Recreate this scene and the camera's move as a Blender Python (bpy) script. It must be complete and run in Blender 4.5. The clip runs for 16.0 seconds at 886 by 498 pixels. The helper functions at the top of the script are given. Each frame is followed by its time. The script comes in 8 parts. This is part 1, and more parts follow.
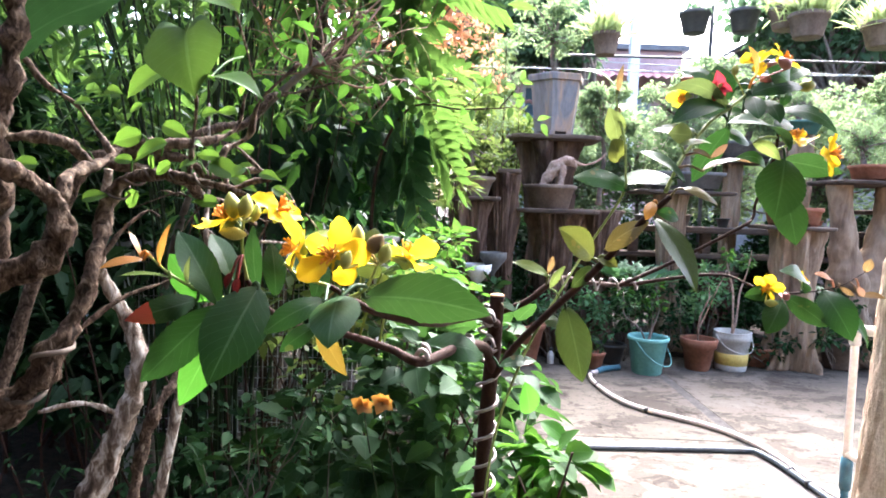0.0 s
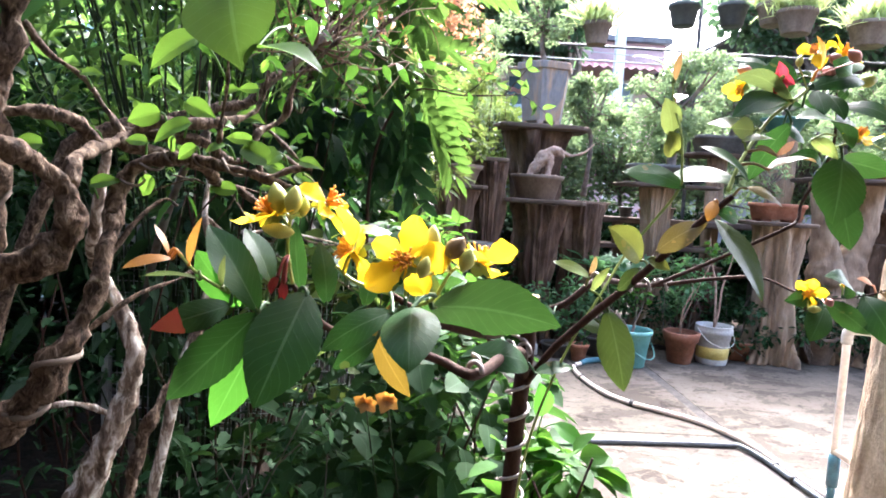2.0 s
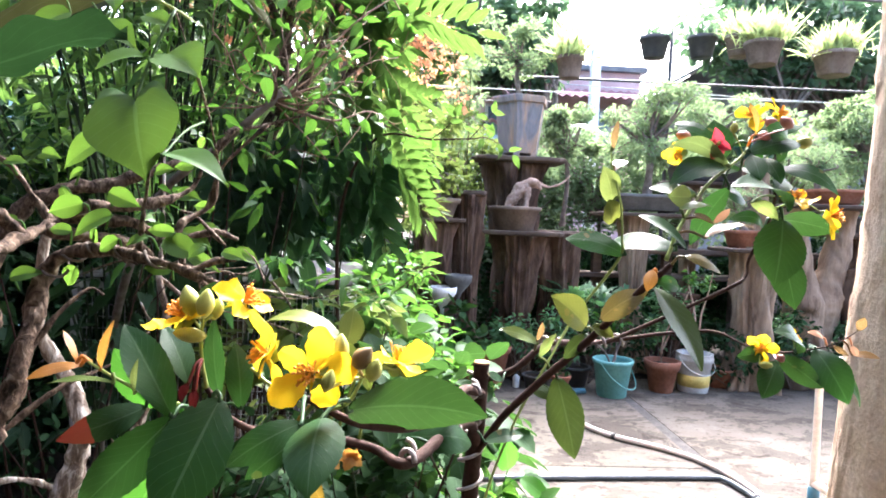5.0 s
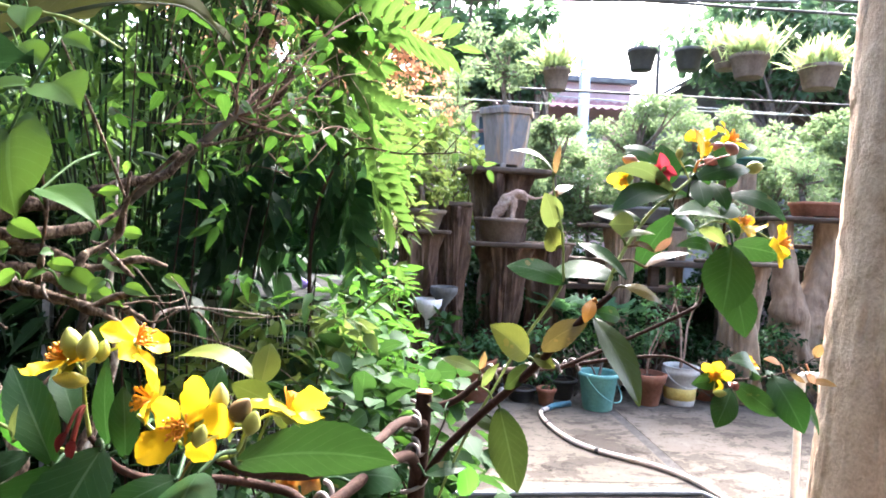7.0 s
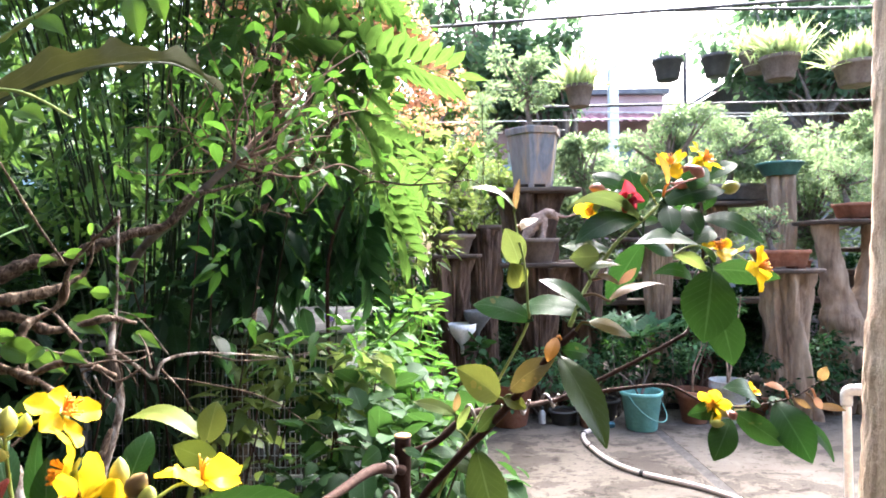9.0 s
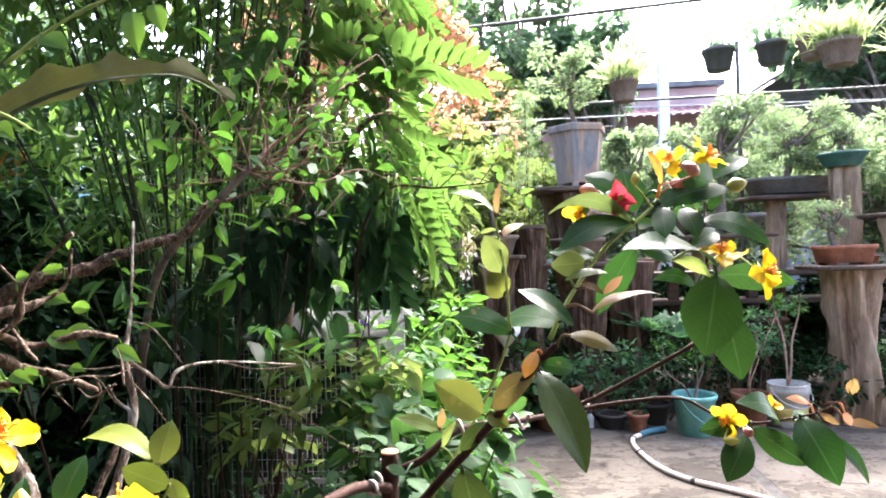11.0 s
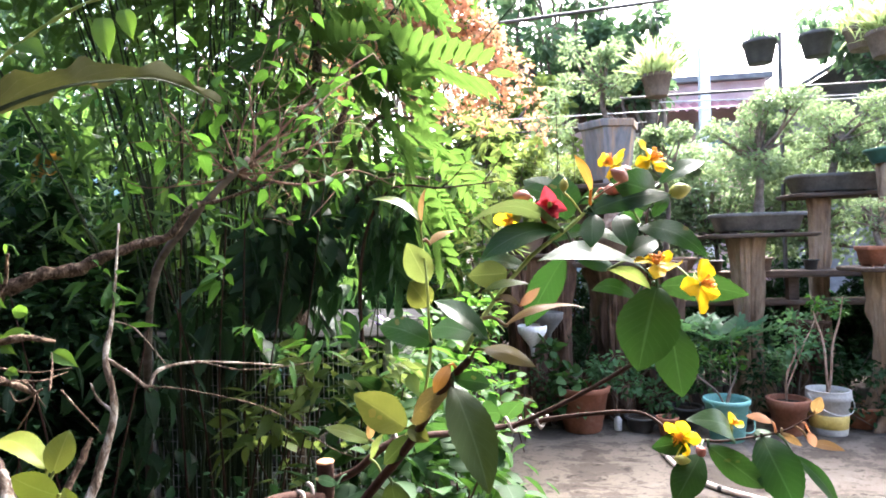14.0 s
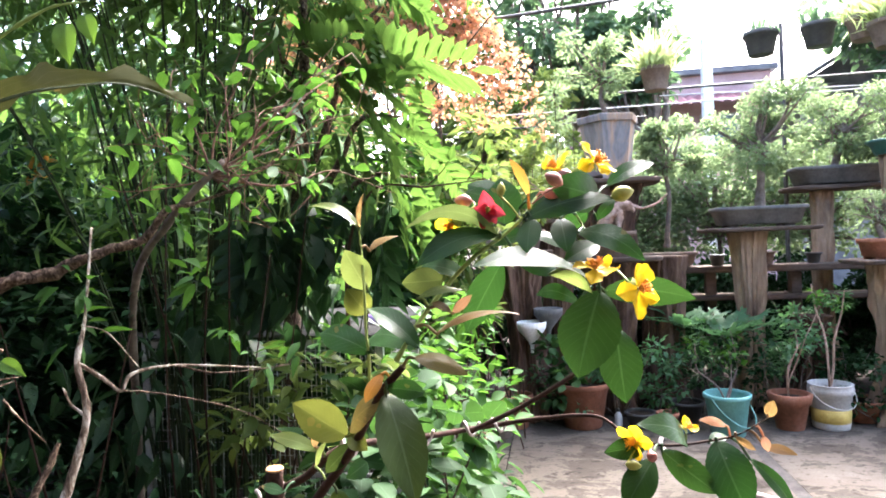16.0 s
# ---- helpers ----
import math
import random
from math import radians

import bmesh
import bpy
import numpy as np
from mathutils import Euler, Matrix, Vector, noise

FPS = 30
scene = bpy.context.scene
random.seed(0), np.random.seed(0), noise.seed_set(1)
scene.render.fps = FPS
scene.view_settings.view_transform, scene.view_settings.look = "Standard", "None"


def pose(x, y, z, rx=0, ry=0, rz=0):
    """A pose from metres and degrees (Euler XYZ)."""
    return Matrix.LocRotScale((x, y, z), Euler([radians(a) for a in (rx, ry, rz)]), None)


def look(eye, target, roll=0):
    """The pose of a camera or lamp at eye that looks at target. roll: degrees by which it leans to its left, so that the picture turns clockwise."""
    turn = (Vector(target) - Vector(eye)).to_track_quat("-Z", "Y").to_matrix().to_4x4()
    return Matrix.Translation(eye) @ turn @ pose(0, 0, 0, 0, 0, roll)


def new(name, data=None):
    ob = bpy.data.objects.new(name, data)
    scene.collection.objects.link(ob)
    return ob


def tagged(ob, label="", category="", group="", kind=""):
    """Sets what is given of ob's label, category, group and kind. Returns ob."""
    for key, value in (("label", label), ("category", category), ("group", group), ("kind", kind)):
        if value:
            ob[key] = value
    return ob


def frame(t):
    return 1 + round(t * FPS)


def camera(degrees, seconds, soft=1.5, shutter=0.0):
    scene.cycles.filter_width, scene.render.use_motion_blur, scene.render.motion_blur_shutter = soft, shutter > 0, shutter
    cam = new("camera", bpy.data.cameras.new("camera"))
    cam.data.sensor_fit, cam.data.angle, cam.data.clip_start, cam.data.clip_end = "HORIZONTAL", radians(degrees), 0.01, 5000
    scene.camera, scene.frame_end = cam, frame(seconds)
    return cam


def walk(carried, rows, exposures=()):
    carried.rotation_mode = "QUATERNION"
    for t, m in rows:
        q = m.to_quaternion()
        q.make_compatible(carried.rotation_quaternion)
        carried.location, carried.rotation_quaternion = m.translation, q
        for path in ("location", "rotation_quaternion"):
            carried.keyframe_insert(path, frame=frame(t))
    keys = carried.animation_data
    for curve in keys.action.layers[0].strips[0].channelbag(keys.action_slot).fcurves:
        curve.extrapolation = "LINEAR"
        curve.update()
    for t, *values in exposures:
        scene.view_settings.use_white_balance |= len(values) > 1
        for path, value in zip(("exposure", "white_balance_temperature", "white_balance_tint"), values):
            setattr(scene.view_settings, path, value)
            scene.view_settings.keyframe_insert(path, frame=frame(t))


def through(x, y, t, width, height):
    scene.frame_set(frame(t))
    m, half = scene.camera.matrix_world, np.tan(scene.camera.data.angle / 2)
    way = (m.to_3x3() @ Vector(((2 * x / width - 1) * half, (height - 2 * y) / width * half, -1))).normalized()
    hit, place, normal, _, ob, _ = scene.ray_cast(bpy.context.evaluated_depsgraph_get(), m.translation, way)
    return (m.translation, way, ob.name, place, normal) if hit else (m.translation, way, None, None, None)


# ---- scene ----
cam = camera(70.3, 16.0, 1.8)
PATH = [
    (0, (0.033, 0.241, 1.168), (0.017, 2.236, 1.024), 2.0),
    (0.5, (0.005, 0.266, 1.165), (-0.027, 2.258, 0.989), 2.6),
    (1, (-0.017, 0.292, 1.163), (-0.027, 2.283, 0.976), 3.3),
    (1.5, (-0.03, 0.3, 1.168), (0.003, 2.292, 0.989), 3.5),
    (2, (-0.039, 0.305, 1.172), (0.024, 2.296, 0.99), 3.4),
    (2.5, (-0.041, 0.308, 1.18), (0.029, 2.299, 1.003), 3.3),
    (3, (-0.033, 0.311, 1.19), (0.045, 2.303, 1.031), 3.0),
    (3.5, (-0.026, 0.313, 1.2), (0.054, 2.306, 1.054), 3.0),
    (4, (-0.018, 0.308, 1.21), (0.068, 2.303, 1.086), 2.7),
    (6.5, (0.054, 0.325, 1.239), (0.179, 2.32, 1.162), 2.3),
    (7, (0.07, 0.33, 1.246), (0.193, 2.325, 1.18), 2.5),
    (7.5, (0.093, 0.332, 1.253), (0.192, 2.329, 1.206), 1.8),
    (8, (0.124, 0.333, 1.261), (0.195, 2.332, 1.224), 0.7),
    (8.5, (0.148, 0.334, 1.265), (0.189, 2.333, 1.251), -0.0),
    (9, (0.158, 0.337, 1.268), (0.145, 2.337, 1.27), -0.8),
    (9.5, (0.169, 0.346, 1.269), (0.117, 2.345, 1.273), -0.8),
    (12, (0.282, 0.385, 1.277), (0.039, 2.37, 1.291), -1.9),
    (12.5, (0.297, 0.388, 1.277), (0.042, 2.371, 1.295), -1.3),
    (13, (0.308, 0.392, 1.278), (0.028, 2.372, 1.295), -1.1),
    (13.5, (0.328, 0.399, 1.277), (0.009, 2.373, 1.288), -1.4),
    (14, (0.352, 0.408, 1.283), (0.036, 2.383, 1.284), -1.5),
    (14.5, (0.362, 0.411, 1.283), (0.036, 2.384, 1.265), -1.2),
    (15, (0.388, 0.412, 1.289), (0.081, 2.388, 1.253), -1.8),
    (15.5, (0.404, 0.424, 1.289), (0.067, 2.395, 1.255), -2.5),
    (16, (0.418, 0.426, 1.291), (0.077, 2.396, 1.279), -2.1),
]
walk(cam, [(t, look(eye, target, roll)) for t, eye, target, roll in PATH], [(0.0, 3.87, 5700, 14), (4.0, 3.93, 5700, 14), (7.0, 3.92, 5800, 13), (9.0, 3.82, 5850, 13), (13.0, 3.86, 5950, 14)])

# ---- light ----
world = bpy.data.worlds.new("sky")
scene.world = world
world.use_nodes = True
wn = world.node_tree.nodes
sky = wn.new("ShaderNodeTexSky")
sky.sky_type = "NISHITA"
sky.sun_disc = False
SUN_UP, SUN_TURN = 50.0, 22.0
sky.sun_elevation, sky.sun_rotation = radians(SUN_UP), radians(SUN_TURN)
sky.air_density, sky.dust_density, sky.ozone_density = 1.0, 7.0, 0.4
wn["Background"].inputs["Strength"].default_value = 0.15
world.node_tree.links.new(sky.outputs["Color"], wn["Background"].inputs["Color"])
sun = new("sun", bpy.data.lights.new("sun", "SUN"))
sun.data.energy, sun.data.angle, sun.data.color = 1.8, radians(16.0), (1.0, 0.965, 0.91)
sun.matrix_world = look((0, 0, 0), (-math.sin(radians(SUN_TURN)) * math.cos(radians(SUN_UP)), -math.cos(radians(SUN_TURN)) * math.cos(radians(SUN_UP)), -math.sin(radians(SUN_UP))))


# ---- materials ----
def mat_new(name):
    m = bpy.data.materials.new(name)
    m.use_nodes = True
    t = m.node_tree
    return m, t, t.nodes, t.links, t.nodes["Principled BSDF"]


def ramp(t, fac, stops):
    r = t.nodes.new("ShaderNodeValToRGB")
    while len(r.color_ramp.elements) < len(stops):
        r.color_ramp.elements.new(0.5)
    for e, (p, c) in zip(r.color_ramp.elements, stops):
        e.position, e.color = p, (*c, 1)
    t.links.new(fac, r.inputs["Fac"])
    return r.outputs["Color"]


def noise_tex(t, scale, detail=5, rough=0.6, stretch=(1, 1, 1), dist=0.0):
    co, mp, n = t.nodes.new("ShaderNodeTexCoord"), t.nodes.new("ShaderNodeMapping"), t.nodes.new("ShaderNodeTexNoise")
    mp.inputs["Scale"].default_value = stretch
    n.inputs["Scale"].default_value, n.inputs["Detail"].default_value, n.inputs["Roughness"].default_value, n.inputs["Distortion"].default_value = scale, detail, rough, dist
    t.links.new(co.outputs["Object"], mp.inputs["Vector"])
    t.links.new(mp.outputs["Vector"], n.inputs["Vector"])
    return n.outputs["Fac"]


def mix_rgb(t, fac, a, b, mode="MIX"):
    m = t.nodes.new("ShaderNodeMix")
    m.data_type, m.blend_type = "RGBA", mode
    for i, v in ((0, fac), (6, a), (7, b)):
        if isinstance(v, (int, float)):
            m.inputs[i].default_value = v
        elif isinstance(v, tuple):
            m.inputs[i].default_value = (*v, 1)
        else:
            t.links.new(v, m.inputs[i])
    return m.outputs[2]


def arith(t, op, a, b=0.0):
    m = t.nodes.new("ShaderNodeMath")
    m.operation = op
    for i, v in ((0, a), (1, b)):
        if isinstance(v, (int, float)):
            m.inputs[i].default_value = v
        else:
            t.links.new(v, m.inputs[i])
    return m.outputs[0]


def bump(t, bsdf, height, strength, distance=0.01):
    b = t.nodes.new("ShaderNodeBump")
    b.inputs["Strength"].default_value, b.inputs["Distance"].default_value = strength, distance
    t.links.new(height, b.inputs["Height"])
    t.links.new(b.outputs["Normal"], bsdf.inputs["Normal"])


def surface(name, stops, scale=8, rough=0.7, stretch=(1, 1, 1), bumps=0.3, dist=0.01, fine=60, metal=0.0, vary=0.0, warp=0.0):
    """A solid surface: a colour ramp over coarse noise, darkened by fine noise, with relief."""
    m, t, n, l, b = mat_new(name)
    a, f = noise_tex(t, scale, 6, 0.65, stretch, warp), noise_tex(t, fine, 4, 0.6, stretch)
    c = mix_rgb(t, 0.35, ramp(t, a, stops), ramp(t, f, [(0.3, (0.25, 0.25, 0.25)), (0.7, (1, 1, 1))]), "MULTIPLY")
    if vary:
        info = n.new("ShaderNodeObjectInfo")
        c = mix_rgb(t, vary, c, ramp(t, info.outputs["Random"], [(0, (0.35, 0.35, 0.35)), (1, (1, 1, 1))]), "MULTIPLY")
    l.new(c, b.inputs["Base Color"])
    b.inputs["Roughness"].default_value, b.inputs["Metallic"].default_value = rough, metal
    b.inputs["Specular IOR Level"].default_value = 0.12 if rough >= 0.7 else 0.4
    bump(t, b, arith(t, "ADD", a, arith(t, "MULTIPLY", f, 0.4)), bumps, dist)
    return m


def leaf_material(name, dark, light, glow, through=0.35, rough=0.4, vein=0.25, island=True, spots=0.0, coat=0.0, tip=None):
    """A leaf: colour from leaf to leaf, a pale midrib and side veins along the blade, light through it."""
    m, t, n, l, b = mat_new(name)
    rnd = n.new("ShaderNodeNewGeometry").outputs["Random Per Island"] if island else n.new("ShaderNodeObjectInfo").outputs["Random"]
    base = mix_rgb(t, rnd, dark, light)
    uv = n.new("ShaderNodeUVMap")
    sep = n.new("ShaderNodeSeparateXYZ")
    l.new(uv.outputs["UV"], sep.inputs["Vector"])
    off = arith(t, "ABSOLUTE", arith(t, "SUBTRACT", sep.outputs["X"], 0.5))
    rib = arith(t, "LESS_THAN", off, 0.022)
    wave = arith(t, "SINE", arith(t, "MULTIPLY", arith(t, "SUBTRACT", sep.outputs["Y"], arith(t, "MULTIPLY", off, 0.55)), 62.0))
    side = arith(t, "GREATER_THAN", wave, 0.985)
    lines = arith(t, "MAXIMUM", rib, arith(t, "MULTIPLY", side, 0.45))
    blotch = noise_tex(t, 45, 5, 0.6)
    c = mix_rgb(t, arith(t, "MULTIPLY", lines, vein), base, tuple(min(1, v * 1.6 + 0.05) for v in light))
    c = mix_rgb(t, 0.5, c, ramp(t, blotch, [(0.3, (0.5, 0.5, 0.45)), (0.65, (1, 1, 1))]), "MULTIPLY")
    if spots:
        c = mix_rgb(t, arith(t, "MULTIPLY", arith(t, "GREATER_THAN", noise_tex(t, 25, 3, 0.5), 0.68), spots), c, (0.30, 0.17, 0.06))
    if tip:
        edge = arith(t, "ADD", sep.outputs["Y"], arith(t, "MULTIPLY", noise_tex(t, 60, 3, 0.5), 0.16))
        c = mix_rgb(t, arith(t, "GREATER_THAN", edge, 0.74), c, tip)
    l.new(c, b.inputs["Base Color"])
    b.inputs["Roughness"].default_value = rough
    b.inputs["Specular IOR Level"].default_value = 0.16 if island else 0.15
    b.inputs["Coat Weight"].default_value, b.inputs["Coat Roughness"].default_value = coat, 0.25
    bump(t, b, arith(t, "ADD", arith(t, "MULTIPLY", wave, 0.03 if island else 0.010), arith(t, "ADD", arith(t, "MULTIPLY", blotch, 0.5), arith(t, "MULTIPLY", lines, -0.3))), 0.3 if island else 0.8, 0.0015)
    tr, mx = n.new("ShaderNodeBsdfTranslucent"), n.new("ShaderNodeMixShader")
    l.new(mix_rgb(t, 0.6, c, glow), tr.inputs["Color"])
    mx.inputs[0].default_value = through
    l.new(b.outputs[0], mx.inputs[1])
    l.new(tr.outputs[0], mx.inputs[2])
    l.new(mx.outputs[0], n["Material Output"].inputs["Surface"])
    return m


M = {
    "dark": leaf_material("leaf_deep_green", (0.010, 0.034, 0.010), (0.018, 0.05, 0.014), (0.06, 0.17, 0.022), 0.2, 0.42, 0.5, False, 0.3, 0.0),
    "green": leaf_material("leaf_green", (0.04, 0.12, 0.018), (0.06, 0.16, 0.025), (0.12, 0.38, 0.03), 0.45, 0.4, 0.4, False),
    "lime": leaf_material("leaf_lime", (0.08, 0.12, 0.03), (0.13, 0.165, 0.045), (0.22, 0.28, 0.06), 0.36, 0.36, 0.45, False, 0.3),
    "bronze": leaf_material("leaf_bronze", (0.11, 0.08, 0.03), (0.18, 0.105, 0.05), (0.30, 0.18, 0.06), 0.34, 0.36, 0.4, False, 0.4),
    "orange": leaf_material("leaf_orange", (0.30, 0.14, 0.03), (0.38, 0.17, 0.04), (0.6, 0.3, 0.04), 0.4, 0.4, 0.4, False),
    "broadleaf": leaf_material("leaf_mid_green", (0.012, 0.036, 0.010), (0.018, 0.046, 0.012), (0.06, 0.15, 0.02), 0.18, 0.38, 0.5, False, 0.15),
    "duskgreen": leaf_material("leaf_dull_lime", (0.055, 0.085, 0.024), (0.07, 0.10, 0.03), (0.15, 0.2, 0.05), 0.26, 0.42, 0.4, False, 0.0),
    "limeold": leaf_material("leaf_olive_lime", (0.062, 0.088, 0.018), (0.09, 0.105, 0.022), (0.21, 0.23, 0.035), 0.32, 0.36, 0.4, False, 0.3),
    "olive": leaf_material("leaf_olive", (0.021, 0.042, 0.012), (0.03, 0.05, 0.014), (0.09, 0.13, 0.02), 0.22, 0.36, 0.4, False, 0.2),
    "bronzeold": leaf_material("leaf_bronze_green", (0.085, 0.072, 0.02), (0.12, 0.09, 0.026), (0.24, 0.18, 0.04), 0.3, 0.34, 0.4, False, 0.4),
    "pink": leaf_material("leaf_young_pink", (0.40, 0.19, 0.11), (0.46, 0.25, 0.15), (0.62, 0.34, 0.18), 0.4, 0.45, 0.3, False),
    "lemon": leaf_material("leaf_lemon_green", (0.10, 0.13, 0.02), (0.125, 0.15, 0.025), (0.21, 0.28, 0.03), 0.32, 0.5, 0.3, False, 0.1),
    "olddead": leaf_material("leaf_yellowed", (0.10, 0.075, 0.010), (0.15, 0.10, 0.012), (0.28, 0.18, 0.02), 0.35, 0.4, 0.4, False, 0.7),
    "redleaf": leaf_material("leaf_red", (0.38, 0.03, 0.05), (0.46, 0.05, 0.07), (0.5, 0.05, 0.07), 0.28, 0.5, 0.2, False),
    "heart": leaf_material("leaf_heart", (0.026, 0.072, 0.013), (0.05, 0.11, 0.02), (0.17, 0.31, 0.03), 0.4, 0.55, 0.3, False),
    "heartold": leaf_material("leaf_heart_old", (0.03, 0.066, 0.015), (0.036, 0.075, 0.018), (0.10, 0.18, 0.02), 0.28, 0.55, 0.3, False),
    "redtip": leaf_material("leaf_red_tipped", (0.010, 0.034, 0.010), (0.018, 0.05, 0.014), (0.06, 0.10, 0.022), 0.2, 0.4, 0.5, False, 0.3, 0.0, (0.34, 0.035, 0.03)),
    "withered": leaf_material("leaf_withered", (0.10, 0.014, 0.012), (0.15, 0.02, 0.016), (0.2, 0.02, 0.02), 0.2, 0.6, 0.2, False, 0.5),
    "petal": leaf_material("petal_yellow", (0.72, 0.46, 0.006), (0.78, 0.55, 0.010), (0.95, 0.62, 0.01), 0.4, 0.5, 0.0, False),
    "bush": leaf_material("foliage_bush", (0.017, 0.054, 0.011), (0.043, 0.108, 0.021), (0.14, 0.32, 0.03), 0.34, 0.6, 0.3),
    "broad": leaf_material("foliage_broad", (0.015, 0.041, 0.014), (0.034, 0.079, 0.024), (0.09, 0.21, 0.03), 0.22, 0.65, 0.4),
    "pinnate": leaf_material("foliage_pinnate", (0.026, 0.068, 0.016), (0.054, 0.112, 0.024), (0.15, 0.27, 0.04), 0.32, 0.6, 0.35),
    "bamboo": leaf_material("foliage_bamboo", (0.022, 0.058, 0.016), (0.06, 0.12, 0.028), (0.20, 0.36, 0.06), 0.36, 0.6, 0.1),
    # greens lifted paler, so background haze is part of the leaf colour
    "bonsai": leaf_material("foliage_bonsai_hazed", (0.055, 0.095, 0.046), (0.13, 0.185, 0.095), (0.30, 0.40, 0.17), 0.45, 0.6, 0.15),
    "far": leaf_material("foliage_far", (0.04, 0.085, 0.045), (0.10, 0.16, 0.09), (0.18, 0.30, 0.12), 0.4, 0.5, 0.0),
    "yellowgreen": leaf_material("foliage_yellowgreen", (0.06, 0.105, 0.022), (0.125, 0.165, 0.04), (0.28, 0.36, 0.08), 0.4, 0.45, 0.15),
    "bract": leaf_material("bract_orange", (0.46, 0.20, 0.10), (0.62, 0.36, 0.22), (0.72, 0.38, 0.20), 0.45, 0.6, 0.0),
    "fernleaf": leaf_material("foliage_fern", (0.05, 0.12, 0.06), (0.10, 0.19, 0.09), (0.17, 0.36, 0.10), 0.4, 0.5, 0.1),
    "strap": leaf_material("foliage_strap", (0.26, 0.33, 0.12), (0.42, 0.47, 0.22), (0.58, 0.66, 0.26), 0.5, 0.5, 0.1),
    # darkened green: shade from the fronds above is in the leaf colour
    "drooping": leaf_material("foliage_drooping_shaded", (0.012, 0.032, 0.014), (0.028, 0.062, 0.024), (0.06, 0.15, 0.035), 0.2, 0.5, 0.3),
}
for key in ("petal", "heart", "heartold", "withered", "redleaf", "dark", "broadleaf", "broad", "bush"):
    M[key].node_tree.nodes["Principled BSDF"].inputs["Specular IOR Level"].default_value = 0.12
M["stamen"] = surface("stamen_orange", [(0.3, (0.85, 0.30, 0.01)), (0.7, (0.92, 0.45, 0.02))], 40, 0.6, bumps=0.0)
M["budgreen"] = surface("bud_green", [(0.3, (0.34, 0.38, 0.05)), (0.7, (0.50, 0.46, 0.12))], 30, 0.45, bumps=0.05)
M["budbrown"] = surface("bud_brown", [(0.3, (0.16, 0.10, 0.03)), (0.7, (0.26, 0.15, 0.05))], 30, 0.5, bumps=0.05)
M["budred"] = surface("sepal_red", [(0.3, (0.36, 0.08, 0.07)), (0.7, (0.46, 0.22, 0.15))], 30, 0.4, bumps=0.05)
M["stemgreen"] = surface("stem_green", [(0.3, (0.22, 0.32, 0.06)), (0.7, (0.34, 0.40, 0.10))], 40, 0.5, bumps=0.05)
M["twig"] = surface("bark_ochna", [(0.3, (0.024, 0.011, 0.008)), (0.6, (0.048, 0.023, 0.016)), (0.8, (0.09, 0.055, 0.042))], 140, 0.8, (1, 1, 0.6), 0.8, 0.002, 500)
M["cutwood"] = surface("cut_wood", [(0.3, (0.42, 0.22, 0.11)), (0.7, (0.58, 0.34, 0.18))], 60, 0.7, bumps=0.1)
M["wire"] = surface("wire_aluminium", [(0.3, (0.26, 0.21, 0.19)), (0.7, (0.36, 0.31, 0.28))], 90, 0.5, bumps=0.05, metal=0.3)
M["bark"] = surface("bark_gnarled", [(0.36, (0.018, 0.012, 0.008)), (0.47, (0.07, 0.046, 0.031)), (0.58, (0.15, 0.105, 0.073)), (0.68, (0.32, 0.255, 0.19))], 120, 0.85, (1, 1, 0.6), 1.0, 0.004, 420, warp=0.9)
M["cement"] = surface("bare_cement", [(0.3, (0.16, 0.15, 0.14)), (0.7, (0.27, 0.255, 0.24))], 3, 0.9, bumps=0.2)
M["whitepaint"] = surface("white_paint", [(0.3, (0.66, 0.66, 0.65)), (0.7, (0.82, 0.82, 0.81))], 3, 0.7, bumps=0.1)
M["barkpale"] = surface("bark_pale", [(0.35, (0.06, 0.042, 0.03)), (0.48, (0.20, 0.15, 0.11)), (0.58, (0.48, 0.42, 0.35)), (0.7, (0.74, 0.69, 0.62))], 70, 0.85, (1, 1, 0.4), 0.9, 0.004, 380, warp=0.6)
M["stump"] = surface("weathered_stump", [(0.3, (0.018, 0.011, 0.008)), (0.45, (0.07, 0.042, 0.029)), (0.6, (0.15, 0.097, 0.067)), (0.75, (0.27, 0.195, 0.145))], 6, 0.85, (1, 1, 0.33), 0.9, 0.02, 45, warp=0.8)
M["stumpgrey"] = surface("weathered_stump_grey", [(0.3, (0.07, 0.047, 0.032)), (0.43, (0.22, 0.15, 0.10)), (0.58, (0.34, 0.245, 0.165)), (0.75, (0.45, 0.345, 0.245))], 6, 0.85, (1, 1, 0.3), 0.9, 0.02, 40, warp=0.6)
M["plank"] = surface("weathered_plank", [(0.3, (0.05, 0.036, 0.029)), (0.7, (0.145, 0.108, 0.085))], 9, 0.85, (0.3, 1, 1), 0.5, 0.006, 60)
# Peeled tan wood with brown fissures, its tone raised to include glare.
M["post"] = surface("debarked_post", [(0.27, (0.12, 0.07, 0.04)), (0.33, (0.40, 0.28, 0.19)), (0.5, (0.56, 0.42, 0.30)), (0.75, (0.70, 0.55, 0.42))], 9, 0.85, (1, 1, 0.7), 0.9, 0.012, 120, warp=0.4)
M["terracotta"] = surface("terracotta", [(0.3, (0.20, 0.085, 0.05)), (0.55, (0.33, 0.14, 0.085)), (0.8, (0.42, 0.24, 0.17))], 9, 0.85, bumps=0.15, vary=0.5)
M["clay"] = surface("grey_brown_clay", [(0.3, (0.12, 0.085, 0.065)), (0.7, (0.25, 0.19, 0.15))], 8, 0.8, bumps=0.2, vary=0.3)
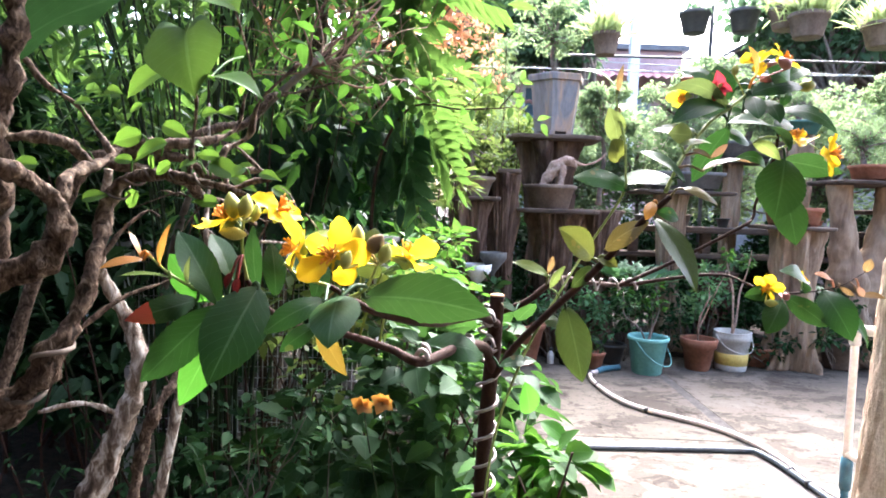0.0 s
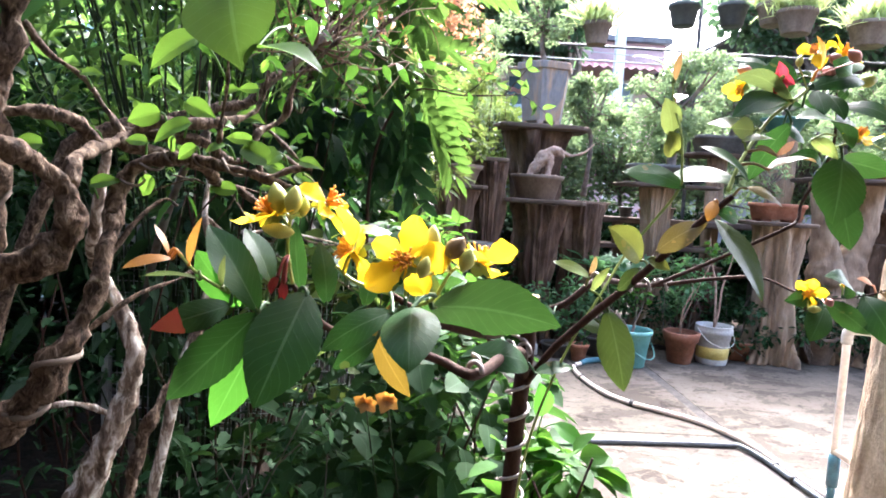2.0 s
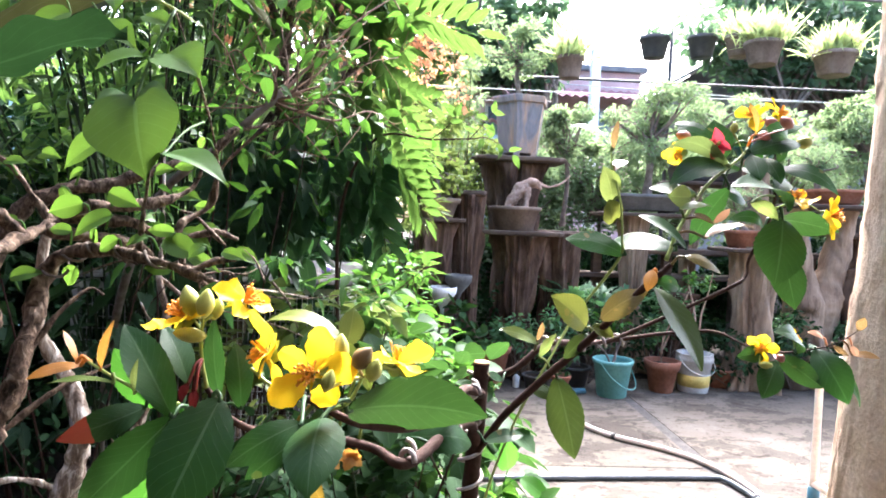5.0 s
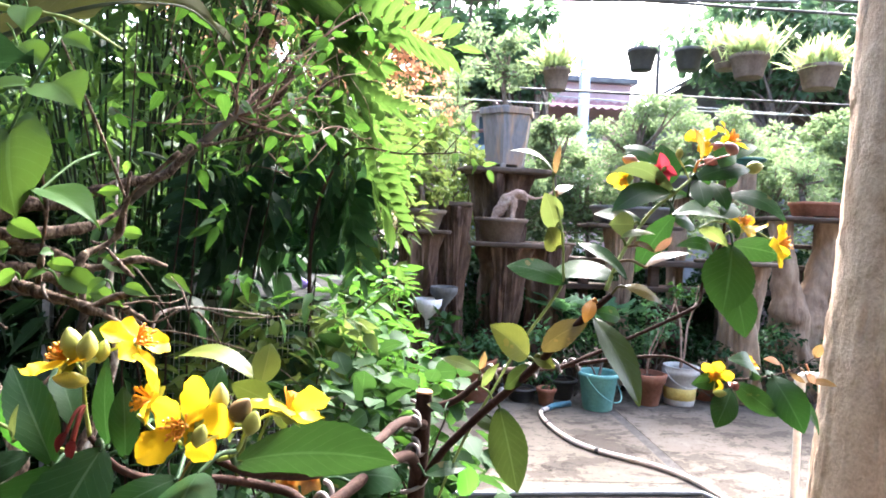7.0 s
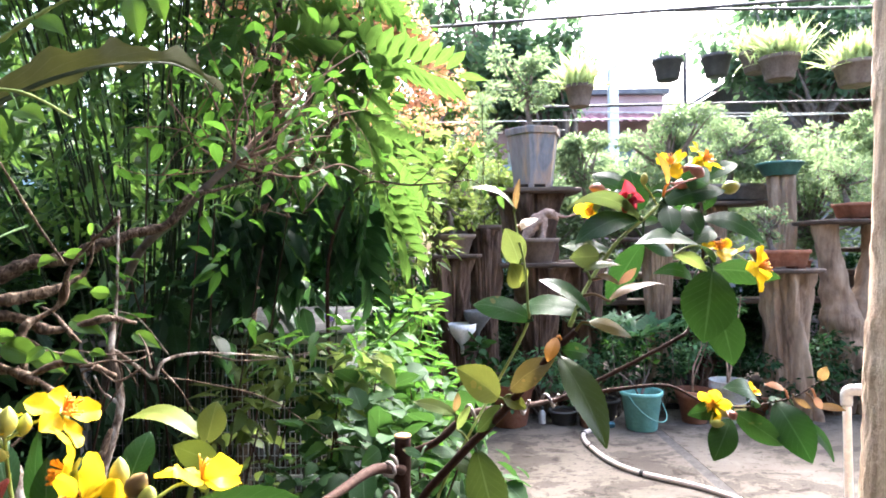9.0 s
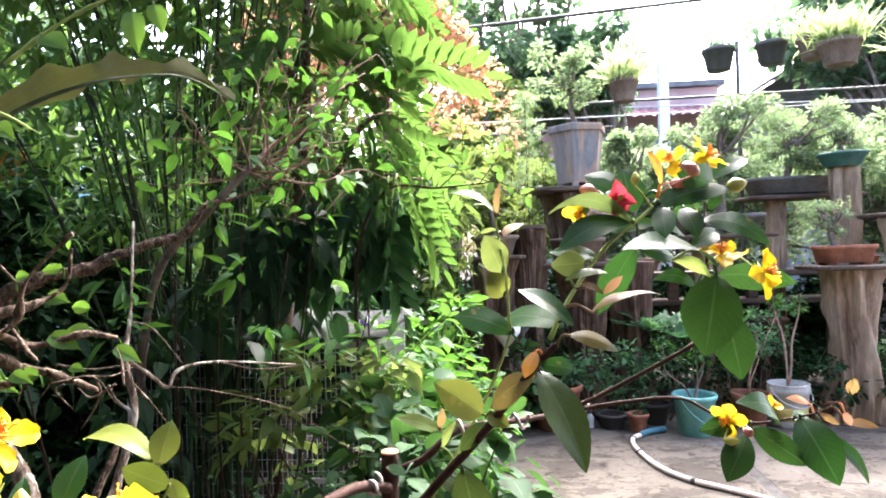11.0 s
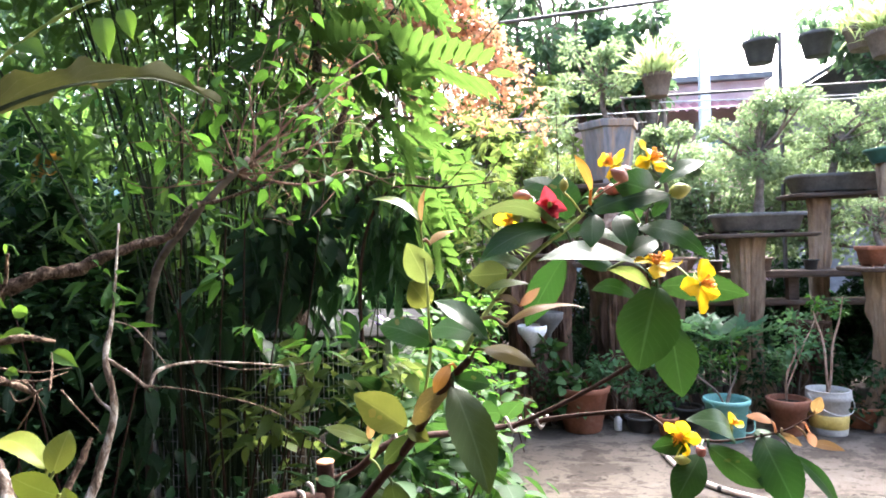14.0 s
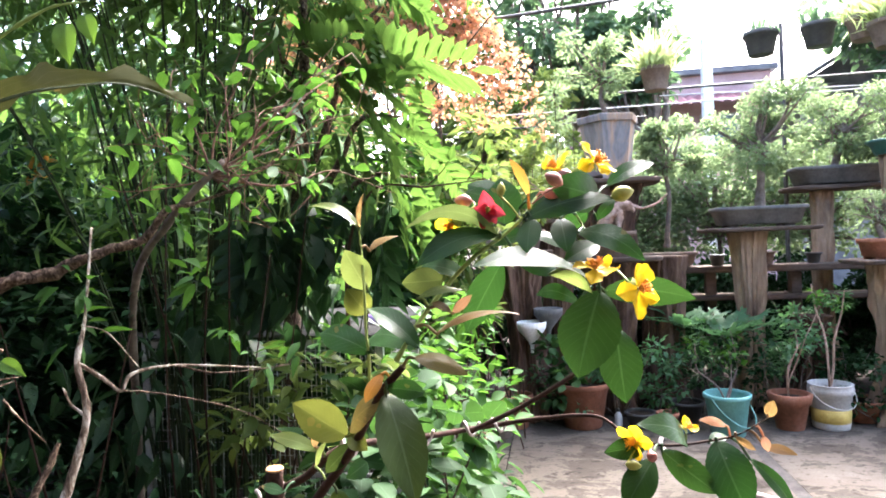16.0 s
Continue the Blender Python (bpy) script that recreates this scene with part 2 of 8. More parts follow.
M["hexclay"] = surface("weathered_glaze", [(0.25, (0.10, 0.075, 0.065)), (0.48, (0.20, 0.19, 0.19)), (0.62, (0.36, 0.24, 0.16)), (0.8, (0.42, 0.41, 0.40))], 5, 0.7, (1, 1, 0.25), 0.25, 0.006, 40, warp=1.0)
M["darkpot"] = surface("dark_plastic_pot", [(0.3, (0.02, 0.02, 0.02)), (0.7, (0.055, 0.05, 0.045))], 9, 0.6, bumps=0.1)
M["traygrey"] = surface("grey_tray", [(0.3, (0.07, 0.07, 0.068)), (0.7, (0.17, 0.165, 0.155))], 9, 0.75, bumps=0.2)
M["greenpot"] = surface("green_glazed_pot", [(0.3, (0.03, 0.10, 0.085)), (0.7, (0.06, 0.17, 0.14))], 12, 0.3, bumps=0.05)
M["teal"] = surface("teal_plastic", [(0.3, (0.10, 0.28, 0.25)), (0.7, (0.17, 0.38, 0.34))], 10, 0.5, bumps=0.05)
M["whiteplastic"] = surface("white_plastic", [(0.3, (0.36, 0.35, 0.33)), (0.7, (0.58, 0.57, 0.54))], 12, 0.5, bumps=0.05)
M["pvc"] = surface("cream_pvc", [(0.3, (0.64, 0.55, 0.48)), (0.7, (0.80, 0.73, 0.66))], 10, 0.45, bumps=0.05)
M["yellowpaint"] = surface("yellow_paint", [(0.3, (0.46, 0.33, 0.07)), (0.7, (0.60, 0.46, 0.14))], 12, 0.5, bumps=0.05)
M["soil"] = surface("soil", [(0.3, (0.012, 0.009, 0.007)), (0.7, (0.045, 0.032, 0.023))], 30, 0.95, bumps=0.8)
M["hose"] = surface("hose_tan", [(0.3, (0.50, 0.40, 0.33)), (0.7, (0.68, 0.58, 0.50))], 20, 0.5, bumps=0.05)
M["blackhose"] = surface("hose_black", [(0.3, (0.06, 0.07, 0.082)), (0.7, (0.14, 0.155, 0.17))], 20, 0.45, bumps=0.05)
M["bluehose"] = surface("hose_blue", [(0.3, (0.03, 0.09, 0.13)), (0.7, (0.06, 0.17, 0.22))], 20, 0.4, bumps=0.05)
M["galv"] = surface("galvanised_wire", [(0.3, (0.45, 0.45, 0.44)), (0.7, (0.65, 0.65, 0.63))], 20, 0.4, metal=0.7, bumps=0.05)
M["iron"] = surface("dark_iron", [(0.3, (0.03, 0.028, 0.026)), (0.7, (0.10, 0.09, 0.085))], 20, 0.6, metal=0.4, bumps=0.1)
M["cable"] = surface("pale_cable", [(0.3, (0.35, 0.34, 0.33)), (0.7, (0.55, 0.54, 0.52))], 20, 0.6, bumps=0.0)
M["slat"] = surface("rusted_grey_sheet", [(0.3, (0.05, 0.045, 0.042)), (0.5, (0.10, 0.098, 0.095)), (0.7, (0.16, 0.155, 0.15))], 9, 0.8, bumps=0.2)
M["purple"] = surface("purple_plastic", [(0.3, (0.16, 0.10, 0.36)), (0.7, (0.24, 0.17, 0.48))], 12, 0.5, bumps=0.05)
M["bluewall"] = surface("pale_blue_paint", [(0.3, (0.30, 0.44, 0.47)), (0.7, (0.46, 0.60, 0.62))], 3, 0.7, bumps=0.15)
M["pinkwall"] = surface("pink_plaster", [(0.3, (0.45, 0.30, 0.30)), (0.7, (0.58, 0.42, 0.42))], 3, 0.85, bumps=0.15)
M["redroof"] = surface("red_corrugated", [(0.3, (0.20, 0.08, 0.09)), (0.7, (0.32, 0.15, 0.16))], 4, 0.6, bumps=0.1)
M["greyroof"] = surface("grey_corrugated", [(0.3, (0.10, 0.10, 0.11)), (0.7, (0.22, 0.22, 0.23))], 4, 0.55, bumps=0.1)
M["tarp"] = surface("blue_grey_tarp", [(0.3, (0.20, 0.28, 0.33)), (0.7, (0.36, 0.45, 0.50))], 5, 0.5, bumps=0.4)
M["glassdark"] = surface("dark_pane", [(0.3, (0.05, 0.08, 0.11)), (0.7, (0.08, 0.12, 0.15))], 3, 0.15, bumps=0.0)
M["driftwood"] = surface("bleached_driftwood", [(0.3, (0.16, 0.09, 0.06)), (0.55, (0.36, 0.25, 0.19)), (0.8, (0.52, 0.42, 0.35))], 22, 0.75, bumps=0.6)
M["barkfar"] = surface("bark_grey", [(0.3, (0.07, 0.055, 0.045)), (0.7, (0.22, 0.18, 0.15))], 20, 0.9, bumps=0.4)
M["redtwig"] = surface("reddish_twig", [(0.3, (0.07, 0.035, 0.022)), (0.7, (0.22, 0.135, 0.095))], 40, 0.8, bumps=0.3)
# Culm green taken near black: the thicket's shade is in the colour.
M["culm"] = surface("culm_shade_dark", [(0.3, (0.012, 0.02, 0.008)), (0.7, (0.035, 0.046, 0.018))], 15, 0.7, bumps=0.05)


def concrete_material():
    """Worn concrete: cloudy tone, crisp-edged damp stains, scraped pale patches, specks and grit."""
    m, t, n, l, b = mat_new("worn_concrete")
    big, fine = noise_tex(t, 0.8, 6, 0.6, dist=0.4), noise_tex(t, 90, 5, 0.7)
    wet, mid = noise_tex(t, 2.6, 12, 0.72, (1, 1.4, 1), 0.35), noise_tex(t, 6.5, 9, 0.7, (1, 1.3, 1), 0.6)
    c = ramp(t, big, [(0.30, (0.093, 0.081, 0.065)), (0.5, (0.121, 0.105, 0.085)), (0.7, (0.156, 0.137, 0.113))])
    c = mix_rgb(t, 1.0, c, ramp(t, wet, [(0.40, (0.52, 0.50, 0.49)), (0.475, (0.62, 0.60, 0.59)), (0.487, (0.95, 0.94, 0.93)), (0.62, (1, 1, 1)), (0.635, (1.12, 1.12, 1.12))]), "MULTIPLY")
    c = mix_rgb(t, 0.9, c, ramp(t, mid, [(0.40, (0.48, 0.46, 0.45)), (0.425, (0.9, 0.9, 0.9)), (0.5, (1, 1, 1))]), "MULTIPLY")
    c = mix_rgb(t, 0.8, c, ramp(t, noise_tex(t, 22, 3, 0.5, (1, 1.4, 1)), [(0.355, (0.45, 0.43, 0.42)), (0.375, (1, 1, 1))]), "MULTIPLY")
    c = mix_rgb(t, 0.5, c, ramp(t, fine, [(0.3, (0.5, 0.5, 0.5)), (0.7, (1, 1, 1))]), "MULTIPLY")
    info = n.new("ShaderNodeObjectInfo")
    c = mix_rgb(t, 0.1, c, ramp(t, info.outputs["Random"], [(0, (0.5, 0.5, 0.5)), (1, (1, 1, 1))]), "MULTIPLY")
    l.new(c, b.inputs["Base Color"])
    l.new(ramp(t, wet, [(0.40, (0.8, 0.8, 0.8)), (0.5, (0.95, 0.95, 0.95))]), b.inputs["Roughness"])
    b.inputs["Specular IOR Level"].default_value = 0.08
    bump(t, b, arith(t, "ADD", arith(t, "ADD", wet, mid), arith(t, "MULTIPLY", fine, 0.3)), 0.4, 0.008)
    return m


M["concrete"] = concrete_material()
M["mortar"] = surface("dark_mortar", [(0.3, (0.05, 0.045, 0.04)), (0.7, (0.11, 0.10, 0.09))], 14, 0.85, bumps=0.5)
# Leaf green darkened so that the shade under the plants is in the colour.
M["understorey_shaded"] = leaf_material("foliage_shade_in_colour", (0.008, 0.024, 0.009), (0.022, 0.054, 0.019), (0.045, 0.12, 0.028), 0.16, 0.55, 0.2)
M["understorey_shaded"].node_tree.nodes["Principled BSDF"].inputs["Specular IOR Level"].default_value = 0.05
M["nest"] = leaf_material("leaf_nest_fern", (0.05, 0.056, 0.02), (0.06, 0.064, 0.024), (0.17, 0.18, 0.04), 0.3, 0.7, 0.6, False, 0.6)
M["nest"].node_tree.nodes["Principled BSDF"].inputs["Specular IOR Level"].default_value = 0.1


# ---- builders ----
def thing(name, label, category, at=(0, 0, 0), group=""):
    ob = new(name)
    ob.location = at
    ob.empty_display_size = 0.05
    return tagged(ob, label, category, group)


def link_mesh(name, V, F, material, parent=None, label="", uv=None, smooth=True, flat=()):
    me = bpy.data.meshes.new(name)
    me.from_pydata([tuple(v) for v in V], [], [tuple(int(i) for i in f) for f in F])
    if uv is not None:
        lay = me.uv_layers.new(name="UVMap")
        idx = np.empty(len(me.loops), dtype=np.int32)
        me.loops.foreach_get("vertex_index", idx)
        lay.data.foreach_set("uv", np.asarray(uv, dtype=np.float32)[idx].ravel())
    if smooth:
        me.polygons.foreach_set("use_smooth", [True] * len(me.polygons))
    me.materials.append(material)
    ob = new(name, me)
    if parent:
        ob.parent = parent
        ob.matrix_parent_inverse = Matrix.Identity(4)
        shift = Vector((0, 0, 0))
        p = parent
        while p:
            shift += p.location
            p = p.parent
        me.transform(Matrix.Translation(-shift))
    if label:
        ob["label"] = label
    return ob


def quads_mesh(name, V, Q, UV, material, parent=None, kind=""):
    """A large mesh of quads, quickly."""
    me = bpy.data.meshes.new(name)
    V, Q = np.asarray(V, dtype=np.float32), np.asarray(Q, dtype=np.int32)
    if parent:
        p = parent
        while p:
            V = V - np.array(p.location, dtype=np.float32)
            p = p.parent
    me.vertices.add(len(V)), me.loops.add(Q.size), me.polygons.add(len(Q))
    me.vertices.foreach_set("co", V.ravel())
    me.loops.foreach_set("vertex_index", Q.ravel())
    me.polygons.foreach_set("loop_start", np.arange(0, Q.size, 4, dtype=np.int32))
    me.polygons.foreach_set("use_smooth", np.ones(len(Q), dtype=bool))
    lay = me.uv_layers.new(name="UVMap")
    lay.data.foreach_set("uv", np.asarray(UV, dtype=np.float32)[Q.ravel()].ravel())
    me.update(calc_edges=True)
    me.materials.append(material)
    ob = new(name, me)
    if parent:
        ob.parent = parent
    if kind:
        ob["kind"] = kind
    return ob


def join(*chunks):
    V, F, n = [], [], 0
    for v, f in chunks:
        V += [tuple(p) for p in v]
        F += [tuple(i + n for i in q) for q in f]
        n += len(v)
    return V, F


def smooth_path(points, per=6):
    """A Catmull-Rom line through points of any width (x, y, z, radius...)."""
    P = np.array(points, dtype=float)
    P = np.vstack([2 * P[0] - P[1], P, 2 * P[-1] - P[-2]])
    out = []
    for i in range(1, len(P) - 2):
        for k in range(per):
            u = k / per
            a, b, c, d = P[i - 1:i + 3]
            out.append(0.5 * (2 * b + (c - a) * u + (2 * a - 5 * b + 4 * c - d) * u * u + (3 * b - a - 3 * c + d) * u ** 3))
    out.append(P[-2])
    return np.array(out)


def tube(points, sides=8, per=6, rough=0.0, grain=30.0, cap=True):
    """A round limb along points (x, y, z, radius); rough: uneven by that share of its radius."""
    P = smooth_path(points, per) if per > 1 else np.array(points, dtype=float)
    C, R = P[:, :3], np.maximum(P[:, 3], 0.0002)
    T = np.gradient(C, axis=0)
    T /= np.linalg.norm(T, axis=1)[:, None] + 1e-9
    up = np.array((0.31, 0.17, 0.93))
    V, F = [], []
    X = np.cross(T[0], up)
    X /= np.linalg.norm(X) + 1e-9
    for i in range(len(C)):
        X = X - T[i] * (X @ T[i])
        X /= np.linalg.norm(X) + 1e-9
        Y = np.cross(T[i], X)
        for k in range(sides):
            a = 2 * math.pi * k / sides
            d = X * math.cos(a) + Y * math.sin(a)
            r = R[i]
            if rough:
                q = C[i] + d * R[i]
                r *= 1 + rough * (noise.noise(Vector(q * grain)) + 0.5 * noise.noise(Vector(q * grain * 2.7)))
            V.append(C[i] + d * r)
    for i in range(len(C) - 1):
        for k in range(sides):
            a, b = i * sides + k, i * sides + (k + 1) % sides
            F.append((a, b, b + sides, a + sides))
    if cap:
        F.append(tuple(range(sides - 1, -1, -1)))
        F.append(tuple(range((len(C) - 1) * sides, len(C) * sides)))
    return V, F


def lathe(profile, sides=36, at=(0, 0, 0), wobble=0.0, turn=0.0):
    """A turned form from (radius, height) pairs, bottom inside or outside first; closed where radius is 0."""
    V, F = [], []
    for r, z in profile:
        for k in range(sides):
            a = 2 * math.pi * k / sides + turn
            q = r * (1 + wobble * noise.noise(Vector((math.cos(a) * 1.3 + at[0], math.sin(a) * 1.3 + at[1], z * 5))))
            V.append((at[0] + q * math.cos(a), at[1] + q * math.sin(a), at[2] + z))
    for i in range(len(profile) - 1):
        for k in range(sides):
            a, b = i * sides + k, i * sides + (k + 1) % sides
            F.append((a, b, b + sides, a + sides))
    F.append(tuple(range(sides - 1, -1, -1)))
    F.append(tuple(range((len(profile) - 1) * sides, len(profile) * sides)))
    return V, F


def box(x0, y0, z0, x1, y1, z1, bevel=0.004):
    bm = bmesh.new()
    bmesh.ops.create_cube(bm, size=1, matrix=Matrix.LocRotScale(((x0 + x1) / 2, (y0 + y1) / 2, (z0 + z1) / 2), None, (x1 - x0, y1 - y0, z1 - z0)))
    if bevel:
        bmesh.ops.bevel(bm, geom=bm.edges[:], offset=bevel, segments=2, profile=0.6, affect="EDGES")
    V, F = [v.co[:] for v in bm.verts], []
    bm.verts.index_update()
    for f in bm.faces:
        F.append(tuple(v.index for v in f.verts))
    bm.free()
    return V, F


# leaf templates: a blade along +y from the origin, its face towards +z
def blade(rows, shape, width, fold=0.12, droop=0.12, cols=3, teeth=0.0, wave=0.0):
    """A grid of a leaf 1 long; shape(u) gives its half width. Returns V, quads, UV."""
    V, UV = [], []
    for i in range(rows):
        u = i / (rows - 1)
        w = max(shape(u) * width, 0.004)
        if teeth and 0.08 < u < 0.97:
            w *= 1 - teeth * (i % 2)
        for k in range(cols):
            s = 2 * k / (cols - 1) - 1
            V.append((s * w, u, fold * abs(s) * w * 2 - droop * u * u + wave * math.sin(u * 9 + s * 1.5) * abs(s)))
            UV.append((0.5 + s * 0.5, u))
    Q = [(i * cols + k, i * cols + k + 1, (i + 1) * cols + k + 1, (i + 1) * cols + k) for i in range(rows - 1) for k in range(cols - 1)]
    return np.array(V), np.array(Q), np.array(UV)


def oval(u):
    return math.sin(math.pi * min(1, u ** 0.8)) ** 0.8


def ovate(u):
    return max(0.0, math.sin(math.pi * u ** 0.7)) ** (0.55 + 0.75 * u)


def acute(u):
    return max(0.0, math.sin(math.pi * u ** 0.96)) ** (0.66 + 0.2 * u)


def lance(u):
    return math.sin(math.pi * u ** 0.7) ** 1.1


def heart_shape(u):
    return math.sin(math.pi * u ** 0.45) ** 0.75


LEAF_OVAL = blade(5, oval, 0.27, 0.15, 0.15)
LEAF_LANCE = blade(5, lance, 0.17, 0.2, 0.2)
LEAF_ROUND = blade(11, oval, 0.42, 0.12, 0.2, 3, 0.14)
LEAF_HEART = blade(7, heart_shape, 0.36, 0.12, 0.2)
LEAF_POINTED = blade(7, ovate, 0.24, 0.15, 0.2)
LEAF_TINY = blade(3, oval, 0.3, 0.1, 0.1, 2)
LEAF_BAMBOO = blade(4, lance, 0.075, 0.2, 0.3, 2)


def pinnate(pairs, leaflet, width, top=True):
    """A frond of paired leaflets along a thin midrib, 1 long."""
    Vs, Qs, Us, n = [], [], [], 0
    base = blade(4, oval, width, 0.12, 0.1)
    for i in range(pairs + (1 if top else 0)):
        u = 0.14 + 0.86 * i / pairs
        for side in ((-1, 1) if i < pairs else (0,)):
            s = leaflet * (0.75 + 0.5 * math.sin(math.pi * (0.15 + 0.8 * u)))
            a = radians(-62 * side * (1 - 0.25 * u))
            c, d = math.cos(a), math.sin(a)
            W = base[0] * s
            R = np.stack([W[:, 0] * c - W[:, 1] * d, W[:, 0] * d + W[:, 1] * c + u, W[:, 2] - 0.25 * u * u + 0.05 * math.sin(7 * u + side)], 1)
            Vs.append(R), Qs.append(base[1] + n), Us.append(base[2])
            n += len(R)
    for side in ((0.004, 0), (0, 0.004)):
        R = np.array([(-side[0], 0, -side[1]), (side[0], 0, side[1]), (side[0], 0.5, side[1] - 0.0625), (-side[0], 0.5, -side[1] - 0.0625), (side[0], 1, side[1] - 0.25), (-side[0], 1, -side[1] - 0.25)])
        Vs.append(R), Qs.append(np.array([(0, 1, 2, 3), (3, 2, 4, 5)]) + n), Us.append(np.full((6, 2), (0.5, 0.5)))
        n += 6
    return np.vstack(Vs), np.vstack(Qs), np.vstack(Us)


FROND = pinnate(8, 0.26, 0.24)
FERN = pinnate(14, 0.2, 0.16)


def frames(d, n, rng, jitter=0.4):
    """Turning matrices that lay +y along d and +z near n."""
    d = d / (np.linalg.norm(d, axis=1)[:, None] + 1e-9)
    n = n + rng.normal(0, jitter, d.shape)
    x = np.cross(d, n)
    x /= np.linalg.norm(x, axis=1)[:, None] + 1e-9
    z = np.cross(x, d)
    return np.stack([x, d, z], 2)


def scatter(template, P, R, S):
    V, Q, U = template
    n, k = len(P), len(V)
    W = np.einsum("nij,kj->nki", R, V) * np.asarray(S)[:, None, None] + P[:, None, :]
    return W.reshape(-1, 3), (Q[None] + (np.arange(n) * k)[:, None, None]).reshape(-1, 4), np.tile(U, (n, 1))


def cloud(rng, n, centre, radii, shell=0.45):
    """Points in an ellipsoid, more of them near its skin."""
    d = rng.normal(0, 1, (n, 3))
    d /= np.linalg.norm(d, axis=1)[:, None]
    r = shell + (1 - shell) * rng.random((n, 1)) ** 0.6
    return np.array(centre) + d * r * np.array(radii), d


def foliage(name, clumps, template, material, parent, size, seed, per=200, hang=0.35, up=0.8, kind="stuff"):
    """One crown: leaves about clumps (x, y, z, radius), pointing out and somewhat down."""
    rng = np.random.default_rng(seed)
    Ps, Ds = [], []
    for x, y, z, r in clumps:
        p, d = cloud(rng, per, (x, y, z), (r, r, r * 0.8), 0.25)
        Ps.append(p), Ds.append(d)
    P, D = np.vstack(Ps), np.vstack(Ds)
    D = D + rng.normal(0, 0.45, D.shape)
    D[:, 2] = D[:, 2] * 0.6 - hang
    N = np.zeros_like(D)
    N[:, 2] = up
    N = N + np.array((0.1, 0.3, 0.0))
    V, Q, U = scatter(template, P, frames(D, N, rng), size * (0.6 + 0.8 * rng.random(len(P))))
    return quads_mesh(name, V, Q, U, material, parent, kind)


# ---- setting ----
def ground_sheet():
    V, F = [], []
    n = 40
    for j in range(n + 1):
        for i in range(n + 1):
            sx, sy = 2 * i / n - 1, 2 * j / n - 1
            x, y = 400 * sx * abs(sx) ** 2.2, 5 + 400 * sy * abs(sy) ** 2.2
            V.append((x, y, -0.05 + 0.012 * noise.noise(Vector((x, y, 0)))))
    for j in range(n):
        for i in range(n):
            a = j * (n + 1) + i
            F.append((a, a + 1, a + n + 2, a + n + 1))
    return tagged(link_mesh("ground", V, F, M["soil"]), "bare dark garden soil under the plants", "ground", kind="structure")


ground_sheet()
floor = tagged(link_mesh("floor", *box(0.12, -2.4, -0.12, 5.2, 5.25, -0.003, 0), M["mortar"], smooth=False), "worn grey concrete yard with damp stains and a long joint", "floor", kind="structure")
for x0, x1, y0, y1 in ((0.12, 1.558, -2.4, 3.405), (0.12, 1.558, 3.413, 5.25), (1.628, 5.2, -2.4, 5.25), (-0.3, 0.114, 3.6, 5.25)):
    link_mesh("panel", *box(x0, y0, -0.011, x1, y1, 0.0, 0.003), M["concrete"], floor)
# Wall added unseen behind the camera; its dull cement limits bounced light.
wall_south = tagged(link_mesh("wall_south", *box(-6, -2.7, -0.05, 6, -2.45, 3.2, 0.004), M["cement"], smooth=False), "plain bare cement wall added unseen behind the camera", "wall", kind="structure")
wall_west = tagged(link_mesh("wall_west", *box(-7.6, 6.3, -0.05, -1.7, 6.45, 2.5, 0.004), M["bluewall"], smooth=False), "pale blue painted garden wall behind the bamboo", "wall", kind="structure")


# ---- yard things ----
def pot(name, at, r_top, r_base, h, material, label, soil=True, lip=0.012, group="", sides=36, rim_h=0.16, turn=0.0):
    """A pot with a thick lip, hollow, filled with soil."""
    ob = thing(name, label, "pot", at, group)
    t, q = 0.008 + 0.02 * r_top, 1 - rim_h
    rq = r_base + (r_top - r_base) * q
    prof = [(r_base * 0.96, 0), (r_base, 0.006), (rq, h * q), (rq + lip, h * q + 0.004), (r_top + lip, h - 0.005), (r_top + lip * 0.6, h), (r_top - t, h), (r_top - t - 0.004, h - 0.01), (max(0.01, rq - t), h * q * 0.9), (0.004, h * q * 0.88)]
    V, F = lathe(prof, sides, at, 0.01, turn)
    link_mesh("body", V, F[:-2] + [F[-2]], material, ob, smooth=sides > 8)
    if soil:
        V, F = lathe([(0.004, h * 0.86), ((r_top - t) * 0.5, h * 0.88), (r_top - t - 0.003, h * 0.85)], 20, at, 0.02)
        link_mesh("soil", V, F[:-1], M["soil"], ob)
    return ob


def bail(parent, at, r, z, drop, side, material, name="handle"):
    """A wire handle fallen against the side of a bucket; side: degrees of its low point."""
    pts = []
    for i in range(13):
        a = radians(side - 90 + 180 * i / 12)
        s = math.sin(math.pi * i / 12)
        rr = r + 0.006 + 0.02 * s
        pts.append((at[0] + rr * math.cos(a), at[1] + rr * math.sin(a), z - drop * s, 0.0035))
    return link_mesh(name, *tube(pts, 6, 3), material, parent, "white plastic carrying handle")


TEAL = (1.50, 4.74, 0.0)
bucket = thing("plastic_bucket", "teal plastic bucket with a hanging white handle, on the concrete", "bucket", TEAL)
link_mesh("body", *lathe([(0.1, 0), (0.104, 0.005), (0.134, 0.235), (0.146, 0.24), (0.148, 0.262), (0.142, 0.268), (0.132, 0.268), (0.128, 0.25), (0.104, 0.06), (0.004, 0.055)], 40, TEAL), M["teal"], bucket)
link_mesh("soil", *lathe([(0.004, 0.2), (0.124, 0.2)], 24, TEAL), M["soil"], bucket)
bail(bucket, TEAL, 0.142, 0.25, 0.17, -50, M["teal"])
PAIL = (2.19, 4.93, 0.0)
pail = thing("paint_pail", "white plastic pail with a worn yellow band, used as a planter", "bucket", PAIL)
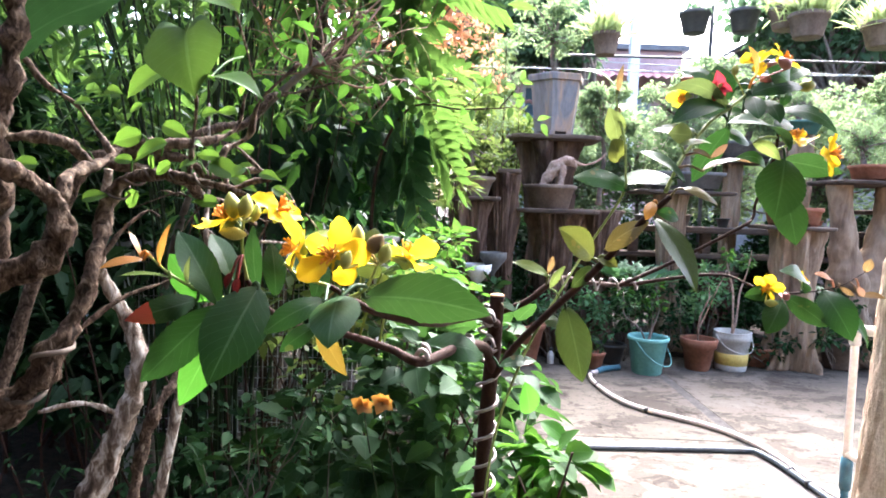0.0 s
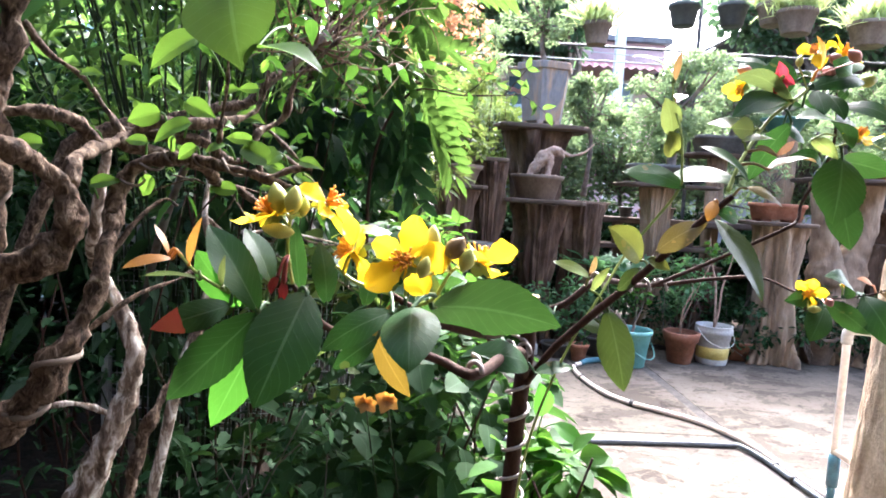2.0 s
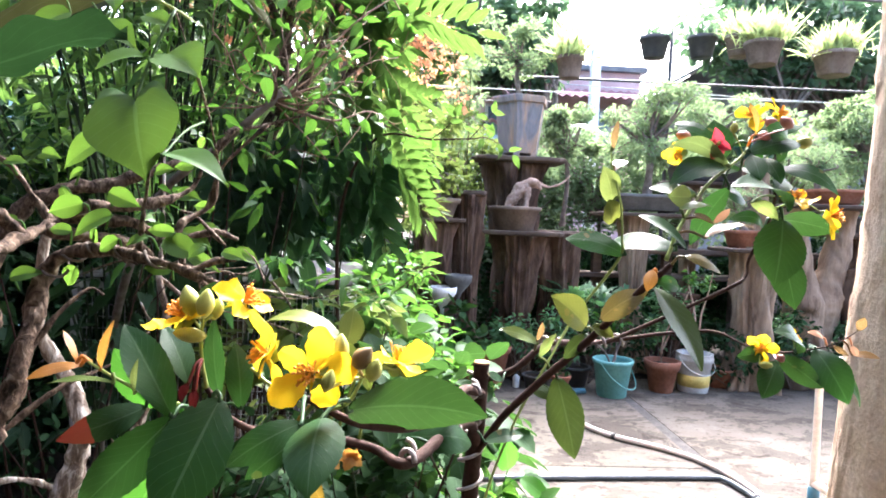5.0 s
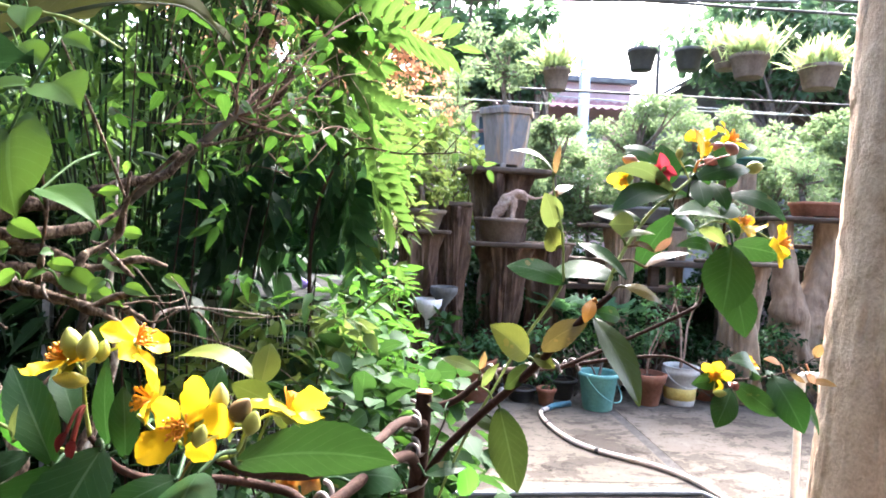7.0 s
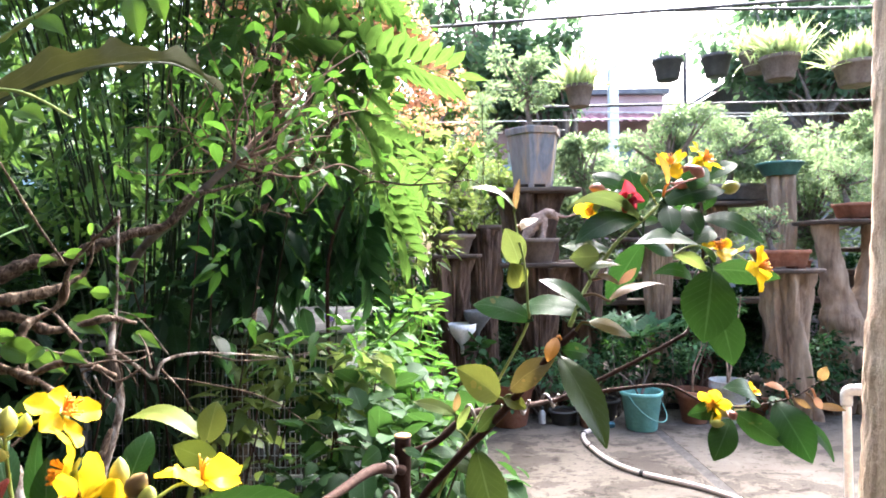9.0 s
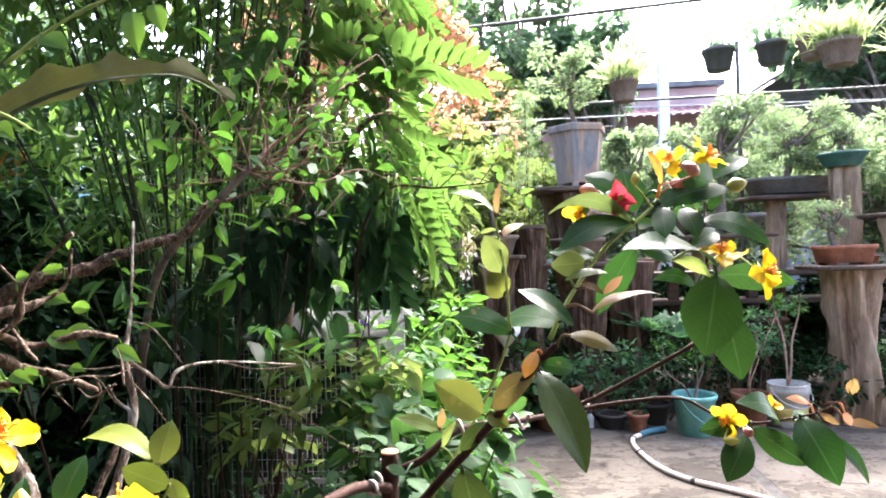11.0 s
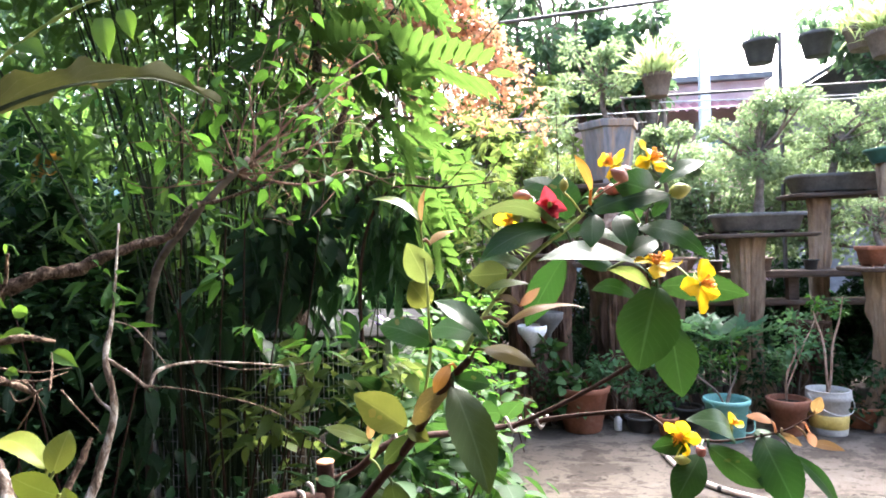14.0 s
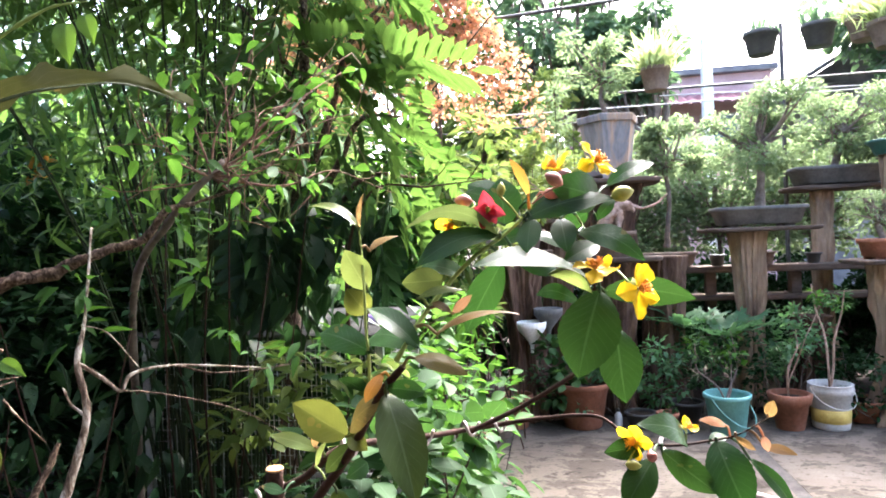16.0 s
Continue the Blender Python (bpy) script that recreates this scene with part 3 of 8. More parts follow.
link_mesh("body", *lathe([(0.105, 0), (0.108, 0.006), (0.112, 0.03), (0.125, 0.225), (0.135, 0.228), (0.136, 0.262), (0.13, 0.285), (0.136, 0.29), (0.124, 0.292), (0.118, 0.25), (0.1, 0.06), (0.004, 0.05)], 40, PAIL), M["whiteplastic"], pail)
link_mesh("painted_band", *lathe([(0.1115, 0.045), (0.1135, 0.046), (0.1195, 0.135), (0.1175, 0.136)], 40, PAIL), M["yellowpaint"], pail, "worn yellow paint band")
link_mesh("soil", *lathe([(0.004, 0.245), (0.116, 0.245)], 24, PAIL), M["soil"], pail)
bail(pail, PAIL, 0.128, 0.27, 0.12, -80, M["whiteplastic"])

pot("terracotta_pot", (1.93, 4.9, 0), 0.125, 0.085, 0.235, M["terracotta"], "brown terracotta flowerpot holding a twisted shrub", group="flowerpots in the row", rim_h=0.3)
pot("small_terracotta_pot", (1.14, 4.8, 0), 0.068, 0.048, 0.125, M["terracotta"], "small orange terracotta pot with a seedling", group="flowerpots in the row", rim_h=0.25, lip=0.008)
pot("terracotta_bowl", (2.46, 5.1, 0), 0.14, 0.09, 0.15, M["terracotta"], "low terracotta bowl half hidden by leaves", group="flowerpots in the row")
pot("dark_pot", (2.8, 5.15, 0), 0.12, 0.09, 0.19, M["darkpot"], "black plastic plant pot", group="flowerpots in the row")
pot("brown_pot", (3.1, 5.1, 0), 0.14, 0.1, 0.22, M["clay"], "brown clay flowerpot against the stumps", group="flowerpots in the row")
pot("large_terracotta_pot", (0.59, 4.9, 0), 0.185, 0.13, 0.31, M["terracotta"], "large orange terracotta pot with leafy cuttings", group="flowerpots in the row", rim_h=0.14)
pot("clay_bowl", (0.03, 4.62, 0), 0.10, 0.075, 0.12, M["clay"], "low brown clay bowl with seedlings", group="flowerpots in the row")
pot("clay_bowl", (0.13, 4.85, 0), 0.11, 0.085, 0.23, M["terracotta"], "round terracotta bowl with a seedling", group="flowerpots in the row")
pot("dark_pot", (0.98, 4.9, 0), 0.10, 0.08, 0.10, M["darkpot"], "shallow black plastic pot", group="flowerpots in the row")
pot("dark_pot", (1.3, 5.0, 0), 0.11, 0.08, 0.15, M["darkpot"], "black plastic plant pot", group="flowerpots in the row")
pot("terracotta_pot", (-0.07, 4.2, 0), 0.075, 0.055, 0.135, M["terracotta"], "small terracotta pot among leaves", group="flowerpots in the row")
bottle = thing("plastic_bottle", "small white plastic bottle standing by the pots", "bottle", (0.83, 4.9, 0))
link_mesh("body", *lathe([(0.024, 0), (0.026, 0.004), (0.026, 0.075), (0.012, 0.092), (0.012, 0.1)], 20, (0.83, 4.9, 0)), M["whiteplastic"], bottle)
link_mesh("cap", *lathe([(0.014, 0.1), (0.014, 0.118), (0.011, 0.121)], 16, (0.83, 4.9, 0)), M["darkpot"], bottle)


def slab(name, parent, x0, x1, y0, y1, z, thick, material, seed, label=""):
    """A rough sawn slab with wavy edges."""
    rng = random.Random(seed)
    n, ring = 36, []
    cx, cy = (x0 + x1) / 2, (y0 + y1) / 2
    for k in range(n):
        a = 2 * math.pi * k / n
        c, s = math.cos(a), math.sin(a)
        p = 1 / max(abs(c), abs(s)) ** 0.8
        q = 1 + 0.07 * noise.noise(Vector((c * 2 + seed, s * 2, 0))) + rng.uniform(-0.015, 0.015)
        ring.append((cx + (x1 - x0) / 2 * c * p * q, cy + (y1 - y0) / 2 * s * p * q))
    V, F = [], []
    for i, (dz, g) in enumerate(((-thick, 0.93), (-thick * 0.75, 0.985), (-thick * 0.2, 1.0), (0, 0.985))):
        for x, y in ring:
            V.append((cx + (x - cx) * g, cy + (y - cy) * g, z + dz + 0.006 * noise.noise(Vector((x * 6, y * 6, seed)))))
    for i in range(3):
        for k in range(n):
            F.append((i * n + k, i * n + (k + 1) % n, (i + 1) * n + (k + 1) % n, (i + 1) * n + k))
    F += [tuple(range(n - 1, -1, -1)), tuple(range(3 * n, 4 * n))]
    return link_mesh(name, V, F, material, parent, label, smooth=False)


def stump_mesh(base, h, r0, r1, waist, seed, lean=(0, 0), sides=112, rows=64, ridge=0.5):
    """A gnarled trunk: fluted by roots at its foot, knotted and split above, its crown flared again."""
    V, F = [], []
    for i in range(rows):
        u = i / (rows - 1)
        r = waist + (r0 - waist) * max(0, 1 - u * 2.2) ** 1.8 + (r1 - waist) * max(0, u * 1.6 - 0.6) ** 1.6
        for k in range(sides):
            a = 2 * math.pi * k / sides
            c, s = math.cos(a), math.sin(a)
            f = noise.noise(Vector((c * 1.7 + seed, s * 1.7, u * 0.7))) + 0.55 * noise.noise(Vector((c * 4 + seed, s * 4, u * 1.6))) + 0.4 * noise.noise(Vector((c * 9 + seed, s * 9, u * 3)))
            knot = 0.9 * max(0, noise.noise(Vector((c * 2.2, s * 2.2, u * 3.5 + seed))) - 0.22)
            split = max(0, 1 - abs(noise.noise(Vector((c * 3.4 + seed, s * 3.4, u * 1.1 + 7)))) / 0.09) + 0.5 * max(0, 1 - abs(noise.noise(Vector((c * 8 + seed, s * 8, u * 2.3 + 3)))) / 0.12)
            q = r * (1 + ridge * (1.3 - 0.5 * u) * f + knot - 0.13 * split)
            V.append((base[0] + lean[0] * u + q * c, base[1] + lean[1] * u + q * s, base[2] + u * h))
    for i in range(rows - 1):
        for k in range(sides):
            a, b = i * sides + k, i * sides + (k + 1) % sides
            F.append((a, b, b + sides, a + sides))
    F += [tuple(range(sides - 1, -1, -1)), tuple(range((rows - 1) * sides, rows * sides))]
    return V, F


def stand(name, at, h, r0, r1, waist, seed, label, top=None, material="stump", lean=(0, 0), slab_mat="plank"):
    ob = thing(name, label, "plant stand", at, "stump stands")
    link_mesh("trunk", *stump_mesh(at, h, r0, r1, waist, seed, lean), M[material], ob)
    for k in range(3):
        a = seed + 2.1 * k
        c, s = math.cos(a), math.sin(a)
        link_mesh("root", *tube([(at[0] + waist * c, at[1] + waist * s, 0.22 * h, r0 * 0.22), (at[0] + r0 * c, at[1] + r0 * s, 0.07 * h, r0 * 0.24), (at[0] + r0 * 1.35 * c, at[1] + r0 * 1.35 * s, -0.03, r0 * 0.14)], 10, 5, 0.45, 14), M[material], ob)
    if top:
        x0, x1, y0, y1, th = top
        slab("top", ob, x0, x1, y0, y1, at[2] + h + th, th, M[slab_mat], seed)
    return ob


def tray(name, x0, x1, y0, y1, z, h, material, label, group="bonsai trays"):
    """A shallow flared bonsai tray on feet, hollow, with soil."""
    cx, cy = (x0 + x1) / 2, (y0 + y1) / 2
    ob = thing(name, label, "bonsai pot", (cx, cy, z), group)
    n = 40

    def ring(g, dz):
        out = []
        for k in range(n):
            a = 2 * math.pi * (k + 0.5) / n
            c, s = math.cos(a), math.sin(a)
            p = (abs(c) ** 6 + abs(s) ** 6) ** (-1 / 6)
            out.append((cx + (x1 - x0) / 2 * c * p * g, cy + (y1 - y0) / 2 * s * p * g, z + dz))
        return out
    levels = [(0.80, 0.018), (0.84, 0.022), (0.93, h * 0.78), (0.99, h * 0.80), (1.0, h * 0.96), (0.985, h), (0.93, h), (0.915, h * 0.9)]
    V, F = [], []
    for g, dz in levels:
        V += ring(g, dz)
    for i in range(len(levels) - 1):
        for k in range(n):
            F.append((i * n + k, i * n + (k + 1) % n, (i + 1) * n + (k + 1) % n, (i + 1) * n + k))
    F.append(tuple(range(n - 1, -1, -1)))
    link_mesh("body", V, F, material, ob)
    V = ring(0.915, h * 0.9) + [(cx, cy, z + h * 1.02)]
    link_mesh("soil", V, [(k, (k + 1) % n, n) for k in range(n)], M["soil"], ob)
    for sx in (-1, 1):
        for sy in (-1, 1):
            fx, fy = cx + sx * (x1 - x0) * 0.3, cy + sy * (y1 - y0) * 0.26
            link_mesh("foot", *box(fx - 0.03, fy - 0.02, z, fx + 0.03, fy + 0.02, z + 0.024, 0.003), material, ob)
    return ob


# two-tiered stand with the tall six-sided pot and the driftwood bonsai
stand("stump_stand", (0.86, 5.3, 0), 1.12, 0.19, 0.2, 0.13, 3, "dark gnarled stump stand with a slab top", (0.54, 1.22, 5.06, 5.5, 0.035))
stand("stump_stand", (1.22, 5.4, 0), 1.15, 0.17, 0.17, 0.12, 8, "reddish brown hollow tree stump", None)
stand("flared_stump_stand", (0.88, 5.72, 0), 1.72, 0.2, 0.25, 0.12, 5, "tall flared stump stand with a weathered slab", (0.5, 1.28, 5.38, 6.0, 0.04))
hexpot = thing("hexagonal_pot", "tall six-sided weathered grey and rust pot on a stump", "bonsai pot", (0.89, 5.62, 1.76))
HEX = (0.89, 5.62, 1.76)
V, F = lathe([(0.17, 0.03), (0.175, 0.035), (0.225, 0.44), (0.245, 0.445), (0.25, 0.49), (0.243, 0.5), (0.21, 0.5), (0.2, 0.46), (0.01, 0.44)], 6, HEX, 0.0, 0.25)
link_mesh("body", V, F[:-1], M["hexclay"], hexpot, smooth=False)
for k in range(6):
    a = 0.25 + k * math.pi / 3
    link_mesh("foot", *box(HEX[0] + 0.15 * math.cos(a) - 0.025, HEX[1] + 0.15 * math.sin(a) - 0.025, 1.76, HEX[0] + 0.15 * math.cos(a) + 0.025, HEX[1] + 0.15 * math.sin(a) + 0.025, 1.796, 0.004), M["hexclay"], hexpot)
V, F = lathe([(0.004, 0.48), (0.203, 0.465)], 6, HEX, 0, 0.25)
link_mesh("soil", V, F[:-1], M["soil"], hexpot)

BP = (0.83, 5.3, 1.155)
bowl = pot("oval_bonsai_pot", BP, 0.2, 0.15, 0.19, M["clay"], "grey-brown bonsai pot on the slab", rim_h=0.2, lip=0.016)
drift = thing("driftwood_bonsai", "bleached leaning driftwood trunk rising from a bonsai pot", "bonsai", (0.83, 5.3, 1.32))
for name, pts in (("trunk", ((-0.06, 0, -0.02, 0.035), (-0.03, 0, 0.07, 0.035), (0.02, 0, 0.14, 0.045), (0.08, 0, 0.195, 0.04), (0.13, 0, 0.2, 0.03), (0.18, 0, 0.16, 0.012))),
                  ("root", ((0.06, -0.02, -0.02, 0.02), (0.07, -0.02, 0.06, 0.025), (0.08, 0, 0.18, 0.03))),
                  ("branch", ((0.14, 0, 0.2, 0.018), (0.23, 0.02, 0.18, 0.01), (0.33, 0.06, 0.21, 0.007), (0.4, 0.08, 0.27, 0.004))),
                  ("root", ((-0.02, 0, 0.08, 0.02), (-0.07, -0.02, 0.02, 0.016), (-0.1, -0.02, -0.02, 0.01)))):
    link_mesh(name, *tube([(0.83 + 1.14 * x, 5.3 + y, 1.31 + 1.14 * z, 1.14 * q) for x, y, z, q in pts], 14, 6, 0.5, 22), M["driftwood"], drift)

# left stump with two bowls and the funnels
stand("stump_stand", (0.2, 5.08, 0), 1.2, 0.15, 0.17, 0.11, 12, "dark stump stand beside the leafy tree", (0.0, 0.42, 4.86, 5.3, 0.03))
stand("stump_stand", (0.45, 5.2, 0), 1.42, 0.12, 0.13, 0.075, 13, "slender flared dark stump stand", (0.33, 0.58, 5.06, 5.33, 0.03))
pot("round_bonsai_pot", (0.2, 5.05, 1.23), 0.165, 0.12, 0.15, M["clay"], "round clay bonsai bowl on a stump", rim_h=0.25, lip=0.014)
pot("clay_bowl", (0.22, 5.45, 1.38), 0.17, 0.13, 0.11, M["clay"], "low pale clay bowl on a post", rim_h=0.3)
stand("post_stand", (0.22, 5.45, 0), 1.38, 0.13, 0.11, 0.09, 14, "thin dark stump stand")


def funnel(at, label, material):
    ob = thing("funnel", label, "funnel", at)
    V, F = lathe([(0.012, 0), (0.015, 0.05), (0.022, 0.07), (0.10, 0.17), (0.104, 0.215), (0.1, 0.218), (0.095, 0.17), (0.016, 0.066), (0.006, 0.0)], 28, at)
    return link_mesh("cone", V, F[:-2], M[material], ob)


funnel((0.258, 4.88, 0.515), "white plastic funnel hung on the stump", "whitepaint")
funnel((0.375, 4.95, 0.60), "greyed plastic funnel hung on the stump", "traygrey")

# right-hand stands
stand("stump_stand", (1.9, 5.55, 0), 1.31, 0.16, 0.13, 0.075, 21, "pale brown stump stand with a slab", (1.54, 2.36, 5.3, 5.8, 0.03), "stumpgrey")
tray("bonsai_tray", 1.63, 2.29, 5.36, 5.72, 1.345, 0.15, M["traygrey"], "long grey bonsai tray on a slab")
stand("stump_stand", (2.71, 5.1, 0), 1.06, 0.2, 0.17, 0.125, 24, "pale split tree stump stand", (2.40, 2.93, 4.85, 5.35, 0.03), "stumpgrey")
tray("terracotta_tray", 2.48, 2.86, 4.97, 5.23, 1.09, 0.14, M["terracotta"], "terracotta bonsai tray on a stump")
fork = stand("forked_stump_stand", (3.3, 5.3, 0), 0.62, 0.26, 0.11, 0.17, 27, "large forked grey-brown stump stand", None, "stumpgrey")
link_mesh("arm", *tube([(3.27, 5.29, 0.3, 0.12), (3.24, 5.28, 0.58, 0.15), (3.2, 5.28, 0.85, 0.115), (3.14, 5.26, 1.15, 0.085), (3.1, 5.25, 1.44, 0.09)], 40, 12, 0.22, 8), M["stumpgrey"], fork)
link_mesh("arm", *tube([(3.34, 5.3, 0.3, 0.12), (3.4, 5.31, 0.58, 0.15), (3.46, 5.32, 0.85, 0.12), (3.53, 5.33, 1.15, 0.1), (3.57, 5.33, 1.43, 0.11)], 40, 12, 0.22, 8), M["stumpgrey"], fork)
slab("top", fork, 2.98, 3.72, 5.0, 5.6, 1.455, 0.035, M["plank"], 27)
tray("terracotta_tray", 3.22, 3.62, 5.12, 5.42, 1.455, 0.13, M["terracotta"], "terracotta bonsai tray on a stump")
stand("post_stand", (3.02, 5.75, 0), 1.86, 0.12, 0.09, 0.08, 29, "grey wooden post stand", None, "stumpgrey")
pot("green_bonsai_pot", (3.02, 5.75, 1.86), 0.18, 0.13, 0.11, M["greenpot"], "shallow green glazed bonsai pot on a post", rim_h=0.25, lip=0.014)
stand("post_stand", (2.66, 6.15, 0), 1.63, 0.11, 0.08, 0.06, 31, "grey wooden post stand with a plank", (2.35, 3.35, 5.95, 6.35, 0.035), "stumpgrey")
tray("bonsai_tray", 2.4, 3.15, 5.98, 6.32, 1.665, 0.16, M["traygrey"], "long grey bonsai tray on a plank")
stand("plank_shelf", (4.1, 5.7, 0), 1.2, 0.2, 0.18, 0.14, 33, "low stump with a dark plank", (3.6, 4.7, 5.4, 6.0, 0.04))
tray("bonsai_tray", 3.75, 4.45, 5.5, 5.9, 1.24, 0.15, M["traygrey"], "long grey bonsai tray on a plank")
tray("bonsai_tray", 1.1, 1.6, 5.8, 6.08, 1.042, 0.12, M["clay"], "brown bonsai tray on a plank")
shelf = thing("plank_shelf", "long dark plank shelf on short posts behind the stumps", "shelf", (2.6, 5.95, 0))
slab("board", shelf, 0.95, 4.8, 5.78, 6.12, 1.04, 0.05, M["plank"], 71)
slab("board", shelf, 1.0, 4.7, 5.8, 6.1, 0.8, 0.04, M["plank"], 73)
for x in (1.05, 1.7, 2.35, 3.0, 3.7, 4.6):
    link_mesh("leg", *box(x - 0.04, 5.9, -0.05, x + 0.04, 5.98, 0.988, 0.006), M["plank"], shelf, smooth=False)
for i, (x, q) in enumerate(((1.75, 0.06), (1.92, 0.05), (2.12, 0.07), (2.48, 0.055), (3.3, 0.06), (3.55, 0.07))):
    pot("nursery_pot", (x, 5.9, 1.042), q, q * 0.75, q * 1.5, M[("darkpot", "terracotta", "clay")[i % 3]], "small nursery pot on the plank shelf", group="nursery pots", sides=20)
stand("hollow_stump", (2.25, 5.35, 0), 0.7, 0.2, 0.12, 0.12, 37, "small brown root stump")
stand("hollow_stump", (3.75, 5.25, 0), 0.95, 0.22, 0.16, 0.15, 39, "dark hollow stump behind the pots")

# round wooden post, pipe and hoses
post_ob = thing("wooden_post", "tall peeled wooden post with knots, cracked bark scars", "post", (1.44, 2.1, 0))
V, F = [], []
for i in range(420):
    u = i / 419
    for k in range(150):
        a = 2 * math.pi * k / 150
        c, s = math.cos(a), math.sin(a)
        flake = noise.noise(Vector((c * 1.3, s * 1.3, u * 3.2 + 5))) + 0.35 * noise.noise(Vector((c * 4, s * 4, u * 13))) + 0.22 * noise.noise(Vector((c * 10, s * 10, u * 34))) + 0.35 * s - 0.1
        crust = min(1, max(0, flake * 14))
        r = 0.134 * (1 + 0.045 * crust * (1 + 0.9 * noise.noise(Vector((c * 16, s * 16, u * 60)))) + 0.012 * noise.noise(Vector((c * 11, s * 11, u * 20))) + 0.06 * noise.noise(Vector((c * 1.5, s * 1.5, u * 4))) + 0.03 * noise.noise(Vector((c * 4, s * 4, u * 12))) - 0.3 * max(0, noise.noise(Vector((c * 6, s * 6, u * 20 + 9))) - 0.5))
        V.append((1.44 + 0.14 * u + r * c, 2.1 + r * s, 3.1 * u))
for i in range(419):
    for k in range(150):
        F.append((i * 150 + k, i * 150 + (k + 1) % 150, (i + 1) * 150 + (k + 1) % 150, (i + 1) * 150 + k))
F += [tuple(range(149, -1, -1)), tuple(range(419 * 150, 420 * 150))]
link_mesh("trunk", V, F, M["post"], post_ob)

pipe = thing("standpipe", "cream plastic water standpipe with an elbow", "pipe", (1.6, 2.62, 0))
link_mesh("riser", *tube([(1.598, 2.62, 0.25, 0.014), (1.597, 2.62, 0.4, 0.014), (1.594, 2.62, 0.72, 0.014)], 14, 4), M["pvc"], pipe)
link_mesh("elbow", *tube([(1.594, 2.62, 0.685, 0.02), (1.594, 2.62, 0.725, 0.02), (1.602, 2.61, 0.741, 0.02), (1.62, 2.60, 0.745, 0.02), (1.665, 2.58, 0.745, 0.02)], 14, 4), M["whiteplastic"], pipe, "white plastic elbow")
link_mesh("branch", *tube([(1.60, 2.62, 0.262, 0.016), (1.62, 2.56, 0.25, 0.016), (1.70, 2.47, 0.19, 0.016), (1.86, 2.32, 0.06, 0.016)], 12, 4), M["pvc"], pipe)
link_mesh("coupling", *tube([(1.60, 2.62, -0.01, 0.015), (1.60, 2.62, 0.12, 0.015), (1.60, 2.62, 0.125, 0.021), (1.60, 2.62, 0.245, 0.021)], 12, 3), M["bluehose"], pipe)

hose = thing("garden_hose", "tan garden hose lying in a curve on the concrete", "hose", (1.1, 4.0, 0))
link_mesh("tube", *tube([(1.13, 4.66, 0.016, 0.015), (1.06, 4.58, 0.016, 0.015), (1.035, 4.42, 0.016, 0.015), (1.06, 4.18, 0.016, 0.015), (1.115, 3.98, 0.016, 0.015), (1.22, 3.82, 0.016, 0.015), (1.357, 3.706, 0.016, 0.015), (1.49, 3.58, 0.016, 0.015), (1.59, 3.42, 0.016, 0.015), (1.645, 3.2, 0.016, 0.015), (1.655, 3.0, 0.016, 0.015), (1.68, 2.75, 0.016, 0.015), (1.78, 2.4, 0.016, 0.015), (1.95, 2.1, 0.016, 0.015)], 12, 8), M["hose"], hose)
link_mesh("end", *tube([(1.12, 4.65, 0.018, 0.019), (1.18, 4.71, 0.02, 0.02), (1.26, 4.75, 0.022, 0.021), (1.31, 4.77, 0.022, 0.021)], 12, 5), M["bluehose"], hose, "blue hose connector")
for q in ((1.06, 4.58), (1.045, 4.3), (1.22, 3.82)):
    link_mesh("clip", *tube([(q[0] - 0.006, q[1] + 0.01, 0.017, 0.018), (q[0] + 0.006, q[1] - 0.01, 0.017, 0.018)], 12, 2), M["iron"], hose)
black = thing("irrigation_pipe", "black irrigation pipe lying across the concrete", "pipe", (1.0, 3.24, 0))
link_mesh("tube", *tube([(0.2, 3.2, 0.014, 0.013), (0.5, 3.215, 0.014, 0.013), (1.05, 3.245, 0.014, 0.013), (1.5, 3.262, 0.014, 0.013), (1.575, 3.24, 0.014, 0.013), (1.61, 3.1, 0.014, 0.013), (1.625, 2.9, 0.014, 0.013), (1.65, 2.6, 0.014, 0.013), (1.72, 2.3, 0.014, 0.013)], 12, 8), M["blackhose"], black)
for y in (3.04, 2.9):
    link_mesh("tie", *tube([(1.62, y, 0.016, 0.019), (1.626, y - 0.012, 0.016, 0.019)], 10, 2), M["iron"], black)


# ---- poles, lines and hanging pots ----
pole = thing("iron_pole", "thin dark iron pole", "pole", (2.43, 6.3, 0))
link_mesh("shaft", *tube([(2.43, 6.3, 0, 0.018), (2.43, 6.3, 1.6, 0.018), (2.43, 6.3, 3.1, 0.018)], 10, 3), M["iron"], pole)
gantry = thing("iron_pole", "iron pole with an arm under the rods", "pole", (5.2, 5.75, 0))
link_mesh("shaft", *tube([(5.2, 5.75, -0.05, 0.02), (5.2, 5.75, 1.7, 0.02), (5.2, 5.75, 3.42, 0.02)], 10, 3), M["iron"], gantry)
link_mesh("arm", *tube([(5.2, 5.73, 3.41, 0.014), (5.2, 5.9, 3.41, 0.014), (5.2, 6.08, 3.41, 0.014)], 8, 2), M["iron"], gantry)
wpost = thing("white_post", "square white concrete post", "post", (2.36, 8.6, 0))
link_mesh("shaft", *box(2.3, 8.54, -0.05, 2.42, 8.66, 3.7, 0.008), M["whitepaint"], wpost, smooth=False)


def line(name, a, b, sag, r, material, label):
    pts = [(a[0] + (b[0] - a[0]) * u, a[1] + (b[1] - a[1]) * u, a[2] + (b[2] - a[2]) * u - sag * 4 * u * (1 - u), r) for u in [i / 10 for i in range(11)]]
    return tagged(link_mesh(name, *tube(pts, 6, 2), material), label, "cable")


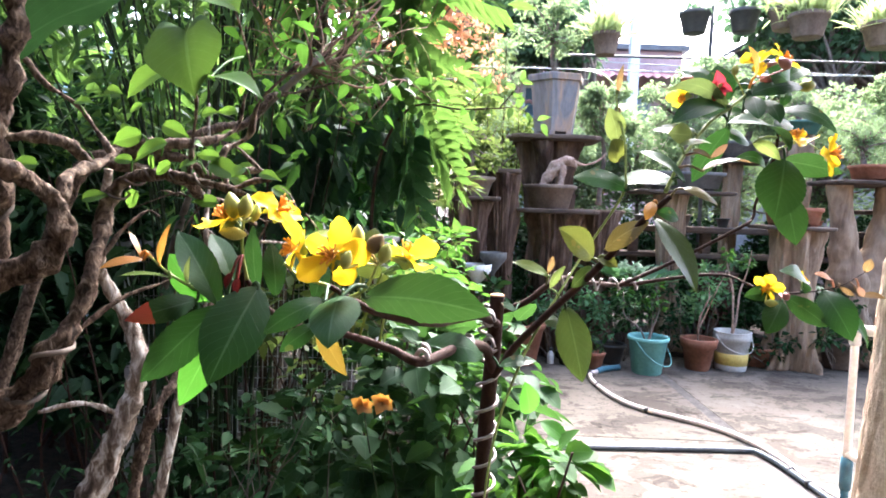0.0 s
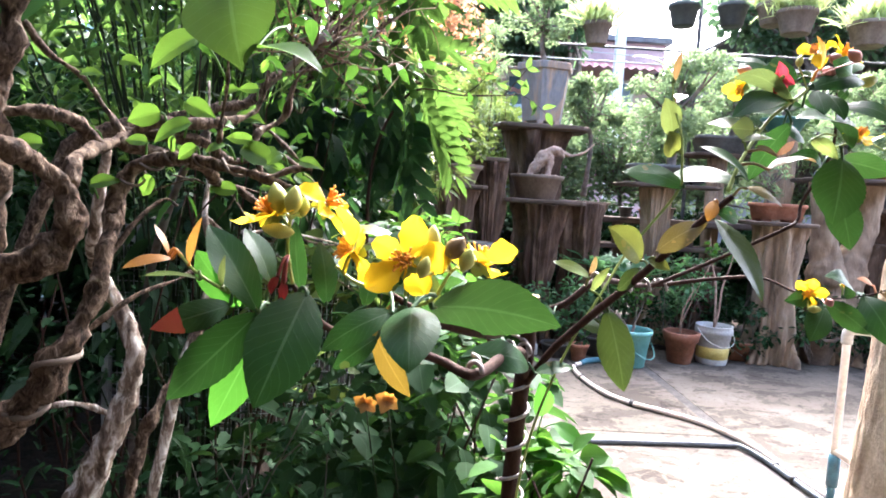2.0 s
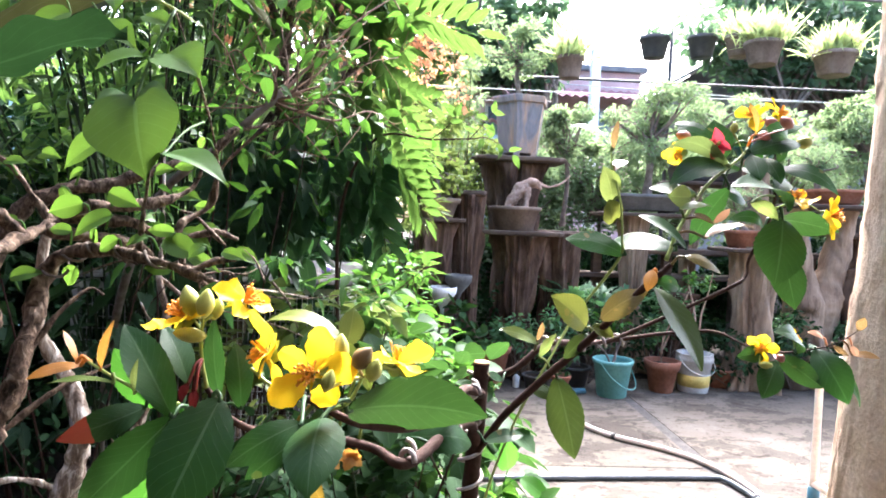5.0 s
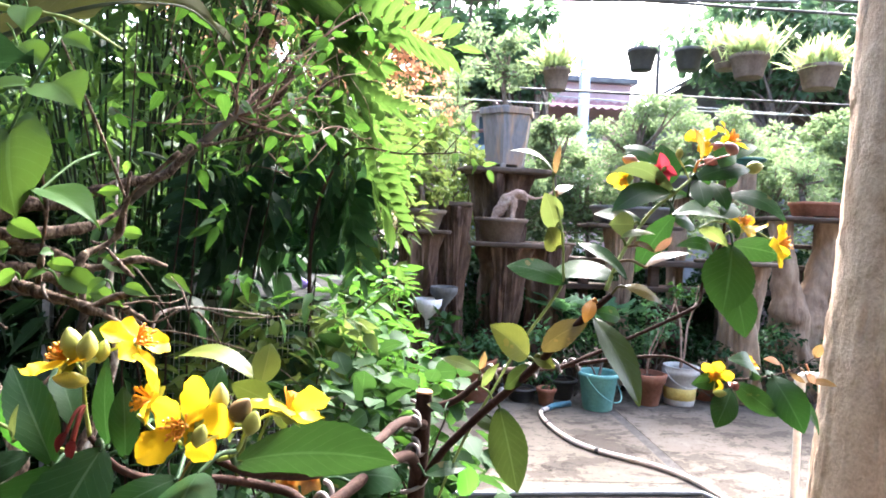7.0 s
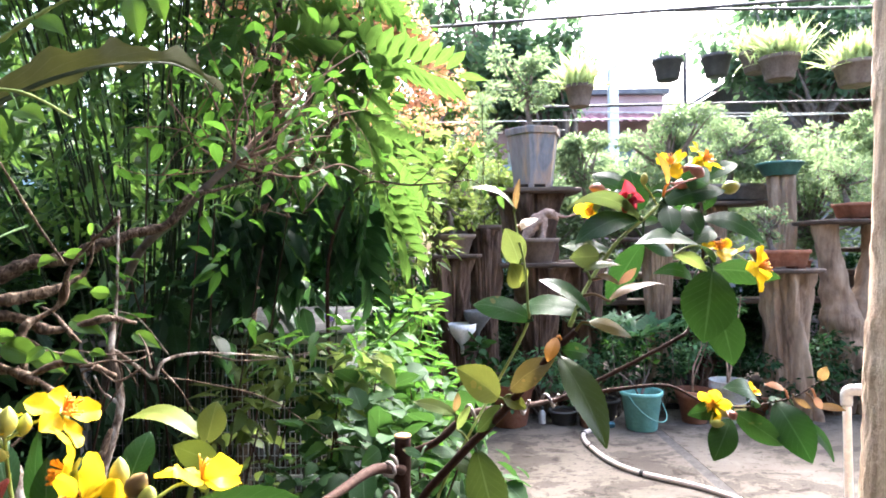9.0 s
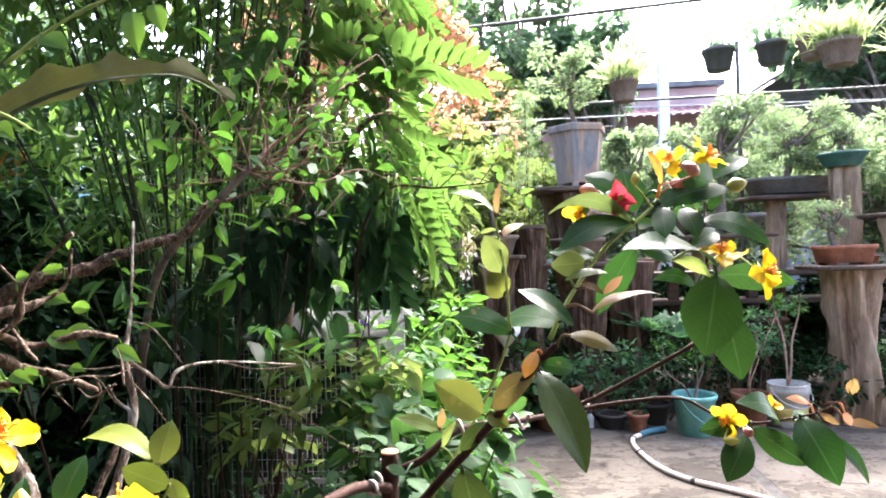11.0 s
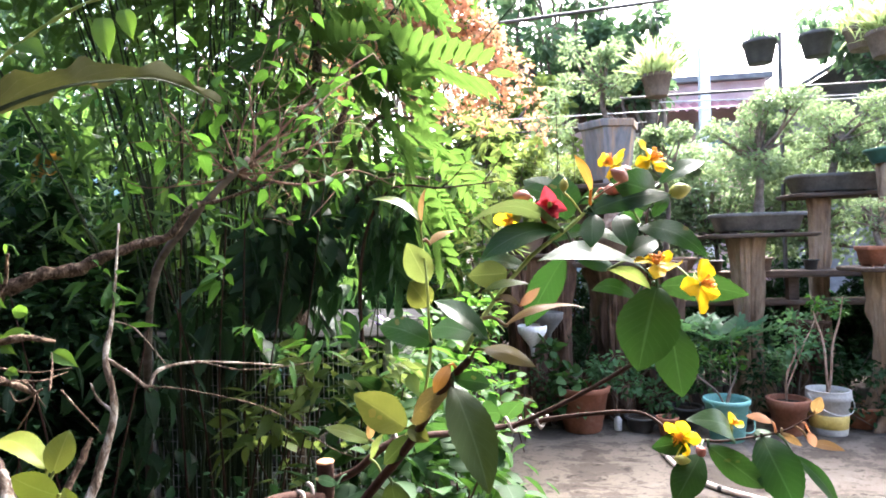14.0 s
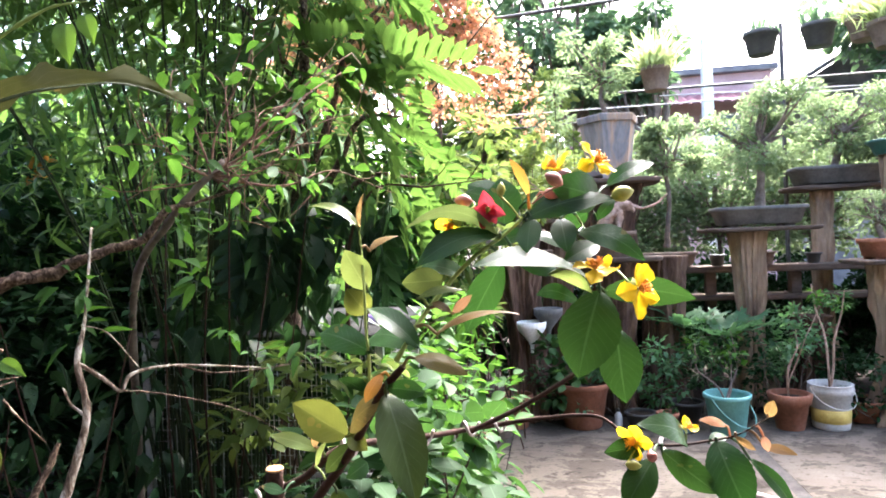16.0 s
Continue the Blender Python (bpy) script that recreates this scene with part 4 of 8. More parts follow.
line("rail", (0.9, 6.28, 2.6), (6.5, 6.28, 2.63), 0.0, 0.012, M["iron"], "thin iron rail between the poles")
line("cable", (-0.4, 6.26, 2.47), (6.5, 6.26, 2.55), 0.03, 0.006, M["cable"], "pale cable strung between the poles")
line("cable", (1.4, 6.24, 2.54), (6.5, 6.24, 2.48), 0.02, 0.005, M["cable"], "pale cable strung between the poles")
line("rod", (-0.35, 5.3, 3.0), (3.2, 5.35, 3.22), 0.0, 0.014, M["iron"], "iron rod that carries hanging pots")
line("rod", (2.8, 5.75, 3.41), (6.0, 5.75, 3.41), 0.0, 0.014, M["iron"], "iron rod that carries hanging pots")
line("rod", (2.0, 6.06, 3.41), (5.2, 6.06, 3.41), 0.0, 0.014, M["iron"], "iron rod that carries hanging pots")
line("rail", (-2.5, 6.4, 2.35), (1.3, 6.3, 2.38), 0.02, 0.007, M["iron"], "thin iron rail between the poles")


def basket(at, r, h, seed, strap, n, material="terracotta", leaf="strap", reach=0.42, top=3.41):
    """A hanging pot with a tuft of strap leaves and three hangers."""
    ob = thing("hanging_pot", "hanging clay pot with a pale green tuft of fern straps", "hanging pot", at, "hanging pots")
    V, F = lathe([(r * 0.7, 0), (r * 0.74, 0.008), (r * 0.98, h * 0.8), (r * 1.06, h * 0.82), (r * 1.06, h), (r * 0.94, h), (r * 0.9, h * 0.85), (0.01, h * 0.8)], 26, at)
    link_mesh("body", V, F[:-1], M[material], ob)
    for k in range(3):
        a = 2.1 * k + seed
        link_mesh("hanger", *tube([(at[0] + r * math.cos(a), at[1] + r * math.sin(a), at[2] + h, 0.0025), (at[0], at[1], top, 0.0025)], 5, 1), M["iron"], ob)
    rng = np.random.default_rng(seed)
    n = int(n * 1.5)
    P = np.array(at) + np.stack([rng.normal(0, r * 0.45, n), rng.normal(0, r * 0.45, n), np.full(n, h * 0.85)], 1)
    D = np.stack([rng.normal(0, reach, n), rng.normal(0, reach, n), np.abs(rng.normal(1.15, 0.5, n))], 1)
    N = np.stack([-D[:, 0], -D[:, 1], np.full(n, 0.6)], 1)
    V, Q, U = scatter(blade(6, lance, 0.046, 0.15, 0.3, 3), P, frames(D, N, rng, 0.3), strap * (0.5 + 0.7 * rng.random(n)))
    quads_mesh("leaves", V, Q, U, M[leaf], ob)
    return ob


basket((1.22, 5.32, 2.38), 0.105, 0.17, 1, 0.27, 140, "clay", top=3.097)
basket((2.26, 6.28, 2.83), 0.135, 0.2, 2, 0.2, 40, "darkpot", "far")
basket((2.72, 6.28, 2.86), 0.13, 0.2, 3, 0.22, 60, "darkpot", "far")
basket((3.03, 5.75, 2.68), 0.155, 0.2, 4, 0.28, 240, "clay")
basket((2.99, 6.06, 2.83), 0.14, 0.19, 7, 0.24, 140, "clay")
basket((3.68, 5.75, 2.62), 0.17, 0.2, 5, 0.28, 240, "clay")
basket((4.5, 5.75, 2.65), 0.17, 0.2, 6, 0.28, 200, "clay")
# Added out of view: an overhead slab that cuts skylight on plants and near floor.
sky_block = tagged(link_mesh("porch_roof", *join(box(-6, -2.7, 2.75, 6, 0.45, 2.83, 0.004), box(0.85, 0.454, 2.75, 6, 2.0, 2.83, 0.004)), M["cement"], smooth=False), "plain overhead slab added out of view to block skylight", "roof", kind="structure")
# Added out of view: a side wall that keeps left-hand light off the thicket.
wall_left = tagged(link_mesh("wall_left", *box(-1.95, -2.44, -0.05, -1.75, 2.35, 2.74, 0.004), M["cement"], smooth=False), "plain cement wall added out of view to block light from the left", "wall", kind="structure")


# ---- plants ----
def bonsai(name, foot, crown, spread, label, seed, leaf="bonsai", size=0.034, clumps=10, per=260, r=0.022, template=None, loose=True):
    """A small tree: a bent trunk, limbs to each clump, and a crown of small leaves in pads."""
    rng = np.random.default_rng(seed)
    if loose and clumps < 30:
        clumps, per = 2 * clumps, int(0.8 * per)
    ob = thing(name, label, "bonsai tree", foot, "bonsai trees")
    f, c = np.array(foot), np.array(crown)
    mid = (f + c) / 2 + rng.normal(0, 0.12, 3) * np.array((1, 0.5, 0.1)) * spread
    top = c + np.array((0, 0, spread * 0.15))
    trunk = [(*f, r * 1.3), (*(f * 0.7 + mid * 0.3), r), (*mid, r * 0.85), (*(mid * 0.4 + c * 0.6), r * 0.7), (*top, r * 0.3)]
    chunks, pads = [tube(trunk, 9, 5, 0.3, 30)], []
    for k in range(clumps):
        a = 2 * math.pi * k / clumps * 1.618 + seed
        rad = spread * ((0.1 + 1.0 * rng.random()) if loose else (0.25 + 0.6 * rng.random()))
        p = c + np.array((math.cos(a) * rad, math.sin(a) * rad * 0.8, spread * (rng.uniform(-0.8, 0.75) if loose else rng.uniform(-0.5, 0.6))))
        s = mid * 0.5 + c * 0.5 + rng.normal(0, 0.02, 3)
        chunks.append(tube([(*s, r * 0.5), *[(*(s * 0.5 + p * 0.5 + rng.normal(0, 0.03, 3)), r * 0.32)], (*p, r * 0.12)], 6, 4, 0.2, 30))
        pads.append((*p, spread * (rng.uniform(0.2, 0.38) if loose else rng.uniform(0.26, 0.42))))
    link_mesh("trunk", *join(*chunks), M["barkfar"], ob)
    foliage("crown", pads, template or LEAF_TINY, M[leaf], ob, size, seed + 100, per, 0.1, 0.45)
    return ob


bonsai("bonsai_tree", (0.89, 5.62, 2.22), (0.89, 5.62, 2.66), 0.3, "airy small-leaved bonsai in the tall pot", 41, per=150)
bonsai("bonsai_tree", (1.98, 5.54, 1.48), (1.98, 5.56, 2.08), 0.37, "small-leaved bonsai with a bent trunk in a grey tray", 42, clumps=13, per=330, size=0.03, r=0.034)
bonsai("bonsai_tree", (2.75, 6.15, 1.81), (2.85, 6.15, 2.2), 0.38, "spreading small-leaved bonsai in a grey tray", 43, clumps=13, per=330, size=0.03, r=0.03)
bonsai("bonsai_tree", (1.36, 5.9, 1.2), (1.33, 5.9, 2.05), 0.27, "slender small-leaved bonsai with a bare trunk", 44, clumps=9)
bonsai("bonsai_tree", (4.1, 5.7, 1.37), (4.0, 5.75, 2.15), 0.42, "broad small-leaved bonsai in a grey tray", 45, clumps=12, per=330, r=0.03)
bonsai("bonsai_tree", (3.3, 5.28, 1.57), (3.3, 5.3, 1.8), 0.22, "tiny bonsai in a terracotta tray", 46, size=0.022, per=120)
bonsai("bonsai_tree", (2.62, 5.1, 1.21), (2.6, 5.15, 1.42), 0.16, "tiny sparse bonsai in a terracotta tray", 47, size=0.02, per=50)
bonsai("bonsai_tree", (3.02, 5.75, 1.95), (3.02, 5.75, 2.12), 0.16, "tiny bonsai in a green pot", 48, size=0.02, per=80)
bonsai("bonsai_tree", (0.22, 5.45, 1.47), (0.15, 5.45, 1.85), 0.3, "fresh green small-leaved bonsai in a clay bowl", 49, "yellowgreen", 0.05, 9, 90, template=LEAF_OVAL)
bonsai("bonsai_tree", (0.2, 4.98, 1.37), (0.15, 5.0, 1.62), 0.2, "fresh green bonsai in a round bowl", 50, "yellowgreen", 0.045, 7, 70, template=LEAF_OVAL)
k = 0
for x, y, z, s in ((0.3, 6.9, 1.7, 0.6), (1.2, 7.2, 1.55, 0.65), (2.1, 7.3, 1.75, 0.7), (3.0, 7.2, 1.7, 0.72), (4.0, 7.0, 1.8, 0.75), (5.0, 6.6, 1.75, 0.7), (-0.8, 7.0, 1.7, 0.7)):
    k += 1
    bonsai("garden_shrub", (x, y, -0.04), (x, y, z), s, "tall small-leaved garden shrub in lightened green", 60 + k, "yellowgreen" if x < 1 else "bonsai", 0.052, 46, 170, 0.03, loose=True)
# Low shrubs fill the dark behind the stands; their green carries that shade.
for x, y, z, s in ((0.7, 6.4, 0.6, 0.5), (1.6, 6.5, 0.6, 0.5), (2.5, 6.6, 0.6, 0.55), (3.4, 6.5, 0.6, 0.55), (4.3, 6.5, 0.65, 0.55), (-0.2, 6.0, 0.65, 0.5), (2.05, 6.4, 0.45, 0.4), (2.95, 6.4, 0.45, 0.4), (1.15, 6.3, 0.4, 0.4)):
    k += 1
    bonsai("garden_shrub", (x, y, -0.04), (x, y, z), s, "low shrub behind the stands, shade put into its green", 60 + k, "understorey_shaded", 0.055, 16, 330, 0.03)


def potted(name, foot, top, label, seed, leaf="fernleaf", size=0.05, clumps=6, per=25, spread=0.16, r=0.006, stems=3, bark="barkfar", template=None):
    """Some thin stems from one foot, each with loose leaves."""
    rng = np.random.default_rng(seed)
    ob = thing(name, label, "potted plant", foot)
    f, t = np.array(foot), np.array(top)
    pads = []
    for i in range(stems):
        e = t + rng.normal(0, spread * 0.6, 3) * np.array((1, 0.6, 0.7))
        m = (f + e) / 2 + rng.normal(0, spread * 0.35, 3) * np.array((1, 0.6, 0.2))
        link_mesh("stem", *tube([(*f, r), (*(f * 0.6 + m * 0.4 + rng.normal(0, 0.015, 3)), r * 0.9), (*m, r * 0.8), (*(m * 0.5 + e * 0.5 + rng.normal(0, 0.015, 3)), r * 0.6), (*e, r * 0.3)], 7, 5, 0.15, 40), M[bark], ob)
        for j in range(max(1, clumps // stems)):
            u = rng.uniform(0.35, 1)
            q = m * (1 - u) + e * u
            pads.append((*q, spread * rng.uniform(0.25, 0.5)))
    foliage("leaves", pads, template or LEAF_OVAL, M[leaf], ob, size, seed + 7, per, 0.15, 0.9)
    return ob


potted("bucket_plant", (1.5, 4.76, 0.2), (1.48, 4.8, 0.58), "thin-stemmed plant growing in a teal bucket", 81, "bush", 0.042, 9, 11, 0.2, 0.007)
potted("twisted_shrub", (1.93, 4.92, 0.2), (1.98, 4.95, 0.72), "pale twisted stem with a few leaves in a terracotta pot", 82, "fernleaf", 0.04, 8, 14, 0.2, 0.006, 3, "driftwood")
potted("sapling", (2.19, 4.94, 0.24), (2.2, 4.95, 0.95), "straight tan sapling with a leafy top in a pail", 83, "bush", 0.035, 5, 22, 0.12, 0.009, 2, "driftwood")
potted("leafy_cutting", (0.59, 4.9, 0.27), (0.58, 4.84, 0.43), "round-leaved cuttings in a large terracotta pot", 84, "broad", 0.075, 12, 14, 0.22, 0.005, 4, template=LEAF_ROUND)
potted("seedling", (1.14, 4.8, 0.11), (1.14, 4.8, 0.18), "little seedling in a small pot", 85, "broad", 0.04, 2, 6, 0.05, 0.003, 1)
potted("seedling", (0.13, 4.85, 0.2), (0.18, 4.82, 0.36), "round-leaved seedling in a clay bowl", 86, "broad", 0.06, 3, 10, 0.1, 0.004, 2, template=LEAF_ROUND)
# Every second plant takes the green with shade painted in.
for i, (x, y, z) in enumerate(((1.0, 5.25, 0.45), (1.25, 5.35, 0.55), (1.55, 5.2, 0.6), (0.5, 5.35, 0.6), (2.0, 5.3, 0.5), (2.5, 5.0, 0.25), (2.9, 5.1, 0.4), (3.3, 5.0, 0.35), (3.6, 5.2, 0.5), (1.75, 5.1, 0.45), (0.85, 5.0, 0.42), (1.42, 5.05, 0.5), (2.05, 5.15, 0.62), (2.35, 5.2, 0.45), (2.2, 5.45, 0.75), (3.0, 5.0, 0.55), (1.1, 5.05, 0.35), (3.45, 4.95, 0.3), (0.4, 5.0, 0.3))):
    potted("undergrowth_plant", (x, y, 0.0), (x, y - 0.05, z), "loose green plant among the pots", 90 + i, ("fernleaf", "understorey_shaded")[i % 2], 0.044, 12, 32, 0.24, 0.004, 5)


def fern(at, n, reach, seed, label, leaf="fernleaf"):
    ob = thing("fern", label, "fern", at)
    rng = np.random.default_rng(seed)
    a = np.arange(n) * 2.4 + rng.normal(0, 0.2, n)
    D = np.stack([np.cos(a), np.sin(a), 0.55 + 0.4 * rng.random(n)], 1)
    N = np.stack([-np.cos(a) * 0.5, -np.sin(a) * 0.5, np.ones(n)], 1)
    for p, R, q in zip(np.tile(np.array(at), (n, 1)), frames(D, N, rng, 0.1), reach * (0.7 + 0.5 * rng.random(n))):
        V, Q, U = scatter(FERN, p[None], R[None], [q])
        quads_mesh("frond", V, Q, U, M[leaf], ob)
    return ob


fern((1.62, 5.15, 0.55), 12, 0.34, 5, "arching green fern between the stumps")
fern((1.35, 5.25, 0.62), 10, 0.3, 6, "arching green fern between the stumps")
potted("tree_fern", (1.6, 5.18, 0.0), (1.6, 5.17, 0.58), "bare brown trunk of a small tree fern", 120, "fernleaf", 0.04, 2, 5, 0.04, 0.02, 1)

# the leafy tree with paired leaflets
tree = thing("feather_leaved_tree", "bright green tree with long feathery fronds of paired leaflets", "tree", (-0.72, 3.0, 0))
rng = np.random.default_rng(11)
GROWTH = []


def tree_limb(name, *pts):
    GROWTH.extend(tuple(p[:3]) for p in smooth_path(pts, 6))
    return link_mesh(name, *tube(pts, 9, 6, 0.2, 25), M["bark"], tree)


tree_limb("trunk", (-0.72, 3.0, -0.05, 0.05), (-0.72, 2.98, 0.6, 0.042), (-0.62, 2.85, 1.2, 0.034), (-0.5, 2.7, 1.7, 0.026), (-0.44, 2.6, 2.1, 0.016), (-0.4, 2.5, 2.5, 0.006))
tree_limb("limb", (-0.55, 2.76, 1.5, 0.02), (-0.36, 2.6, 1.75, 0.014), (-0.25, 2.5, 1.97, 0.009), (-0.12, 2.48, 2.1, 0.004))
tree_limb("limb", (-0.59, 2.8, 1.35, 0.02), (-0.33, 2.58, 1.58, 0.013), (-0.2, 2.46, 1.72, 0.009), (-0.06, 2.45, 1.72, 0.004))
tree_limb("limb", (-0.63, 2.86, 1.15, 0.018), (-0.33, 2.55, 1.42, 0.011), (-0.18, 2.45, 1.53, 0.008), (-0.02, 2.48, 1.52, 0.004))
tree_limb("limb", (-0.45, 2.65, 1.8, 0.016), (-0.56, 2.6, 2.05, 0.01), (-0.68, 2.58, 2.2, 0.005))
tree_limb("limb", (-0.58, 2.78, 1.4, 0.014), (-0.4, 2.35, 1.62, 0.009), (-0.26, 2.1, 1.72, 0.004))


def feather(base, tip, material="pinnate", pairs=8, leaflet=0.27, width=0.17, roll=0.0):
    """A frond of paired leaflets from base to tip, on a thin stalk to the nearest limb."""
    b, t = np.array(base), np.array(tip)
    L = float(np.linalg.norm(t - b))
    up = np.array([(0.2 + roll, 0.55, 0.8)])
    V, Q, U = scatter(pinnate(pairs, leaflet, width), b[None], frames((t - b)[None] + np.array((0, 0, 0.22 * L)), up, rng, 0.12), [L * 1.02])
    ob = quads_mesh("frond", V, Q, U, M[material], tree)
    q = min(GROWTH, key=lambda g: math.dist(g, base))
    link_mesh("stalk", *tube([(*q, 0.004), (*((np.array(q) + b) / 2 + np.array((0, 0, 0.02))), 0.003), (*base, 0.002)], 6, 4), M["stemgreen"], tree)
    return ob


feather((-0.248, 2.500, 1.972), (0.188, 2.400, 1.801), pairs=10, leaflet=0.25)
feather((-0.329, 2.500, 1.939), (-0.026, 2.400, 1.752))
feather((-0.388, 2.500, 2.042), (-0.176, 2.450, 2.046), leaflet=0.32)
feather((-0.412, 2.400, 1.958), (-0.163, 2.300, 1.911), leaflet=0.3)
feather((-0.322, 2.500, 2.212), (-0.137, 2.400, 2.025))
feather((-0.209, 2.450, 1.765), (-0.007, 2.300, 1.529), leaflet=0.3)
feather((-0.226, 2.400, 1.681), (-0.092, 2.300, 1.425), leaflet=0.3)
feather((-0.312, 2.500, 1.841), (-0.108, 2.400, 1.707), leaflet=0.3)
feather((-0.143, 2.450, 1.686), (0.081, 2.350, 1.581), leaflet=0.3)
feather((-0.249, 2.050, 1.718), (-0.196, 2.000, 1.558), "drooping", 4, 0.55, 0.2)
feather((-0.489, 2.500, 2.129), (-0.577, 2.450, 1.865))
feather((-0.613, 2.600, 2.281), (-0.403, 2.500, 2.082))
feather((-0.072, 2.450, 1.494), (0.065, 2.400, 1.227), leaflet=0.32)
feather((-0.116, 2.400, 1.546), (0.017, 2.300, 1.312), leaflet=0.32)
feather((-0.459, 2.300, 1.568), (-0.233, 2.200, 1.491))
feather((-0.673, 2.600, 2.119), (-0.665, 2.500, 1.854))
feather((-0.147, 2.500, 2.022), (-0.071, 2.400, 1.819), leaflet=0.3)
feather((-0.024, 2.500, 1.497), (0.073, 2.500, 1.360), leaflet=0.34)
feather((-0.271, 2.600, 2.188), (-0.308, 2.500, 1.977))
feather((-0.444, 2.400, 2.239), (-0.260, 2.300, 2.035))
feather((-0.186, 2.600, 2.261), (-0.008, 2.500, 2.088), leaflet=0.25)
feather((-0.287, 2.350, 1.657), (-0.165, 2.300, 1.484), leaflet=0.3)
# smaller fronds behind them, and the ones that hang below, shade put into their green
fill = np.random.default_rng(17)
for i in range(34):
    u = fill.random()
    b = (-0.62 + 0.6 * u, 2.6 + fill.uniform(-0.05, 0.3), 1.62 + fill.uniform(0, 0.75))
    d = np.array((fill.uniform(-0.2, 0.8), fill.uniform(-0.6, 0.2), fill.uniform(-0.9, 0.1)))
    d *= fill.uniform(0.2, 0.3) / np.linalg.norm(d)
    feather(b, tuple(np.array(b) + d), "pinnate", 7, 0.3, 0.18, fill.uniform(-0.5, 0.5))
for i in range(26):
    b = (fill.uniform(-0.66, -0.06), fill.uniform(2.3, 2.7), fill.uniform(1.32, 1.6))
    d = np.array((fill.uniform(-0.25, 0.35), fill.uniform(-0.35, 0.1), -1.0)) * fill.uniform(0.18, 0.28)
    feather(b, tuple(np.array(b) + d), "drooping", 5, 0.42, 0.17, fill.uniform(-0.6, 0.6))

# slender branch with small fresh leaves that reaches over the yard
sprig = thing("slender_shrub", "slender shrub with a thin arching branch of small fresh oval leaves", "shrub", (-0.15, 2.35, -0.05))
link_mesh("stem", *tube([(-0.15, 2.35, -0.05, 0.008), (-0.2, 2.35, 0.6, 0.007), (-0.22, 2.32, 1.2, 0.006), (-0.113, 2.25, 1.456, 0.004), (0.058, 2.25, 1.465, 0.003), (0.179, 2.25, 1.473, 0.0022), (0.239, 2.25, 1.476, 0.0016), (0.312, 2.25, 1.429, 0.0008)], 8, 6, 0.15, 30), M["twig"], sprig)
for pts in (((0.179, 2.25, 1.473), (0.21, 2.24, 1.51), (0.243, 2.23, 1.553)), ((0.058, 2.25, 1.465), (0.1, 2.25, 1.5), (0.132, 2.25, 1.538)), ((-0.21, 2.34, 0.85), (-0.092, 2.35, 0.925), (-0.022, 2.35, 0.993), (0.086, 2.35, 1.045)), ((-0.022, 2.35, 0.993), (0.03, 2.34, 1.04), (0.066, 2.33, 1.072))):
    link_mesh("twig", *tube([(*p, 0.002 - 0.0004 * k) for k, p in enumerate(pts)], 6, 6), M["twig"], sprig)
for k, (x, y, z, dx, dz, L) in enumerate(((0.312, 2.25, 1.429, 0.5, -0.8, 0.05), (0.3, 2.25, 1.44, 0.8, 0.3, 0.045), (0.276, 2.25, 1.455, -0.1, -1.0, 0.05), (0.262, 2.25, 1.462, 0.5, -0.9, 0.045), (0.24, 2.25, 1.476, 0.1, 1.0, 0.05), (0.22, 2.25, 1.476, -0.4, -0.9, 0.045), (0.243, 2.23, 1.553, 0.2, 0.9, 0.04), (0.243, 2.23, 1.553, 0.9, -0.1, 0.04), (0.225, 2.235, 1.53, -0.8, 0.5, 0.042), (0.215, 2.24, 1.515, 0.9, -0.3, 0.045), (0.19, 2.25, 1.49, -0.8, 0.6, 0.045), (0.132, 2.25, 1.538, 0.3, 0.9, 0.05), (0.132, 2.25, 1.538, -0.7, 0.6, 0.045), (0.115, 2.25, 1.52, 0.9, 0.2, 0.045), (0.1, 2.25, 1.5, -0.8, 0.4, 0.04), (0.15, 2.25, 1.473, 0.2, -1.0, 0.045), (0.1, 2.25, 1.47, -0.3, -1.0, 0.05), (0.086, 2.35, 1.045, 0.9, 0.15, 0.055), (0.086, 2.35, 1.045, 0.8, -0.7, 0.05), (0.06, 2.345, 1.035, -0.4, -0.9, 0.05), (0.066, 2.33, 1.072, -0.3, 1.0, 0.06), (0.066, 2.33, 1.072, 0.9, 0.4, 0.05), (0.03, 2.34, 1.03, 0.3, -1.0, 0.045), (-0.022, 2.35, 0.993, -0.7, 0.5, 0.045))):
    V, Q, U = scatter(LEAF_POINTED, np.array([(x, y, z)]), frames(np.array([(dx, -0.25, dz)]), np.array([(0.1, 0.5, 0.8)]), rng, 0.3), [L])
    quads_mesh("leaf", V, Q, U, M["pinnate"], sprig)

# bamboo thicket
bamboo = thing("bamboo_clump", "dense clump of thin bamboo culms, darkened for shade, with fresh leaves", "bamboo", (-0.92, 2.7, 0))
for i in range(50):
    a, r = rng.uniform(0, 6.28), 0.17 * math.sqrt(rng.random())
    x, y = -0.92 + 1.3 * r * math.cos(a), 2.7 + r * math.sin(a)
    lx, ly, h = (x + 0.92) * 2.6 + rng.normal(0.1, 0.34), rng.normal(-0.05, 0.3), rng.uniform(2.4, 3.4)
    pts = [(x + lx * u * u, y + ly * u * u, h * u - 0.05, 0.0065 * (1 - 0.6 * u)) for u in (0, 0.25, 0.5, 0.75, 1)]
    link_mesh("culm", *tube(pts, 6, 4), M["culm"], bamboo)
n = 3600
P = np.stack([rng.normal(-0.95, 0.5, n), rng.normal(2.55, 0.4, n), 1.35 + 2.0 * rng.random(n) ** 0.8], 1)
P = P[(P[:, 1] > 2.2) & (P[:, 0] < -0.35) & (P[:, 0] > -2.3)]
n = len(P)
